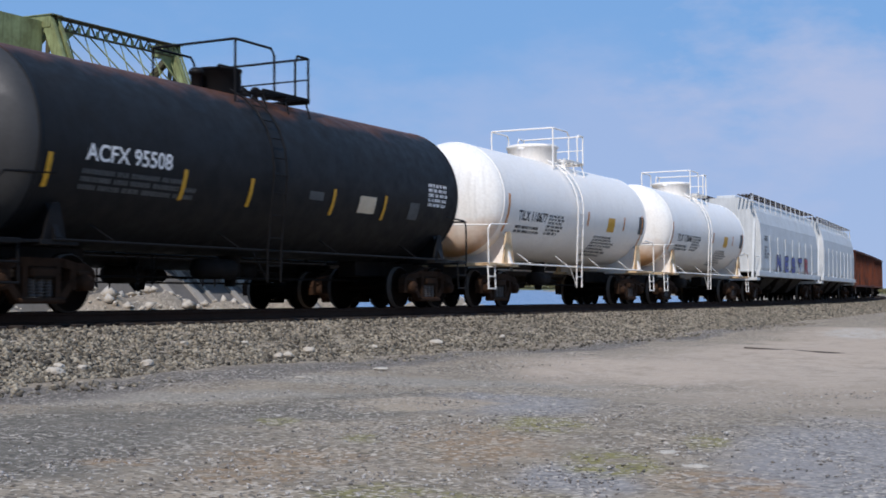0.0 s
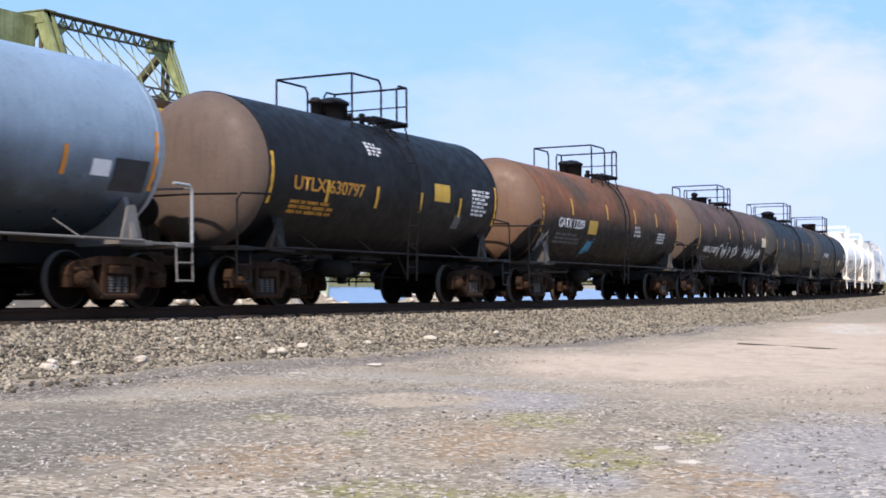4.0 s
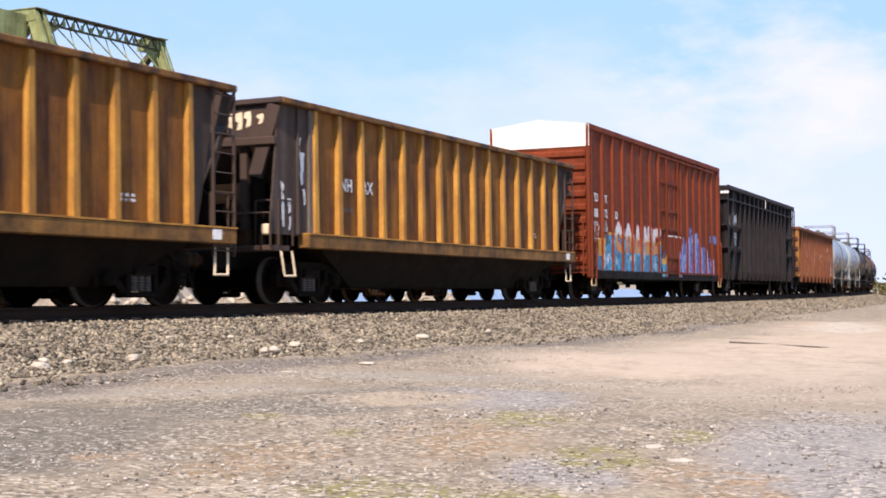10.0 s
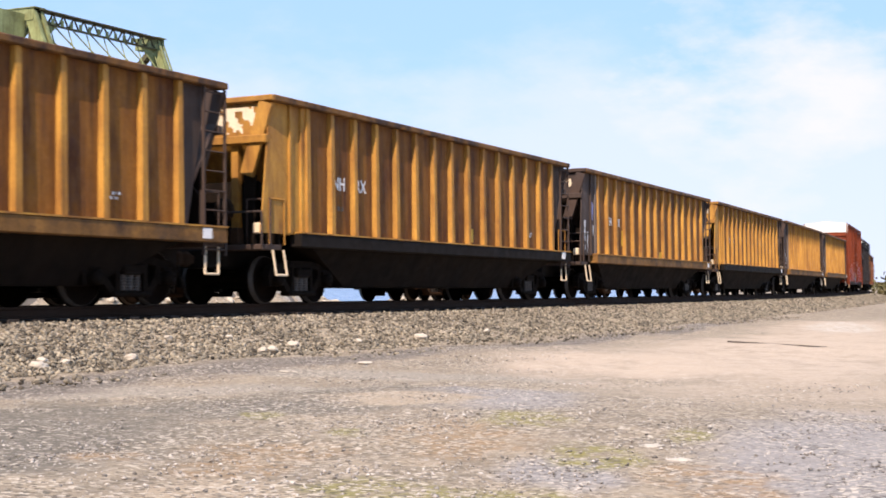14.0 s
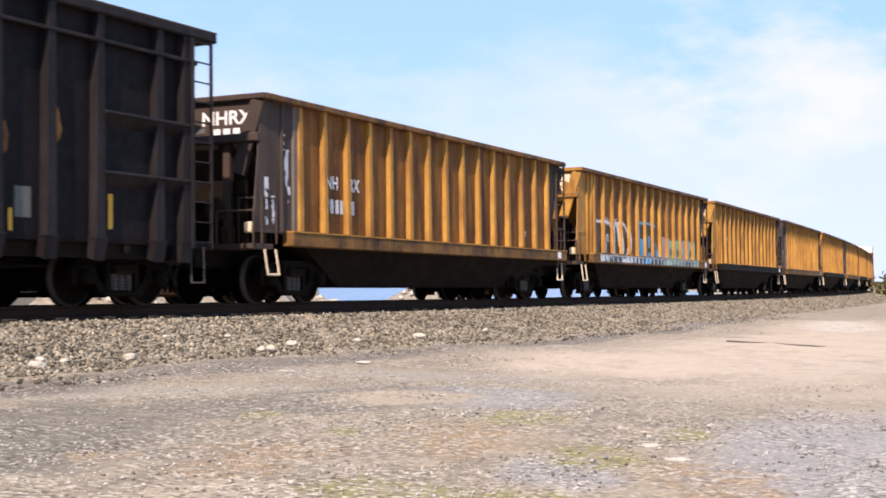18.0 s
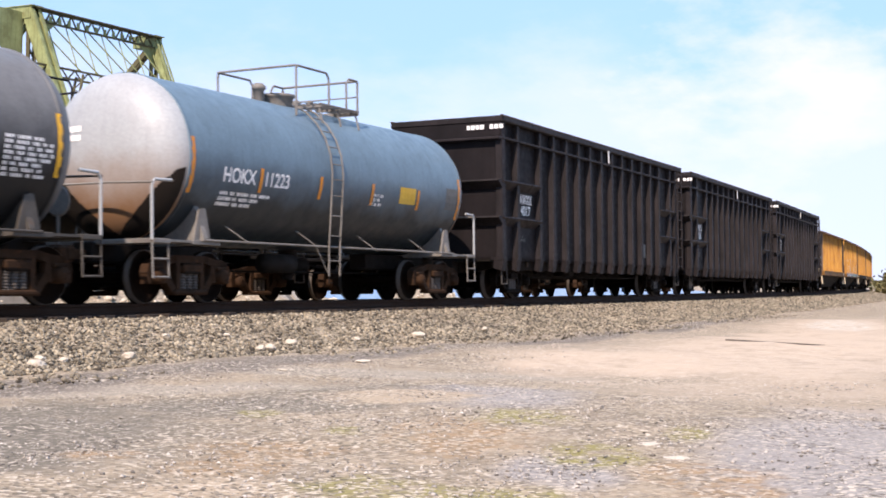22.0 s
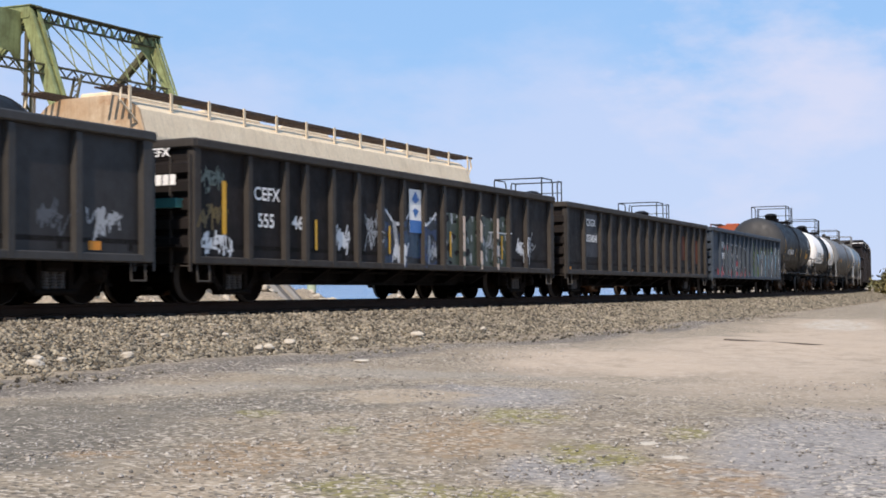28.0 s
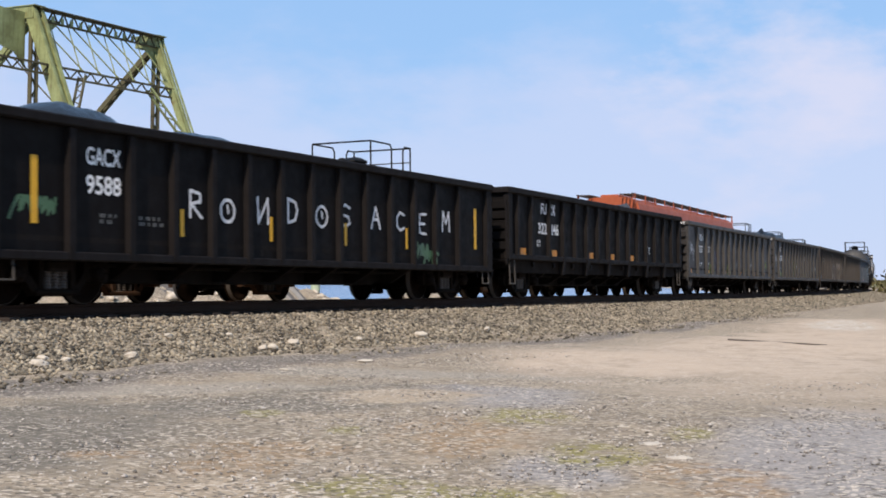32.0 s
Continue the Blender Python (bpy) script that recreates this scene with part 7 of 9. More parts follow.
    def piece8(P, Q):
        num = np.full(P.shape, -1)
        num = np.where((P > -7.0) & (P < 0.2) & (Q < 1.05 + 0.25 * fuzz(P, Q, 130, 1.2)), 3, num)
        p = burner("SEFPS", -5.7, 0.95, 0.78, 0.95, 0.42, 0.21, lambda p, q: np.where(fuzz(p, q, 131, 1.5) > 0.42, 3, 1), 0, seed=132, wild=0.08, edge=0.032)(P, Q)
        num = np.where(p >= 0, p, num)
        # tall black letters with icy edges and slashes, in a yellow-green mist
        f1, f2 = fuzz(P, Q, 131, 1.6), fuzz(P, Q, 134, 3.0)
        top = 1.95 + 0.1 * np.sign(np.sin(P * 2.4)) + 0.05 * f2
        num = np.where((P > 1.7 - 0.9 + 0.2 * f2) & (P < 7.9) & (Q < top + 0.22 + 0.25 * f1) & (fuzz(P, Q, 138, 4.5) > -0.12), 5, num)
        body = (P > 1.7 + 0.1 * f2) & (P < 7.85) & (Q < top)
        num = np.where(body, np.where(f1 > 0.22, 7, 1), num)
        num = np.where(body & (Q > top - 0.08), np.where(f2 > -0.1, 2, 0), num)
        for k in range(14):
            x = 1.7 + 0.2 + 0.48 * k
            lo, hi = 0.8 + 0.35 * (k % 3 == 1), 1.95 - 0.4 * (k % 4 == 2)
            d = np.abs(P - x - (0.22 if k % 2 else -0.16) * (Q - 1.4) + 0.05 * f2)
            num = np.where(body & (d < 0.075 + 0.06 * f1) & (Q > lo) & (Q < hi), 0 if k % 3 == 0 else 2, num)
        num = np.where(body & (np.hypot((P - 1.7 - 0.6) / 0.22, (Q - 1.05) / 0.24) < 1 + 0.2 * f2), 5, num)
        num = np.where((P > 1.0) & (P < 1.7 + 0.1) & (Q < 1.15 + 0.2 * f2) & (np.hypot(P - 1.7, Q - 0.8) < 0.7), 6, num)
        num = np.where((scrawl(4, 6.9, 7.9, 1.7, 2.45, 137, 0.024, 0.45)(P, Q) >= 0), 0, num)
        return num
    spray(car, -7.4, 8.0, 0.72, 2.5, skin, lambda P, Q: (piece8(P, Q), ["white", "black", "pale_blue", "red", "sky", "lime", "green", "slate"]), label="black, red, blue and green graffiti")
    lettering(car, "CEFX", -6.35, 1.97, 0.34, M["white_mark"], y=-base - 0.014, width=0.8)
    lettering(car, "30305", -6.37, 1.5, 0.36, M["white_mark"], y=-base - 0.014, width=0.92)
    couple(car, -80.6, -63.1)
    car, skin, (hw, base, hb, posts) = gondola(17.9, "dark brown gondola with orange strips", "brown_side", "brown_post", z1=2.62, xs=[-8.3, -6.76, -5.2] + [-4.2 + 1.06 * k for k in range(10)] + [6.4, 7.3, 8.3])
    part("number_patch", Shape().box(posts[1][0] + 0.12, posts[2][0] - 0.12, -base - 0.01, -base - 0.004, 1.2, 2.5), M["black_mark"], car)
    lettering(car, "CXGX", -6.43, 2.14, 0.3, M["white_mark"], y=-base - 0.016)
    lettering(car, "303454", -6.55, 1.66, 0.32, M["white_mark"], y=-base - 0.016, width=1.1)
    tape(car, [posts[i][0] + 0.2 for i in (0, 5, 9, 12)], 0.75, 0.28, 0.13, -base - 0.01)
    for x, z in ((posts[11][0] + 0.2, 1.3), (posts[13][0] + 0.2, 1.2)):
        part("primer_patch", Shape().box(x, x + 0.8, -base - 0.009, -base - 0.003, z, z + 0.9), M["rust_side"], car)
    couple(car, -98.5, -80.6)
    car, skin, (hw, base, hb, posts) = gondola(17.8, "black gondola with many graffiti and yellow strips", "brown_side", "brown_post", z1=2.68, xs=[-8.25, -6.67, -5.44] + [-4.72 + 1.02 * k for k in range(10)] + [5.3, 6.48, 8.2])

    def piece9(P, Q):
        n9 = np.full(P.shape, -1)
        f1, f2, f3 = fuzz(P, Q, 140, 1.5), fuzz(P, Q, 141, 2.6), fuzz(P, Q, 142, 3.5)
        near_post = np.zeros(P.shape, bool)
        for px, w, _ in posts:
            near_post |= np.abs(P - px) < w * 0.5
        # grey-green wash with pale runs on the posts
        wash = (P > 1.6 + 0.1 * f2) & (P < 5.2) & (Q < 2.02 + 0.14 * f1)
        n9 = np.where(wash & (f2 > -0.25), 2, n9)
        n9 = np.where(wash & (f3 > 0.42), 4, n9)
        n9 = np.where(wash & near_post & (fuzz(P, Q, 138, 2.0) > -0.1), 5, n9)
        # dark block letters with a white crown, blue between them
        top = 2.05 - 0.34 * np.abs(np.sin((P + 1.44) * 2.5)) + 0.05 * f1
        dark = (P > -1.44) & (P < 1.11) & (Q < top)
        n9 = np.where(dark, np.where(f2 > 0.0, 1, 6), n9)
        n9 = np.where(dark & (top - Q < 0.07), 0, n9)
        n9 = np.where(dark & (f2 > 0.3), 3, n9)
        n9 = np.where(dark & (np.abs(P + 0.9 + 0.25 * (Q - 1.4)) < 0.09), 4, n9)
        n9 = np.where(dark & (np.hypot(P + 0.7, (Q - 0.98) * 1.2) < 0.24) & (f3 > -0.15), 0, n9)
        n9 = np.where((np.abs(P + 0.2) < 0.42) & (Q < 1.55) & (Q > 0.95) & (f3 > -0.3), 3, n9)
        n9 = np.where((P > 0.35) & (P < 1.1) & (Q < 1.9) & (f3 > 0.36), 4, n9)
        for k, (a, b, z0, z1, c) in enumerate(((-2.3, -1.45, 0.95, 1.95, 4), (-1.0, -0.4, 0.75, 1.1, 0), (0.7, 1.15, 0.8, 1.3, 4), (3.9, 5.4, 0.9, 1.75, 4), (5.4, 7.2, 0.8, 1.7, 0), (6.0, 7.4, 0.8, 1.9, 4), (-3.6, -2.7, 0.8, 1.6, 0),
                                               (-8.2, -6.9, 1.8, 2.5, 7), (-8.15, -6.95, 0.75, 1.2, 0), (-8.2, -7.1, 1.2, 1.9, 8))):
            st = scrawl(4, a, b, z0, z1, 700 + k, 0.02 if c in (4, 7) else 0.032, 0.55)(P, Q)
            n9 = np.where((st >= 0) & (f3 > -0.5), c, n9)
        n9 = np.where((np.abs(Q - 1.67) < 0.02) & (P > 4.1) & (P < 5.6), 0, n9)
        return n9
    spray(car, -8.3, 8.0, 0.72, 2.55, skin, lambda P, Q: (piece9(P, Q), ["white", "navy", "moss", "denim", "silver", "cream", "black", "haze", "ochre"]), label="dark block letters, grey-green wash and white tags")
    part("fishbelly_sill", Shape().prism([(-5.6, 0.95), (5.6, 0.95), (4.7, 0.44), (-4.7, 0.44)], -0.42, 0.42), M["steel_dark"], car)
    lettering(car, "CEFX", 0, 2.52, 0.2, M["white_mark"], y=-0.5, end=-hb - 0.126, width=0.55)
    bars_y = -0.45
    for k in range(5):
        part("number_bar", Shape().box(-hb - 0.132, -hb - 0.126, bars_y - 0.12, bars_y, 2.02, 2.2), M["white_mark"], car)
        bars_y -= 0.15
    part("poster", Shape().box(-0.28, 0.33, -base - 0.02, -base - 0.012, 1.5, 2.48), M["white_mark"], car, "blue and white painted poster")
    part("poster_foot", Shape().box(-0.27, 0.32, -base - 0.026, -base - 0.021, 1.5, 1.78), GRAF["blue"], car)
    part("poster_sign", Shape().prism([(0.02, 2.16), (0.2, 2.24), (0.02, 2.44), (-0.16, 2.24)], -base - 0.026, -base - 0.021), GRAF["blue"], car)
    part("poster_sign", Shape().prism([(0.02, 1.84), (0.16, 2.0), (0.02, 2.06), (-0.12, 2.0)], -base - 0.026, -base - 0.021), GRAF["blue"], car)
    lettering(car, "CEFX", -6.45, 1.88, 0.34, M["white_mark"], y=-base - 0.014, width=0.88)
    lettering(car, "555", -6.33, 1.38, 0.36, M["white_mark"], y=-base - 0.014, width=0.55)
    lettering(car, "46", -5.15, 1.39, 0.36, M["white_mark"], y=-base - 0.014, width=0.4)
    tape(car, [-7.45], 1.2, 0.13, 0.95, -base - 0.016, "yellow")
    tape(car, [posts[i][0] + 0.4 for i in (3, 6, 9, 12)], 1.0, 0.09, 0.6, -base - 0.016, "yellow")
    part("end_box", Shape().box(-hb - 0.3, -hb - 0.02, -1.3, -0.4, 1.62, 1.78), GRAF["teal"], car, "teal painted end bracket")
    couple(car, -116.3, -98.5)
    for rear, front, nums, sd in ((-134.2, -116.3, ("NRLX", "527728"), 150), (-152.3, -134.2, ("NRLX", "527657"), 151)):
        car, skin, (hw, base, hb, posts) = gondola(front - rear, "dark grey gondola with yellow-green tags and orange strips", "grey_side", "grey_post", z1=2.66, xs=[-8.3, -6.85, -5.34] + [-4.25 + 1.064 * k for k in range(10)] + [6.7, 8.25])
        lettering(car, nums[0], -6.5, 2.12, 0.36, M["white_mark"], y=-base - 0.01, width=0.82)
        if sd == 150:
            lettering(car, nums[1], -6.62, 1.66, 0.36, M["white_mark"], y=-base - 0.01, width=1.16)
        else:
            lettering(car, nums[1][:3], -6.45, 1.66, 0.36, M["white_mark"], y=-base - 0.01, width=0.62)
            lettering(car, nums[1][3:], -5.18, 1.66, 0.36, M["white_mark"], y=-base - 0.01, width=0.58)
        bars(car, 2, posts[1][0] + 0.4, 1.2, 0.4, 0.06, M["white_mark"], y=-base - 0.01, seed=sd)
        bars(car, 2, posts[2][0] + 0.2, 1.2, 0.4, 0.06, M["white_mark"], y=-base - 0.01, seed=sd + 1)
        tape(car, [posts[i][0] + 0.3 for i in (0, 2, 5, 8, 11, 13)], 0.84, 0.28, 0.14, -base - 0.01)
        def tags(P, Q, sd=sd):
            out = np.full(P.shape, -1)
            f2, f4 = fuzz(P, Q, sd, 2.0), fuzz(P, Q, sd + 8, 4.0)
            washes = ((-1.45, 1.38, 0.42, 0.5), (2.65, 1.05, 0.4, 0.3)) if sd == 150 else ((-4.6, 1.0, 0.4, 0.25), (-1.0, 1.05, 0.35, 0.3), (2.4, 1.0, 0.3, 0.2))
            for cx, cz, a, b in washes:
                out = np.where((((P - cx) / a) ** 2 + ((Q - cz) / b) ** 2 < 1 + 0.9 * f2) & (fuzz(P, Q, sd + 9, 9.0) + 0.5 * f4 > 0.08), 0, out)
            if sd == 151:
                out = np.where((((P + 3.4) / 0.6) ** 2 + ((Q - 1.3) / 0.45) ** 2 < 1 + 0.9 * f2) & (f4 > 0.1), 2, out)
            for k, (x0, x1, z0, z1, c) in enumerate(((-0.85, -0.2, 1.2, 1.9, 1), (7.0, 7.75, 1.0, 1.6, 1), (-8.0, -6.85, 1.35, 2.05, 1), (-6.4, -5.35, 0.85, 1.1, 0), (5.8, 6.4, 1.0, 1.7, 3), (0.4, 1.0, 1.0, 1.5, 3),
                                                     (2.9, 3.3, 1.7, 2.0, 1)) if sd == 150 else ((6.8, 7.8, 0.95, 1.55, 0), (-8.0, -7.0, 1.4, 2.0, 1), (3.4, 4.1, 1.0, 1.6, 1), (0.3, 0.9, 1.0, 1.5, 3))):
                size = min(x1 - x0, 2 * (z1 - z0)) * 0.8
                out = np.where(scrawl(3, x0 - 0.1, x1 + 0.1, z0 - 0.1, z1 + 0.1, sd + 20 + k, 0.026, size)(P, Q) >= 0, c, out)
            return out
        spray(car, -8.5, 8.5, 0.75, 2.5, skin, lambda P, Q, q=tags: (q(P, Q), ["lime", "silver", "dusk", "slate"]), label="yellow-green and silver tags")
        part("data_box", Shape().box(posts[11][0] + 0.3, posts[11][0] + 0.65, -base - 0.012, -base - 0.005, 1.25, 1.6), M["grey_mark"], car)
        lettering(car, " ".join(nums), 0, 2.655, 0.14, M["white_mark"], y=-0.1, end=-hb - 0.126, width=1.3)
        couple(car, rear, front)
        mid = (rear + front) / 2
        if sd == 150:
            load_on(heap("tarpaulin_load", "load under a crumpled black tarpaulin", 4.6, 1.3, 2.5, 0.98, M["tarp"], 7, 0.5), mid, -1.6)
            load_on(heap("tarpaulin_load", "load under a crumpled black tarpaulin", 2.8, 1.25, 2.5, 0.6, M["tarp"], 9, 0.5), mid, 4.4)
    car, skin, (hw, base, hb, posts) = gondola(17.8, "black gondola on a deep frame with orange strips", "jet_side", "jet_post", z0=1.02, z1=2.74, xs=[-8.2, -7.66, -6.65, -5.3] + [-4.18 + 1.03 * k for k in range(10)] + [6.2, 7.2, 8.2], feet=0.62, foot_mat="jet_post", pw=0.15, feet_at=(4, 6, 8, 10, 12, 14))
    lettering(car, "FU", -5.84, 2.3, 0.42, M["white_mark"], y=-base - 0.01, width=0.45)
    lettering(car, "RX", -5.12, 2.3, 0.42, M["white_mark"], y=-base - 0.01, width=0.42)
    lettering(car, "322", -6.05, 1.75, 0.42, M["white_mark"], y=-base - 0.01, width=0.66)
    lettering(car, "446", -5.1, 1.75, 0.42, M["white_mark"], y=-base - 0.01, width=0.66)
    bars(car, 2, posts[2][0] + 0.5, 1.5, 0.3, 0.07, M["white_mark"], y=-base - 0.01, seed=160)
    bars(car, 3, posts[12][0] + 0.2, 1.6, 0.3, 0.06, M["white_mark"], y=-base - 0.01, seed=161)
    tape(car, [posts[i][0] + 0.3 for i in (1, 3, 6, 8, 10)], 1.06, 0.4, 0.26, -base - 0.01)
    part("red_mark", Shape().box(posts[8][0] + 0.15, posts[8][0] + 0.35, -base - 0.012, -base - 0.005, 2.0, 2.35), GRAF["red"], car)
    couple(car, -170.1, -152.3)
    load_on(heap("bulk_load", "dark bulk load heaped in a gondola", 2.6, 1.25, 2.55, 0.8, M["scrap"], 11), -161.2, 4.3)
    car, skin, (hw, base, hb, posts) = gondola(17.9, "black gondola with white hand-painted letters", "jet_side", "jet_post", z1=2.70, xs=[-8.3, -6.75, -5.36] + [-4.25 + 1.074 * k for k in range(9)] + [5.4, 6.6, 8.2])
    lettering(car, "GACX", -6.37, 2.16, 0.38, M["white_mark"], y=-base - 0.01, width=0.82)
    lettering(car, "9588", -6.37, 1.71, 0.4, M["white_mark"], y=-base - 0.01, width=0.82)
    bars(car, 2, posts[1][0] + 0.7, 1.35, 0.4, 0.06, M["grey_mark"], y=-base - 0.01, seed=170)
    bars(car, 2, posts[2][0] + 0.25, 1.35, 0.6, 0.06, M["grey_mark"], y=-base - 0.01, seed=171)
    st = []
    for i, (ch, cx, lift) in enumerate((("R", -3.78, 0.04), ("O", -2.85, 0.0), ("N", -1.74, 0.03), ("D", -0.74, 0.08), ("O", 0.32, 0.05), ("S", 1.25, 0.08), ("A", 2.5, 0.1), ("C", 3.6, 0.1), ("E", 4.66, 0.06), ("M", 5.85, 0.16))):
        w, h, z, cx = 0.42, 0.46, 1.42 + lift, cx + 0.17
        pts = [((1 - px if ch == "N" else px), pz) for px, pz in GLYPH[ch]]
        if ch == "O":
            pts = [(0.5 + 0.5 * math.cos(a / 14 * 6.2832), 0.5 + 0.5 * math.sin(a / 14 * 6.2832)) for a in range(15)]
            st.append([(cx, z + 0.62 * h), (cx + 0.02, z + 0.38 * h)])
        if ch in "OC":
            h = 0.4
        st.append([(cx + (px - 0.5) * w, z + pz * h) for px, pz in pts])
    spray(car, posts[3][0], posts[14][0], 1.3, 2.3, lambda x, z: -base - 0.008, lambda P, Q: (np.where(stroke_field(P, Q, st) < 0.028, 0, -1), ["white"]), cell=0.02, label="white hand-painted letters")
    spray(car, posts[0][0], posts[14][0], 0.8, 1.6, skin, lambda P, Q: (np.where((scrawl(5, posts[11][0], posts[13][0], 0.75, 1.4, 172, 0.05, 0.5)(P, Q) >= 0) | (scrawl(4, posts[0][0] + 0.1, posts[1][0], 1.2, 1.8, 173, 0.04, 0.5)(P, Q) >= 0), 0, -1), ["green"]))
    tape(car, [-7.55, 7.55], 1.2, 0.14, 1.0, -base - 0.014, "yellow")
    tape(car, [-4.04, -1.36, 1.36, 4.0], 1.12, 0.1, 0.46, -base - 0.014, "yellow")
    couple(car, -188.0, -170.1)
    load_on(heap("bulk_load", "dark bulk load heaped in a gondola", 3.0, 1.2, 2.6, 0.86, M["tarp"], 12, 0.12), -179.05, -5.45)
    load_on(heap("bulk_load", "dark bulk load heaped in a gondola", 3.0, 1.2, 2.6, 0.72, M["tarp"], 13, 0.12), -179.05, -1.75)


def build_far_train():
    """The slower freight on the far track, going the other way."""
    def put(car, a, b):
        MOVERS.append((car, (a + b) / 2, FAR_N, SPEED_FAR, 29.0, Matrix.Identity(4)))
    g = "freight train on the far track"
    base_tank, _, _ = tank_car(17.2, "black tank car on the far track", "black_tank", head="grey_head", dia=2.7, top=3.6, trim="black_tank", dome="high", stripes=0, group=g)
    put(base_tank, -58.3, -41.3)
    high_tank, _, _ = tank_car(17.2, "tall blue-black tank car on the far track", "black_tank", head="grey_head", dia=3.0, top=4.08, trim="black_tank", dome="high", stripes=0, group=g)
    put(high_tank, -4.4, 13.1)
    put(copy_thing(high_tank, Matrix.Identity(4)), -24.3, -6.7)
    for a, b in ((-41.5, -24.0), (-75.3, -58.3), (-92.3, -75.3), (-109.4, -92.4), (-126.4, -109.4), (-143.5, -126.5), (-163.0, -146.0), (-205.0, -188.0), (-222.4, -205.2),
                 (47.8, 65.0), (116.4, 133.6), (133.8, 151.0)):
        put(copy_thing(base_tank, Matrix.Identity(4)), a, b)
    small, _, _ = tank_car(13.4, "short black tank car on the far track", "black_tank", head="grey_head", dia=2.75, top=3.56, trim="black_tank", dome="high", stripes=0, group=g, dome_x=0.45, deck=(-1.0, 1.2))
    put(small, 33.1, 46.5)
    put(copy_thing(small, Matrix.Identity(4)), 102.7, 116.1)
    put(covered_hopper(19.2, "cream covered hopper, rusty at its end, on the far track", "hopper_cream", top=4.42, group=g), 13.0, 32.2)
    put(covered_hopper(24.0, "orange covered hopper on the far track", "hopper_orange", top=4.4, group=g), 78.4, 102.4)
    put(covered_hopper(24.4, "yellow covered hopper on the far track", "hopper_yellow", top=4.3, group=g, low="steel_dark"), -187.6, -163.2)
    car, _, _ = gondola(9.8, "short low black gondola on the far track", "jet_side", "jet_side", z1=2.2, n=7, group=g)
    put(car, 66.9, 76.7)


# ---------- ground, water and distance ----------
MOUNDS = ((26.5, 12, 0.9, 2.0), (30.5, 12, 1.25, 1.8), (33.5, 12, 1.3, 1.9), (37.0, 12, 0.95, 2.0), (41.0, 12.3, 1.15, 1.8), (49.5, 15.5, 1.15, 2.2), (52.5, 17.0, 0.9, 2.2), (75, 21, 1.6, 3.4), (80, 23, 1.4, 3.6))


def bank(n):
    """Height of the land beside the near track's centre: bed, ballast slope, yard, lake bank."""
    xs = (-3000, -200, -60, -14, -6.5, -4.25, -1.95, -1.5, 6.0, 7.2, 9.5, 13.0, 18.0, 26.0, 34.0, 60.0)
    zs = (-1.2, -0.75, -0.62, -0.66, -0.68, -0.68, -0.235, -0.215, -0.30, -0.5, -0.95, -1.1, -1.4, -2.0, -3.6, -5.0)
    return np.interp(n, xs, zs)


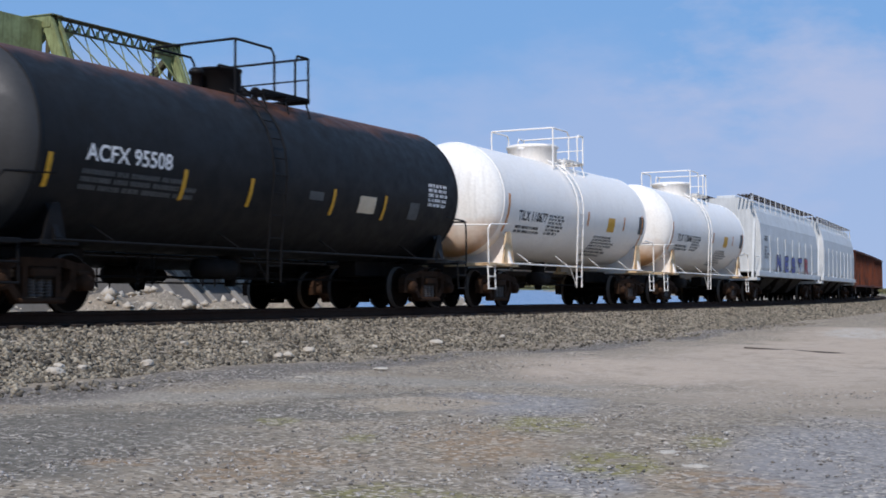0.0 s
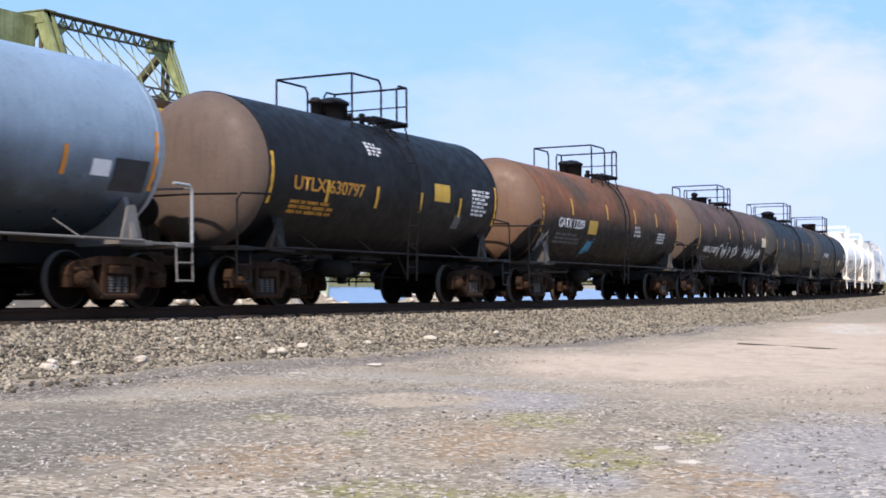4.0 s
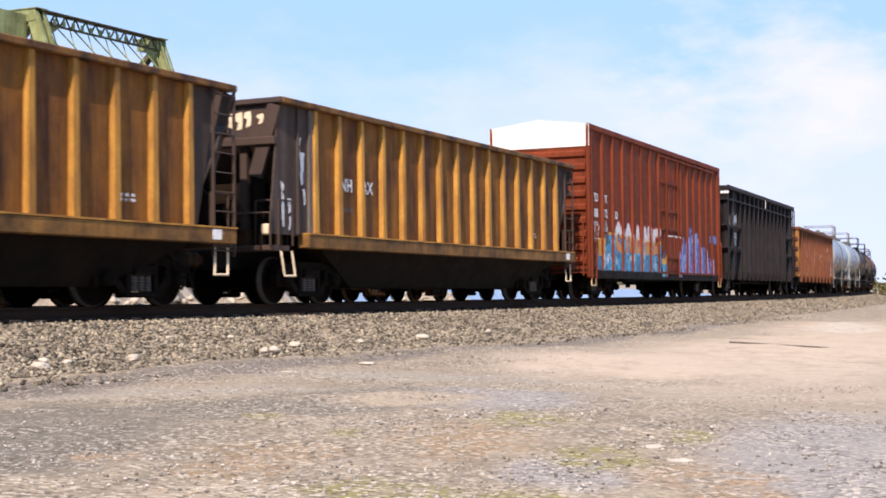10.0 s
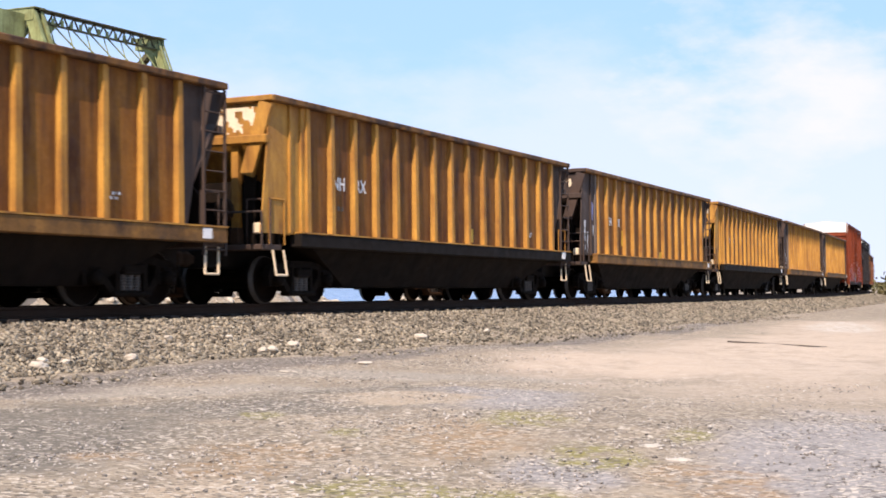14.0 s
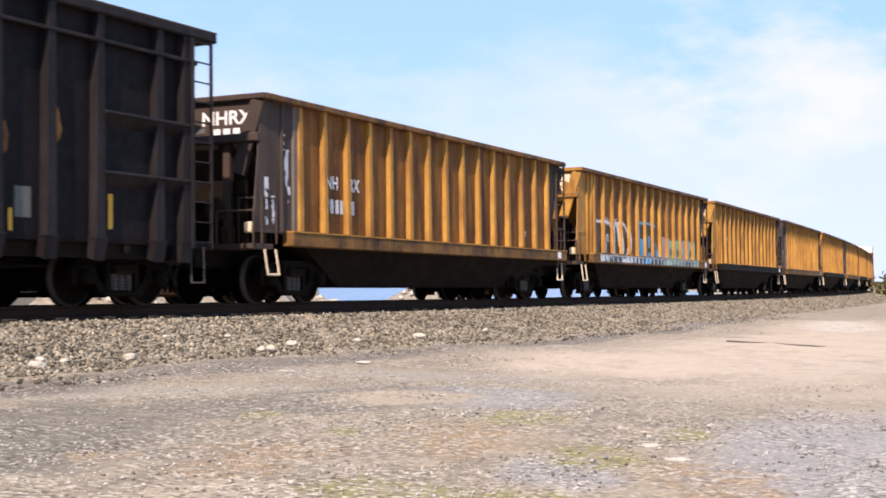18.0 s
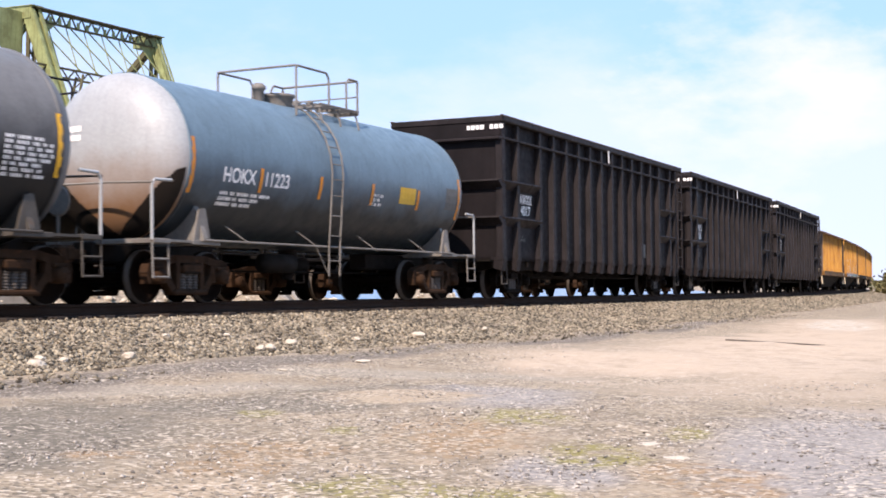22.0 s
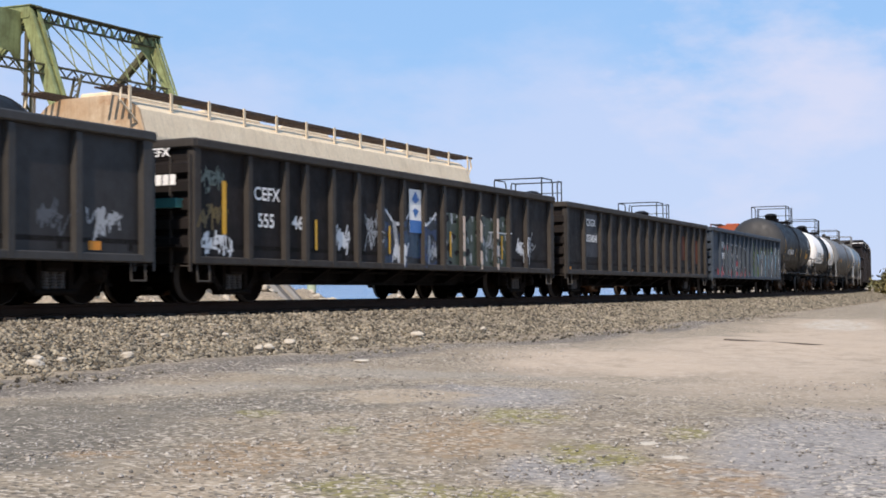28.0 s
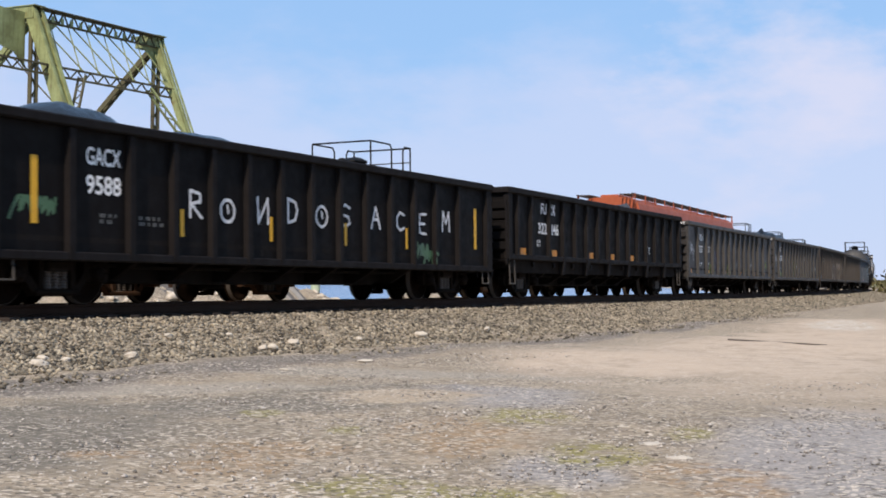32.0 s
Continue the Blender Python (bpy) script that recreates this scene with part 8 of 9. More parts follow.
def ground_material():
    m = bpy.data.materials.new("yard gravel and dirt")
    m.use_nodes = True
    n, l = m.node_tree.nodes, m.node_tree.links
    bs = n["Principled BSDF"]
    bs.inputs["Roughness"].default_value = 0.95
    bs.inputs["Specular IOR Level"].default_value = 0.15
    tc = n.new("ShaderNodeTexCoord")
    v = tc.outputs["Object"]

    def no(sc, det=6.0, rg=0.6, vec=v, kind="ShaderNodeTexNoise"):
        t = n.new(kind)
        t.inputs["Scale"].default_value = sc
        if kind == "ShaderNodeTexNoise":
            t.inputs["Detail"].default_value, t.inputs["Roughness"].default_value = det, rg
        l.new(vec, t.inputs["Vector"])
        return t

    def rg(val, a, b, lo=0.0, hi=1.0):
        r = n.new("ShaderNodeMapRange")
        r.interpolation_type = "SMOOTHSTEP"
        for k, x in (("From Min", a), ("From Max", b), ("To Min", lo), ("To Max", hi)):
            r.inputs[k].default_value = x
        l.new(val, r.inputs["Value"])
        return r.outputs["Result"]

    def mx(f, a, b):
        x = n.new("ShaderNodeMix")
        x.data_type = "RGBA"
        l.new(f, x.inputs["Factor"])
        for q, k in ((a, "A"), (b, "B")):
            if isinstance(q, tuple):
                x.inputs[k].default_value = (*q, 1)
            else:
                l.new(q, x.inputs[k])
        return x.outputs["Result"]

    def mul(a, b):
        x = n.new("ShaderNodeMath")
        x.operation = "MULTIPLY"
        l.new(a, x.inputs[0])
        l.new(b, x.inputs[1])
        return x.outputs[0]

    rag = {q: no(q, 8.0, 0.68).outputs["Fac"] for q in (0.8, 2.4)}

    def blob(x, y, rx, ry, turn=0.0, soft=0.5):
        """A soft-edged patch on the ground with a ragged rim."""
        mp = n.new("ShaderNodeMapping")
        mp.vector_type = "TEXTURE"
        mp.inputs["Location"].default_value = (x, y, -0.66)
        mp.inputs["Rotation"].default_value = (0, 0, radians(turn))
        mp.inputs["Scale"].default_value = (rx, ry, 50)
        l.new(v, mp.inputs["Vector"])
        ln = n.new("ShaderNodeVectorMath")
        ln.operation = "LENGTH"
        l.new(mp.outputs["Vector"], ln.inputs[0])
        a = n.new("ShaderNodeMath")
        a.operation = "MULTIPLY_ADD"
        l.new(rag[0.8 if max(rx, ry) > 1.2 else 2.4], a.inputs[0])
        a.inputs[1].default_value = 1.9
        l.new(ln.outputs["Value"], a.inputs[2])
        return rg(a.outputs[0], 2.05 - soft, 2.05 + soft * 0.5, 1.0, 0.0)

    big, mid, fine = no(0.22).outputs["Fac"], no(1.6, 8, 0.7).outputs["Fac"], no(34, 3, 0.7).outputs["Fac"]
    patchy = no(4.5, 7, 0.65).outputs["Fac"]
    vor = no(31, kind="ShaderNodeTexVoronoi")
    sep = n.new("ShaderNodeSeparateColor")
    l.new(vor.outputs["Color"], sep.inputs["Color"])
    # packed grey-brown dirt
    col = mx(rg(big, 0.35, 0.65), (0.292, 0.236, 0.166), (0.226, 0.184, 0.132))
    col = mx(rg(mid, 0.42, 0.64), col, (0.322, 0.260, 0.184))
    col = mx(rg(patchy, 0.5, 0.68, 0, 0.6), col, (0.178, 0.145, 0.113))
    # darker gravel near the toe and in patches out from it
    for q in ((7.9, -8.26, 2.6, 1.1, 44), (10.1, -8.4, 1.1, 1.6, 36), (6.0, -7.4, 2.4, 1.6, 44), (6.1, -9.2, 1.6, 0.9, 44), (12.2, -8.9, 1.0, 1.6, 32)):
        col = mx(mul(blob(*q), rg(mid, 0.3, 0.5, 0.35, 0.95)), col, (0.15, 0.132, 0.104))
    # pale grey stone chips
    for q in ((7.72, -12.58, 0.6, 0.4, 24), (9.72, -13.91, 2.8, 0.9, 12), (12.16, -9.99, 1.8, 0.8, 26), (5.2, -12.6, 0.8, 0.8, 30)):
        col = mx(blob(*q), col, (0.274, 0.250, 0.228))
    loose = rg(no(0.7, 5, 0.6).outputs["Fac"], 0.35, 0.62, 0.3, 1.0)
    # wheel tracks, then the tan dirt where cars turn
    for q in ((10.98, -6.45, 0.6, 2.2, 44), (14.72, -7.6, 0.8, 2.4, 32)):
        col = mx(blob(*q), col, (0.293, 0.254, 0.200))
    for q in ((24.0, -10.2, 9.5, 3.0, 12), (18.7, -8.72, 2.6, 1.9, 21), (36.0, -8.2, 12.0, 2.2, 10)):
        tan = blob(*q)
        loose = mul(loose, rg(tan, 0.0, 1.0, 1.0, 0.25))
        col = mx(mul(tan, rg(mid, 0.34, 0.56, 0.35, 1.0)), col, (0.455, 0.36, 0.268))
    col = mx(mul(blob(22, -9.0, 8, 3.0, 14), rg(patchy, 0.5, 0.62, 0, 0.8)), col, (0.482, 0.392, 0.304))
    col = mx(mul(blob(40.0, -7.3, 4.0, 0.9, 10.0), rg(patchy, 0.4, 0.6, 0.1, 0.8)), col, (0.50, 0.455, 0.385))
    for q in ((5.8, -11.36, 0.55, 0.5, 38), (11.47, -9.32, 1.0, 0.8, 30)):
        col = mx(blob(*q), col, (0.364, 0.288, 0.202))
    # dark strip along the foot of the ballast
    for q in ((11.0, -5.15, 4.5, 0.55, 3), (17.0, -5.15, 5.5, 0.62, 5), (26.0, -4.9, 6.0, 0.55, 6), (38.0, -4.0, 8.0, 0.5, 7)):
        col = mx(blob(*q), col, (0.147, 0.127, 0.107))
    # rust-coloured soil, moss and dead weeds
    for q in ((6.49, -9.95, 0.32, 0.26, 43), (6.62, -10.82, 0.34, 0.36, 38), (8.74, -11.3, 1.1, 0.5, 28), (8.06, -13.36, 0.38, 0.42, 18), (7.57, -13.7, 0.34, 0.36, 16), (7.4, -10.6, 0.5, 0.5, 34)):
        col = mx(mul(blob(*q), rg(patchy, 0.36, 0.6, 0, 0.9)), col, (0.3, 0.2, 0.112))
    for q in ((9.44, -9.07, 0.36, 0.18, 36), (8.6, -10.48, 0.3, 0.16, 32), (6.47, -11.98, 0.42, 0.42, 31), (10.05, -11.28, 0.6, 0.4, 25), (9.8, -12.72, 0.4, 0.16, 18), (8.4, -12.54, 0.5, 0.3, 22), (6.76, -12.7, 0.3, 0.3, 26),
              (48.0, -9.3, 5.0, 1.6, 10)):
        col = mx(mul(blob(*q), rg(patchy, 0.36, 0.56)), col, (0.235, 0.205, 0.08))
    # clods, then single chips, bright and dark
    col = mx(mul(loose, rg(no(13, 5, 0.7).outputs["Fac"], 0.5, 0.68, 0, 0.55)), col, (0.135, 0.115, 0.088))
    col = mx(mul(loose, rg(sep.outputs["Red"], 0.62, 0.94, 0, 0.85)), col, (0.58, 0.5, 0.4))
    col = mx(mul(loose, rg(sep.outputs["Green"], 0.64, 0.94, 0, 0.8)), col, (0.07, 0.06, 0.047))
    col = mx(rg(fine, 0.55, 0.75, 0, 0.45), col, (0.139, 0.114, 0.089))
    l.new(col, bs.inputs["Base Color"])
    b = n.new("ShaderNodeBump")
    b.inputs["Strength"].default_value, b.inputs["Distance"].default_value = 0.55, 0.02
    hh = n.new("ShaderNodeMath")
    hh.operation = "ADD"
    half = n.new("ShaderNodeMath")
    half.operation = "MULTIPLY"
    half.inputs[1].default_value = 0.5
    l.new(vor.outputs["Distance"], half.inputs[0])
    l.new(half.outputs[0], hh.inputs[0])
    l.new(fine, hh.inputs[1])
    l.new(hh.outputs[0], b.inputs["Height"])
    l.new(b.outputs["Normal"], bs.inputs["Normal"])
    return m


def build_ground():
    ss = np.concatenate((np.arange(-600, -20, 20.0), np.arange(-20, 70, 0.45), np.arange(70, 160, 2.5), np.arange(160, 880, 20.0)))
    ns = np.concatenate(([-2500, -1200, -500, -200, -90, -45, -28, -20], np.arange(-17, -4.3, 0.3), np.arange(-4.25, -1.4, 0.15), np.arange(-1.2, 8, 0.6), np.arange(8, 36, 1.2), [42, 60]))
    S, N = np.meshgrid(ss, ns, indexing="ij")
    th, X, Y = line(S, N)
    Z = bank(N)
    rng = np.random.default_rng(4)
    near = (S > -20) & (S < 160) & (N > -17) & (N < 30)
    wave = 0.03 * np.sin(S * 0.31 + N * 0.7) + 0.025 * np.sin(S * 0.83 - N * 0.45) + 0.02 * np.sin(S * 0.12 + 1.1)
    flat = (N < -4.6) | (N > 9)
    Z = Z + np.where(near & flat, wave, 0) + np.where(near & (N < -1.6), rng.normal(0, 0.009, Z.shape), 0)
    # rubble mounds on the lake side
    for s0, n0, h, w in MOUNDS:
        Z = Z + h * np.exp(-((S - s0) ** 2 + (N - n0) ** 2) / w ** 2 * 1.3)
    Z = Z - np.clip((N - 6) / 10, 0, 1) * 0.0
    a, b = S.shape
    idx = np.arange(a * b).reshape(a, b)
    quads = np.stack([idx[:-1, :-1], idx[1:, :-1], idx[1:, 1:], idx[:-1, 1:]], -1).reshape(-1, 4)
    me = bpy.data.meshes.new("ground")
    me.from_pydata(np.stack([X, Y, Z], -1).reshape(-1, 3).tolist(), [], quads.tolist())
    me.materials.append(ground_material())
    me.polygons.foreach_set("use_smooth", [True] * len(me.polygons))
    ob = new("ground", me)
    tagged(ob, "gravel yard with tan dirt, moss and wheel ruts", "ground", kind="structure")


ICO = None


def stones(name, pts, sizes, mat, seed, label, category, squash=0.65, kind="stuff"):
    """Many broken stones as one mesh, each an uneven eight-sided lump."""
    rng = np.random.default_rng(seed)
    base = np.array([(1, 0, 0), (-1, 0, 0), (0, 1, 0), (0, -1, 0), (0, 0, 1), (0, 0, -1)], float)
    tri = np.array([(0, 2, 4), (2, 1, 4), (1, 3, 4), (3, 0, 4), (2, 0, 5), (1, 2, 5), (3, 1, 5), (0, 3, 5)])
    k = len(pts)
    V = base[None] * rng.uniform(0.6, 1.35, (k, 6, 1)) + rng.normal(0, 0.16, (k, 6, 3))
    V[:, :, 2] *= squash
    a, t = rng.uniform(0, 6.283, k), rng.uniform(-0.6, 0.6, k)
    ct, st = np.cos(t)[:, None], np.sin(t)[:, None]
    y, z = V[:, :, 1] * ct - V[:, :, 2] * st, V[:, :, 1] * st + V[:, :, 2] * ct
    ca, sa = np.cos(a)[:, None], np.sin(a)[:, None]
    x, y = V[:, :, 0] * ca - y * sa, V[:, :, 0] * sa + y * ca
    W = np.stack([x, y, z], -1) * np.asarray(sizes)[:, None, None] * 0.5 + np.asarray(pts)[:, None, :]
    me = bpy.data.meshes.new(name)
    nv, nf = k * 6, k * 8
    me.vertices.add(nv)
    me.vertices.foreach_set("co", W.astype(np.float32).ravel())
    F = (tri[None] + (np.arange(k) * 6)[:, None, None]).reshape(-1)
    me.loops.add(nf * 3)
    me.loops.foreach_set("vertex_index", F.astype(np.int32))
    me.polygons.add(nf)
    me.polygons.foreach_set("loop_start", (np.arange(nf) * 3).astype(np.int32))
    me.polygons.foreach_set("loop_total", np.full(nf, 3, np.int32))
    me.materials.append(mat)
    me.update(calc_edges=True)
    me.validate()
    ob = new(name, me)
    return tagged(ob, label, category, kind=kind)


def boulder(name, x, y, z, size, mat, seed, label, squash=0.7):
    rng = random.Random(seed)
    bm = bmesh.new()
    bmesh.ops.create_icosphere(bm, subdivisions=3, radius=size / 2)
    off = Vector((seed * 3.1, seed * 1.7, 0))
    for v in bm.verts:
        k = 1 + 0.45 * noise.noise(v.co * (1.6 / size) + off) + 0.15 * noise.noise(v.co * (5 / size) + off)
        v.co = v.co * k
        v.co.z *= squash
    me = bpy.data.meshes.new(name)
    bm.to_mesh(me)
    bm.free()
    me.materials.append(mat)
    ob = new(name, me)
    ob.matrix_world = pose(x, y, z + size * squash * 0.28, 0, 0, rng.uniform(0, 360))
    return tagged(ob, label, "rock")


def build_track():
    rng = np.random.default_rng(7)
    prof = [(-0.07, -0.175), (-0.07, -0.16), (-0.012, -0.135), (-0.01, -0.045), (-0.036, -0.035), (-0.036, -0.006), (-0.028, 0.0), (0.028, 0.0), (0.036, -0.006),
            (0.036, -0.035), (0.01, -0.045), (0.012, -0.135), (0.07, -0.16), (0.07, -0.175)]
    ss = np.concatenate((np.arange(-600, -10, 10.0), np.arange(-10, 160, 1.5), np.arange(160, 880, 10.0)))
    for n0, words in ((0.0, "near"), (FAR_N, "far")):
        tr = thing("railway_track", "railway track on ballast with rusty rails", "railway track", kind="structure")
        for sy in (-1, 1):
            sh = Shape()
            vs = []
            for s in ss:
                m = on_track(s, n0)
                vs += [tuple(m @ Vector((0, sy * 0.755 + y, z))) for y, z in prof]
            k = len(prof)
            fs, mi = [], []
            for i in range(len(ss) - 1):
                for j in range(k):
                    j2 = (j + 1) % k
                    fs.append((i * k + j, (i + 1) * k + j, (i + 1) * k + j2, i * k + j2))
                    mi.append(1 if 6 <= j <= 6 else 0)
            sh.add(vs, fs)
            sh.mi = mi
            part("rail", sh, [M["rail"], M["railhead"]], tr, "rusty rail with a shiny head")

        def tie():
            return Shape().box(-0.115, 0.115, -1.3, 1.3, -0.35, -0.176, 0.012)
        me = shared("crosstie", tie, M["tie"])
        rest = Shape()
        s = -90.0
        while s < 330:
            m = on_track(s, n0) @ pose(0, rng.uniform(-0.05, 0.05), rng.uniform(-0.012, 0.004), 0, 0, rng.uniform(-1.2, 1.2))
            if (4 < s < 110 and n0 == 0.0) or (12 < s < 50 and n0):
                o = part("crosstie", me, None, tr)
                o.matrix_local = m
            else:
                rest.add([tuple(m @ Vector(v)) for v in tie().v], tie().f)
            s += 0.54
        o = part("far_crossties", rest, M["tie"], tr)
        o["kind"] = "stuff"
    # ballast
    P, Z = [], []

    def scatter(count, s0, s1, n0, n1, lo, hi, seed, sink=0.3):
        r = np.random.default_rng(seed)
        s = s0 + (s1 - s0) * r.random(count) ** 1.6
        n = r.uniform(n0, n1, count)
        size = lo + (hi - lo) * r.random(count) ** 2.2
        th, x, y = line(s, n)
        z = bank(n) + size * (0.5 - sink) * 0.6
        return np.stack([x, y, z], -1), size
    p, q = scatter(46000, 8.5, 62, -4.35, -1.6, 0.035, 0.108, 1)
    stones("ballast_stones", p, q, M["stone"], 2, "grey broken ballast stones on the track bed's slope", "ballast")
    p, q = scatter(9000, 60, 150, -4.3, -1.6, 0.07, 0.15, 11)
    stones("ballast_stones", p, q, M["stone"], 12, "grey broken ballast stones on the track bed's slope", "ballast")
    p, q = scatter(9000, 8, 75, -1.6, 6.0, 0.05, 0.1, 13)
    stones("ballast_stones", p, q, M["stone"], 14, "grey ballast stones between the rails", "ballast")
    p, q = scatter(2600, 9, 60, -5.6, -3.9, 0.03, 0.1, 15)
    stones("loose_stones", p, q, M["stone"], 16, "loose stones along the foot of the ballast", "stones")
    # gravel of the yard, thickest close by
    r = np.random.default_rng(21)
    k = 30000
    d = 6.0 + 17 * r.random(k) ** 1.5
    a = radians(PAN) + np.radians(r.uniform(-21, 21, k))
    x, y = EYE[0] + d * np.cos(a), EYE[1] + d * np.sin(a)
    keep = y < -5.0
    x, y = x[keep], y[keep]
    drift = np.sin(x * 2.1 + 1.3 * np.sin(y * 1.7)) + np.sin(y * 2.9 + x * 0.8) + r.normal(0, 0.8, len(x))
    x, y = x[drift > -0.2], y[drift > -0.2]
    size = 0.01 + 0.034 * r.random(len(x)) ** 4
    # the tan dirt is swept almost bare
    bare = ((x - 27) / 12) ** 2 + ((y + 10.2) / 3.2) ** 2 < 1
    x, y, size = x[~bare], y[~bare], size[~bare]
    z = bank(y) + 0.03 * np.sin(x * 0.31 + y * 0.7) + 0.025 * np.sin(x * 0.83 - y * 0.45) + 0.02 * np.sin(x * 0.12 + 1.1) + size * 0.1
    stones("road_gravel", np.stack([x, y, z], -1), size, M["gravel"], 22, "fine grey gravel strewn over the yard", "gravel", squash=0.5)


def foliage(name, at, label, mat, count, spread, height, seed, leaf=0.5, trunk=True, category="tree"):
    """A tree or a thicket: trunk, limbs and many small leaf blades in uneven clumps."""
    rng = np.random.default_rng(seed)
    tr = thing(name, label, category)
    tr.location = at
    if trunk:
        sh = Shape()
        sh.rod((0, 0, -0.3), (0.1, 0, height * 0.5), height * 0.03, 7, height * 0.018)
        for k in range(6):
            a = k * 1.1 + rng.uniform(0, 0.5)
            sh.rod((0.05, 0, height * (0.3 + 0.05 * k)), (math.cos(a) * spread * 0.6, math.sin(a) * spread * 0.6, height * (0.62 + 0.05 * k)), height * 0.013, 5, height * 0.004)
        part("trunk", sh, M["bark"], tr)
    cl = rng.normal(0, 1, (26, 3)) * (spread * 0.42, spread * 0.42, height * 0.17) + (0, 0, height * (0.66 if trunk else 0.4))
    c = cl[rng.integers(0, 26, count)] + rng.normal(0, 1, (count, 3)) * spread * 0.14
    c[:, 2] = np.maximum(c[:, 2], 0.05)
    d1, d2 = rng.normal(0, 1, (count, 3)), rng.normal(0, 1, (count, 3))
    d1 /= np.linalg.norm(d1, axis=1)[:, None]
    d2 = np.cross(d1, d2)
    d2 /= np.linalg.norm(d2, axis=1)[:, None]
    q = leaf * rng.uniform(0.5, 1.2, (count, 1))
    V = np.stack([c - d1 * q, c + d2 * q * 0.5, c + d1 * q, c - d2 * q * 0.5], 1).reshape(-1, 3)
    me = bpy.data.meshes.new("crown")
    me.from_pydata(V.tolist(), [], (np.arange(count * 4).reshape(-1, 4)).tolist())
    me.materials.append(mat)
    part("crown", me, None, tr)
    return tr


def build_lake():
    m = bpy.data.materials.new("lake water")
    m.use_nodes = True
    n, l = m.node_tree.nodes, m.node_tree.links
    bs = n["Principled BSDF"]
    bs.inputs["Base Color"].default_value = (0.05, 0.13, 0.25, 1)
    bs.inputs["Roughness"].default_value = 0.18
    tc = n.new("ShaderNodeTexCoord")
    t = n.new("ShaderNodeTexNoise")
    t.inputs["Scale"].default_value, t.inputs["Detail"].default_value = 0.9, 4.0
    l.new(tc.outputs["Object"], t.inputs["Vector"])
    b = n.new("ShaderNodeBump")
    b.inputs["Strength"].default_value, b.inputs["Distance"].default_value = 0.6, 0.25
    l.new(t.outputs["Fac"], b.inputs["Height"])
    l.new(b.outputs["Normal"], bs.inputs["Normal"])
    me = bpy.data.meshes.new("water")
    v = [(-1500, 10, -2.0), (3500, 10, -2.0), (3500, 3500, -2.0), (-1500, 3500, -2.0)]
    me.from_pydata(v, [], [(0, 1, 2, 3)])
    me.materials.append(m)
    tagged(new("water", me), "blue rippled lake water", "water", kind="structure")
    # far shore, low and wooded
    rng = np.random.default_rng(31)
    ang = np.radians(np.linspace(4, 75, 160))
    dist = np.interp(np.degrees(ang), (4, 12, 20, 27, 31, 36, 50, 75), (900, 950, 1300, 1100, 520, 430, 500, 700)) * (1 + 0.05 * np.sin(ang * 37))
    rows = []
    for a, d in zip(ang, dist):
        for k, (dd, z) in enumerate(((0, -2.3), (25, -0.6), (90, 1.5), (900, 6.0))):
            rows.append((EYE[0] + (d + dd) * math.cos(a), EYE[1] + (d + dd) * math.sin(a), z + (rng.uniform(-0.3, 0.3) if k else 0)))
    fs = [(i * 4 + j, (i + 1) * 4 + j, (i + 1) * 4 + j + 1, i * 4 + j + 1) for i in range(159) for j in range(3)]
    me = bpy.data.meshes.new("far_shore")
    me.from_pydata(rows, [], fs)
    me.materials.append(surface("far shore grass", (0.17, 0.155, 0.06), (0.09, 0.1, 0.04), 0.95, scale=0.05, fine=0.4, bump=0))
    tagged(new("far_shore", me), "low far shore across the lake", "shore", kind="structure")
    k = 16000
    i = rng.integers(0, 160, k)
    a, d = ang[i] + rng.uniform(-0.004, 0.004, k), dist[i] + rng.uniform(30, 160, k)
    h = 2.5 + 5 * rng.random(k) * (0.6 + 0.4 * np.sin(a * 23))
    c = np.stack([EYE[0] + d * np.cos(a), EYE[1] + d * np.sin(a), rng.uniform(0, 1, k) * h], -1)
    d1, d2 = rng.normal(0, 1, (k, 3)), rng.normal(0, 1, (k, 3))
    d1 /= np.linalg.norm(d1, axis=1)[:, None]
    d2 = np.cross(d1, d2)
    V = np.stack([c - d1 * 1.1, c + d2 * 0.8, c + d1 * 1.1, c - d2 * 0.8], 1).reshape(-1, 3)
    me = bpy.data.meshes.new("far_woods")
    me.from_pydata(V.tolist(), [], (np.arange(k * 4).reshape(-1, 4)).tolist())
    me.materials.append(M["dry_leaf"])
    tagged(new("far_woods", me), "thin budding woods on the far shore", "woods", kind="stuff")


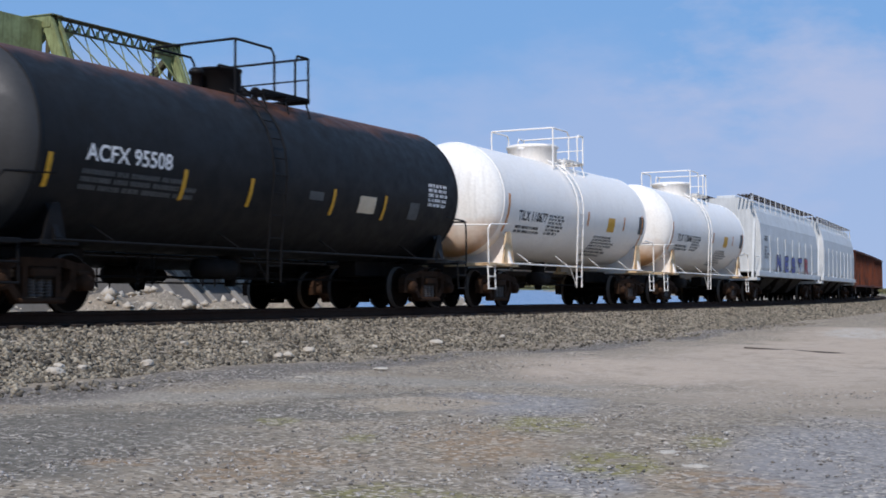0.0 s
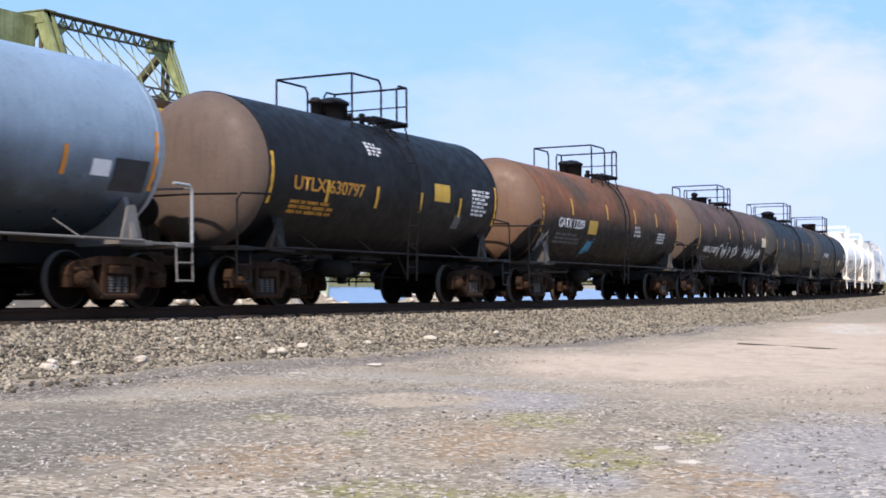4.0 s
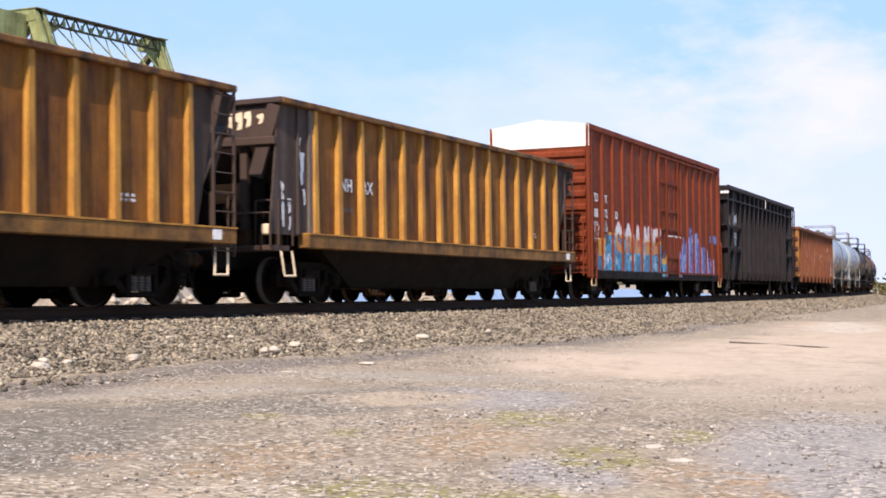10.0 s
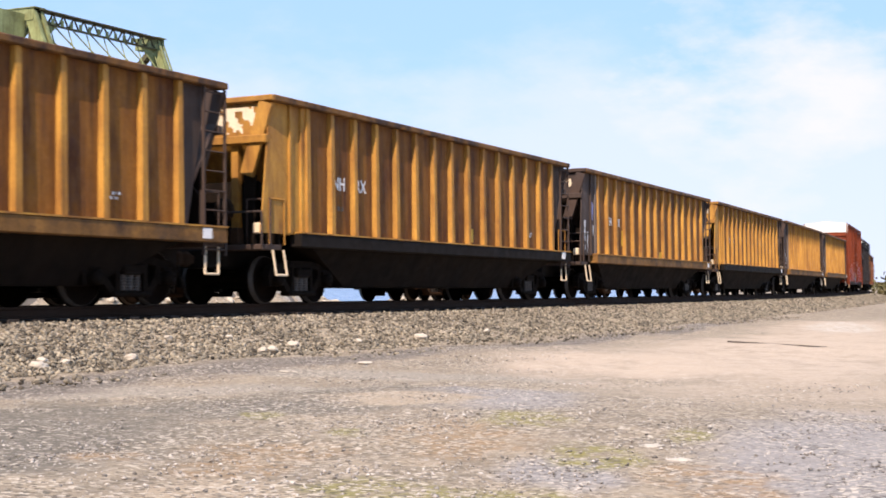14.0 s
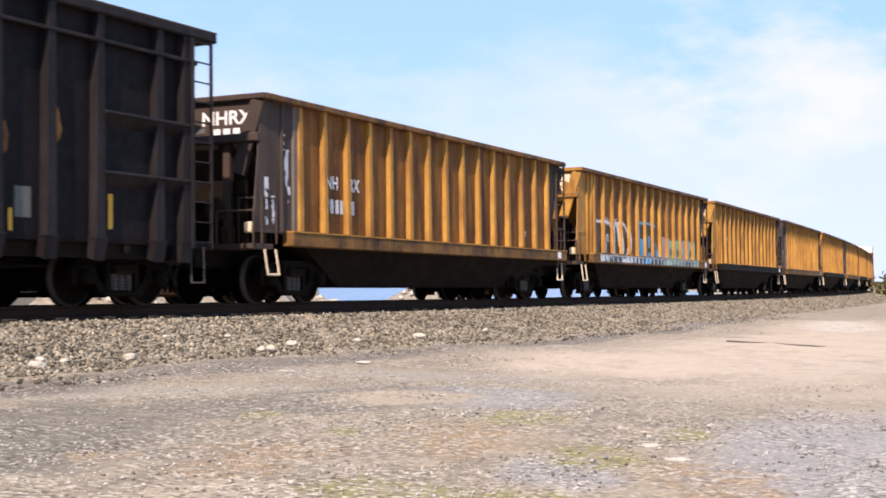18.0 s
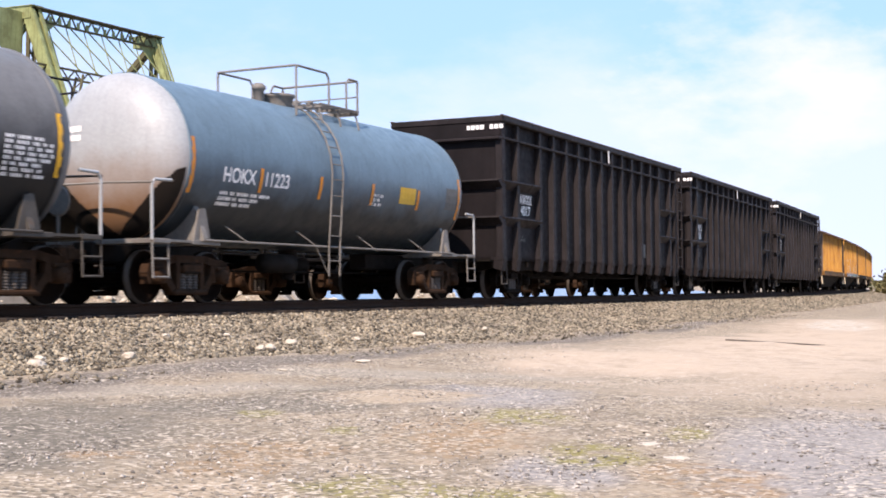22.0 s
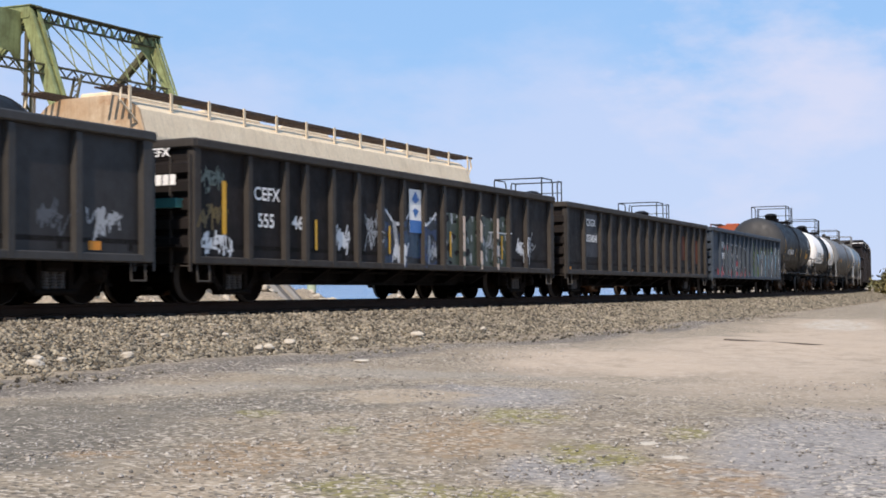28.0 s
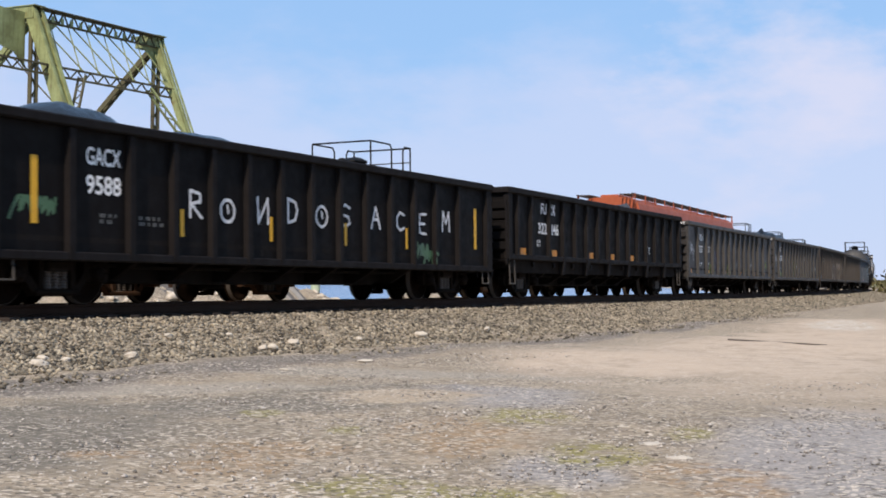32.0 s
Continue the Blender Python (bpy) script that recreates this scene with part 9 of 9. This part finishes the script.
def build_bridge():
    """Green steel truss road bridge that leaves over the lake, square to the tracks; its near portal looks at the yard."""
    br = thing("truss_bridge", "old green steel truss bridge with rust stains", "bridge")
    Y0, XL, XR, ZT, ZD = 17.25, 35.75, 42.4, 9.85, 2.6
    panel, npan = 5.5, 9
    G, D = M["bridge_green"], M["bridge_dark"]

    def laced(name, p0, p1, w, h, mat, gap=0.5, up=(0, 0, 1), parent=br):
        """Two channels joined by zigzag lacing bars."""
        p0, p1 = Vector(p0), Vector(p1)
        d = (p1 - p0)
        ln = d.length
        d.normalize()
        side = d.cross(Vector(up)).normalized()
        top = side.cross(d)
        sh = Shape()
        for q in (-1, 1):
            sh.beam(p0 + top * (q * h / 2), p1 + top * (q * h / 2), w, 0.06, up=top)
        k = max(2, int(ln / gap))
        for i in range(k):
            a, b = p0 + d * (ln * i / k), p0 + d * (ln * (i + 1) / k)
            q = 1 if i % 2 else -1
            sh.beam(a + top * (q * h / 2), b - top * (q * h / 2), w * 0.4, 0.035, up=side)
        return part(name, sh, mat, parent)
    slope = 3.15
    for X in (XL, XR):
        s = 1 if X == XR else -1
        lo, hi = (X, Y0, ZD), (X, Y0 + slope, ZT)
        sh = Shape()
        wide = 0.2 if X == XL else 0.13
        for q in (-wide, wide):
            sh.beam((X + q, Y0, ZD), (X + q, Y0 + slope, ZT), 0.05, 0.5 if X == XL else 0.26, up=(0, 1, 0.5))
            # flange angles leave a groove down the middle
            sh.beam((X + q * 0.85, Y0 - 0.2, ZD + 0.12), (X + q * 0.85, Y0 + slope - 0.2, ZT + 0.12), wide * 0.8, 0.03, up=(0, -1, 0.6))
        sh.beam((X, Y0 - 0.1, ZD + 0.06), (X, Y0 + slope - 0.1, ZT + 0.06), wide * 1.9, 0.02, up=(0, -1, 0.6))
        part("end_post", sh, G, br, "riveted box end post")
        yend = Y0 + panel * npan
        if X == XR:
            # the lake side of this truss is gone but for its first panel
            yend = Y0 + slope * 2 + 0.9
        sh = Shape()
        sh.box(X - 0.25, X + 0.25, Y0 + slope - 0.2, yend - slope, ZT - 0.24, ZT - 0.19).box(X - 0.28, X + 0.28, Y0 + slope - 0.3, yend - slope, ZT + 0.2, ZT + 0.235)
        for q in (-1, 1):
            sh.box(X + q * 0.22 - 0.02, X + q * 0.22 + 0.02, Y0 + slope - 0.2, yend - slope, ZT - 0.24, ZT + 0.2)
        part("top_chord", sh, G, br)
        part("bottom_chord", Shape().box(X - 0.2, X + 0.2, Y0, Y0 + panel * npan, ZD - 0.25, ZD + 0.2, 0.02), G, br)
        for k in range(1, npan if X == XL else 2):
            y = Y0 + panel * k if k > 1 else Y0 + slope
            laced("hanger", (X, y, ZD), (X, y, ZT - 0.2), 0.16, 0.3, D if k % 2 else G, up=(1, 0, 0))
            y2 = Y0 + panel * (k + 1)
            if k < npan - 1:
                laced("diagonal", (X, y, ZT - 0.1), (X, y2, ZD + 0.1), 0.2, 0.26, D if X == XR else G, 0.3, up=(1, 0, 0))
                part("eyebar", Shape().rod((X, y, ZD + 0.3), (X, y2, ZT - 0.2), 0.035, 5), D, br)
    # portal: upper strut, lower strut, rods between
    def on_post(z):
        return Y0 + slope * (z - ZD) / (ZT - ZD)
    za, zb = ZT - 0.05, ZT - 2.15
    ya, yb = on_post(za), on_post(zb)
    laced("portal_strut", (XL, ya - 0.1, za), (XR, ya - 0.1, za), 0.14, 0.42, D, 0.26)
    for k in range(14):
        x = XL + (XR - XL) * (k + 0.5) / 14
        part("lacing_plate", Shape().box(x - 0.07, x + 0.07, ya - 0.2, ya - 0.17, za - 0.2, za + 0.02), G, br)
    part("portal_plate", Shape().prism([(XL - 3.2, ZT), (XL - 0.2, ZT), (XL - 0.2, ZT - 2.0), (XL - 0.7, ZT - 1.5), (XL - 1.6, ZT - 1.3), (XL - 3.2, ZT - 1.3)], ya + 0.25, ya + 0.3), G, br, "flat riveted plate")
    part("portal_cover", Shape().box(XL, XR, ya - 0.35, ya + 0.15, za + 0.2, za + 0.24), D, br)
    laced("sway_strut", (XL - 2.6, yb, zb), (XR + 0.2, yb, zb), 0.12, 0.34, D, 0.34)
    for k in range(7):
        f0, f1 = k / 7, min(1.0, (k + 1.7) / 7)
        part("portal_rod", Shape().rod((XL + (XR - XL) * f0, ya, za - 0.2), (XL + (XR - XL) * f1, yb, zb + 0.15), 0.028, 5), G, br)
        f = (k + 0.5) / 7
        part("portal_upright", Shape().rod((XL + (XR - XL) * f + 0.25, ya, za - 0.2), (XL + (XR - XL) * f, yb, zb + 0.15), 0.024, 5), G, br)
    for X, q in ((XL, 1), (XR, -1)):
        laced("knee_brace", (X, on_post(zb - 2.2), zb - 2.2), (X + q * 1.5, yb, zb), 0.08, 0.3, D if q > 0 else G, 0.3, up=(0, 1, 0))
        part("gusset", Shape().prism([(X, za - 1.1), (X + q * 1.2, za - 0.1), (X, za - 0.1)], ya - 0.1, ya - 0.07), G, br)
    # deck and rails
    part("deck", Shape().box(XL + 0.2, XR - 0.2, Y0 - 2.5, Y0 + panel * npan, ZD - 0.35, ZD - 0.05, 0.02), M["concrete"], br)
    for X in (XL + 0.5, XR - 0.5):
        for z in (0.45, 0.8, 1.1):
            part("guard_rail", Shape().rod((X, Y0, ZD + z), (X, Y0 + panel * npan, ZD + z), 0.04, 6), G, br)
    # abutment: sloped concrete face down to the rubble
    ab = thing("bridge_abutment", "sloping concrete bridge abutment", "abutment")
    sh = Shape()
    sh.prism([(Y0 - 3.6, -1.3), (Y0 - 0.6, 1.3), (Y0 - 0.5, 2.3), (Y0 + 2.5, 2.3), (Y0 + 2.5, -3.5), (Y0 - 3.6, -3.5)], XL - 0.6, XR + 2.6, "x")
    part("wall", sh, M["slab"], ab, "dark streaked sloping slab")
    rr = random.Random(3)
    x = XL - 0.6
    while x < XR + 2.4:
        w = rr.uniform(0.16, 0.45)
        part("rib", Shape().prism([(Y0 - 3.75, -1.3), (Y0 - 0.66, 1.38), (Y0 - 0.3, 1.3), (Y0 - 3.3, -1.3)], x, x + w, "x"), M["concrete"], ab, "pale concrete rib")
        x += w + rr.uniform(0.35, 1.5)
    part("side_wall", Shape().box(XL - 6.0, XL - 0.7, Y0 + 1.2, Y0 + 2.4, -1.5, 0.9, 0.06), M["concrete"], ab)
    # the piers out in the lake
    for k in (4, 9):
        pr = thing("bridge_pier", "concrete bridge pier standing in the lake", "pier")
        y = Y0 + panel * k
        part("pier_wall", Shape().box(XL - 0.8, XR + 0.8, y - 0.8, y + 0.8, -4.5, ZD - 0.3, 0.15), M["concrete"], pr)


def build_shore():
    po = thing("steel_post", "pale green painted steel post by the lake", "post")
    part("shaft", Shape().rod((58.5, 23.3, -2.4), (58.5, 23.3, 0.62), 0.24, 14), M["post_green"], po)
    part("cap", Shape().lathe([(0.62, 0.27), (0.68, 0.27), (0.72, 0.05)], 14, "z", (58.5, 23.3, 0)), M["post_green"], po)
    rng = random.Random(5)
    for k in range(34):
        s, n = rng.uniform(24, 66), rng.uniform(8.5, 14.5)
        th, x, y = line(s, n)
        dark = rng.random() < 0.45
        boulder("shore_rock", float(x), float(y), float(bank(n)), rng.uniform(0.35, 1.05), M["dark_rock" if dark else "pale_rock"], k + 1, "dark boulder on the lake bank" if dark else "pale broken rock on the lake bank")
    r = np.random.default_rng(8)
    k = 5200
    s, n = r.uniform(18, 85, k), r.uniform(8, 22, k)
    th, x, y = line(s, n)
    z = bank(n) + sum(h * np.exp(-((s - a) ** 2 + (n - b) ** 2) / w ** 2 * 1.3) for a, b, h, w in MOUNDS)
    stones("shore_rubble", np.stack([x, y, z], -1), 0.1 + 0.5 * r.random(k) ** 4, M["pale_rock"], 9, "pale broken rubble on the lake bank", "rubble")
    # stones and timber that lie on the yard
    for i, (x, y, z, q) in enumerate(((13.79, -3.79, -0.58, 0.26), (12.07, -3.87, -0.6, 0.3), (12.36, -3.62, -0.55, 0.2), (16.67, -3.82, -0.58, 0.2), (16.95, -3.8, -0.58, 0.22), (17.95, -3.49, -0.55, 0.24), (22.05, -3.51, -0.55, 0.28),
                                      (15.65, -2.84, -0.4, 0.16), (16.96, -2.96, -0.42, 0.15), (12.61, -3.76, -0.58, 0.16), (19.9, -3.5, -0.56, 0.17), (25.2, -3.3, -0.53, 0.18))):
        boulder("pale_stone", x, y, z - q * 0.12, q * 0.72, M["pale_rock"], 60 + i, "pale limestone lump on the ballast slope", 0.6)
    for i, (x, y, q) in enumerate(((8.56, -13.04, 0.19), (10.67, -10.63, 0.2), (9.13, -12.67, 0.2), (9.07, -14.05, 0.1), (6.43, -10.22, 0.1), (11.26, -11.16, 0.16), (8.57, -10.92, 0.12), (15.98, -6.04, 0.2), (13.88, -6.19, 0.14))):
        boulder("flat_stone", x, y, -0.665, q, M["pale_rock"], 80 + i, "flat pale stone sunk in the gravel", 0.26)
    sh = Shape()
    sh.rod((26.6, -8.0, -0.64), (25.95, -10.1, -0.645), 0.024, 7, 0.014)
    ob = new("stick", sh.mesh("stick", M["stick"]))
    tagged(ob, "dark weathered stick on tan dirt", "stick")
    # brush and trees past the bend
    for i, (s, n, h) in enumerate(((150, -4.6, 3.2), (165, -6, 4.2), (182, -9, 5.0), (205, -12, 6.5), (228, -8, 6.0), (255, -14, 8.0))):
        th, x, y = line(s, n)
        foliage("brush_thicket", (float(x), float(y), -0.75), "dry tan brush beside the bend", M["dry_leaf"], 1500, 3.2, h, 40 + i, 0.35, trunk=False, category="bush")
    for i, (s, n, h) in enumerate(((140, -17, 10), (175, -24, 12), (120, -15.6, 6))):
        th, x, y = line(s, n)
        foliage("budding_tree", (float(x), float(y), -0.8), "small budding tree beside the yard", M["leaf"], 2200, 3.4, h, 50 + i, 0.3)
    th, x, y = line(170, -12.5)
    po = thing("utility_pole", "weathered wooden utility pole", "pole")
    part("shaft", Shape().rod((float(x), float(y), -1), (float(x), float(y), 9.5), 0.16, 8, 0.11), M["bark"], po)
    part("crossarm", Shape().beam((float(x), float(y) - 1.1, 8.8), (float(x), float(y) + 1.1, 8.8), 0.1, 0.12), M["bark"], po)


def motions():
    ts = [float(t) for t in range(0, 33)]
    for car, at, n0, speed, ref, shift in MOVERS:
        walk(car, [(t, on_track(at + speed * (t - ref), n0) @ shift) for t in ts])
        wheels = [o for o in car.children_recursive if o.name.startswith("wheelset")]
        step = 1 if speed > 0 else 2
        for w in wheels:
            here = Vector(w.location)
            off = w.parent.location.x + here.x
            # turning is keyed while the axle is between these places, and held before and after
            a, b = sorted(((-6 - at - off) / speed + ref, (95 - at - off) / speed + ref))
            f0, f1 = max(0, int(a * FPS)), min(32 * FPS, int(b * FPS))
            if f1 - f0 < 4:
                continue
            rows = []
            if f0 > 0:
                rows.append((0.0, pose(*here)))
            deg = 0.0
            for f in range(f0, f1 + 1, step):
                deg = math.degrees(speed * (f - f0) / FPS / 0.457) % 360
                rows.append((f / FPS, pose(*here, 0, deg, 0)))
            if f1 < 32 * FPS - 2:
                rows.append((32.0, pose(*here, 0, deg, 0)))
            walk(w, rows)


build_ground()
build_lake()
build_bridge()
build_shore()
build_train()
build_far_train()
build_track()
motions()
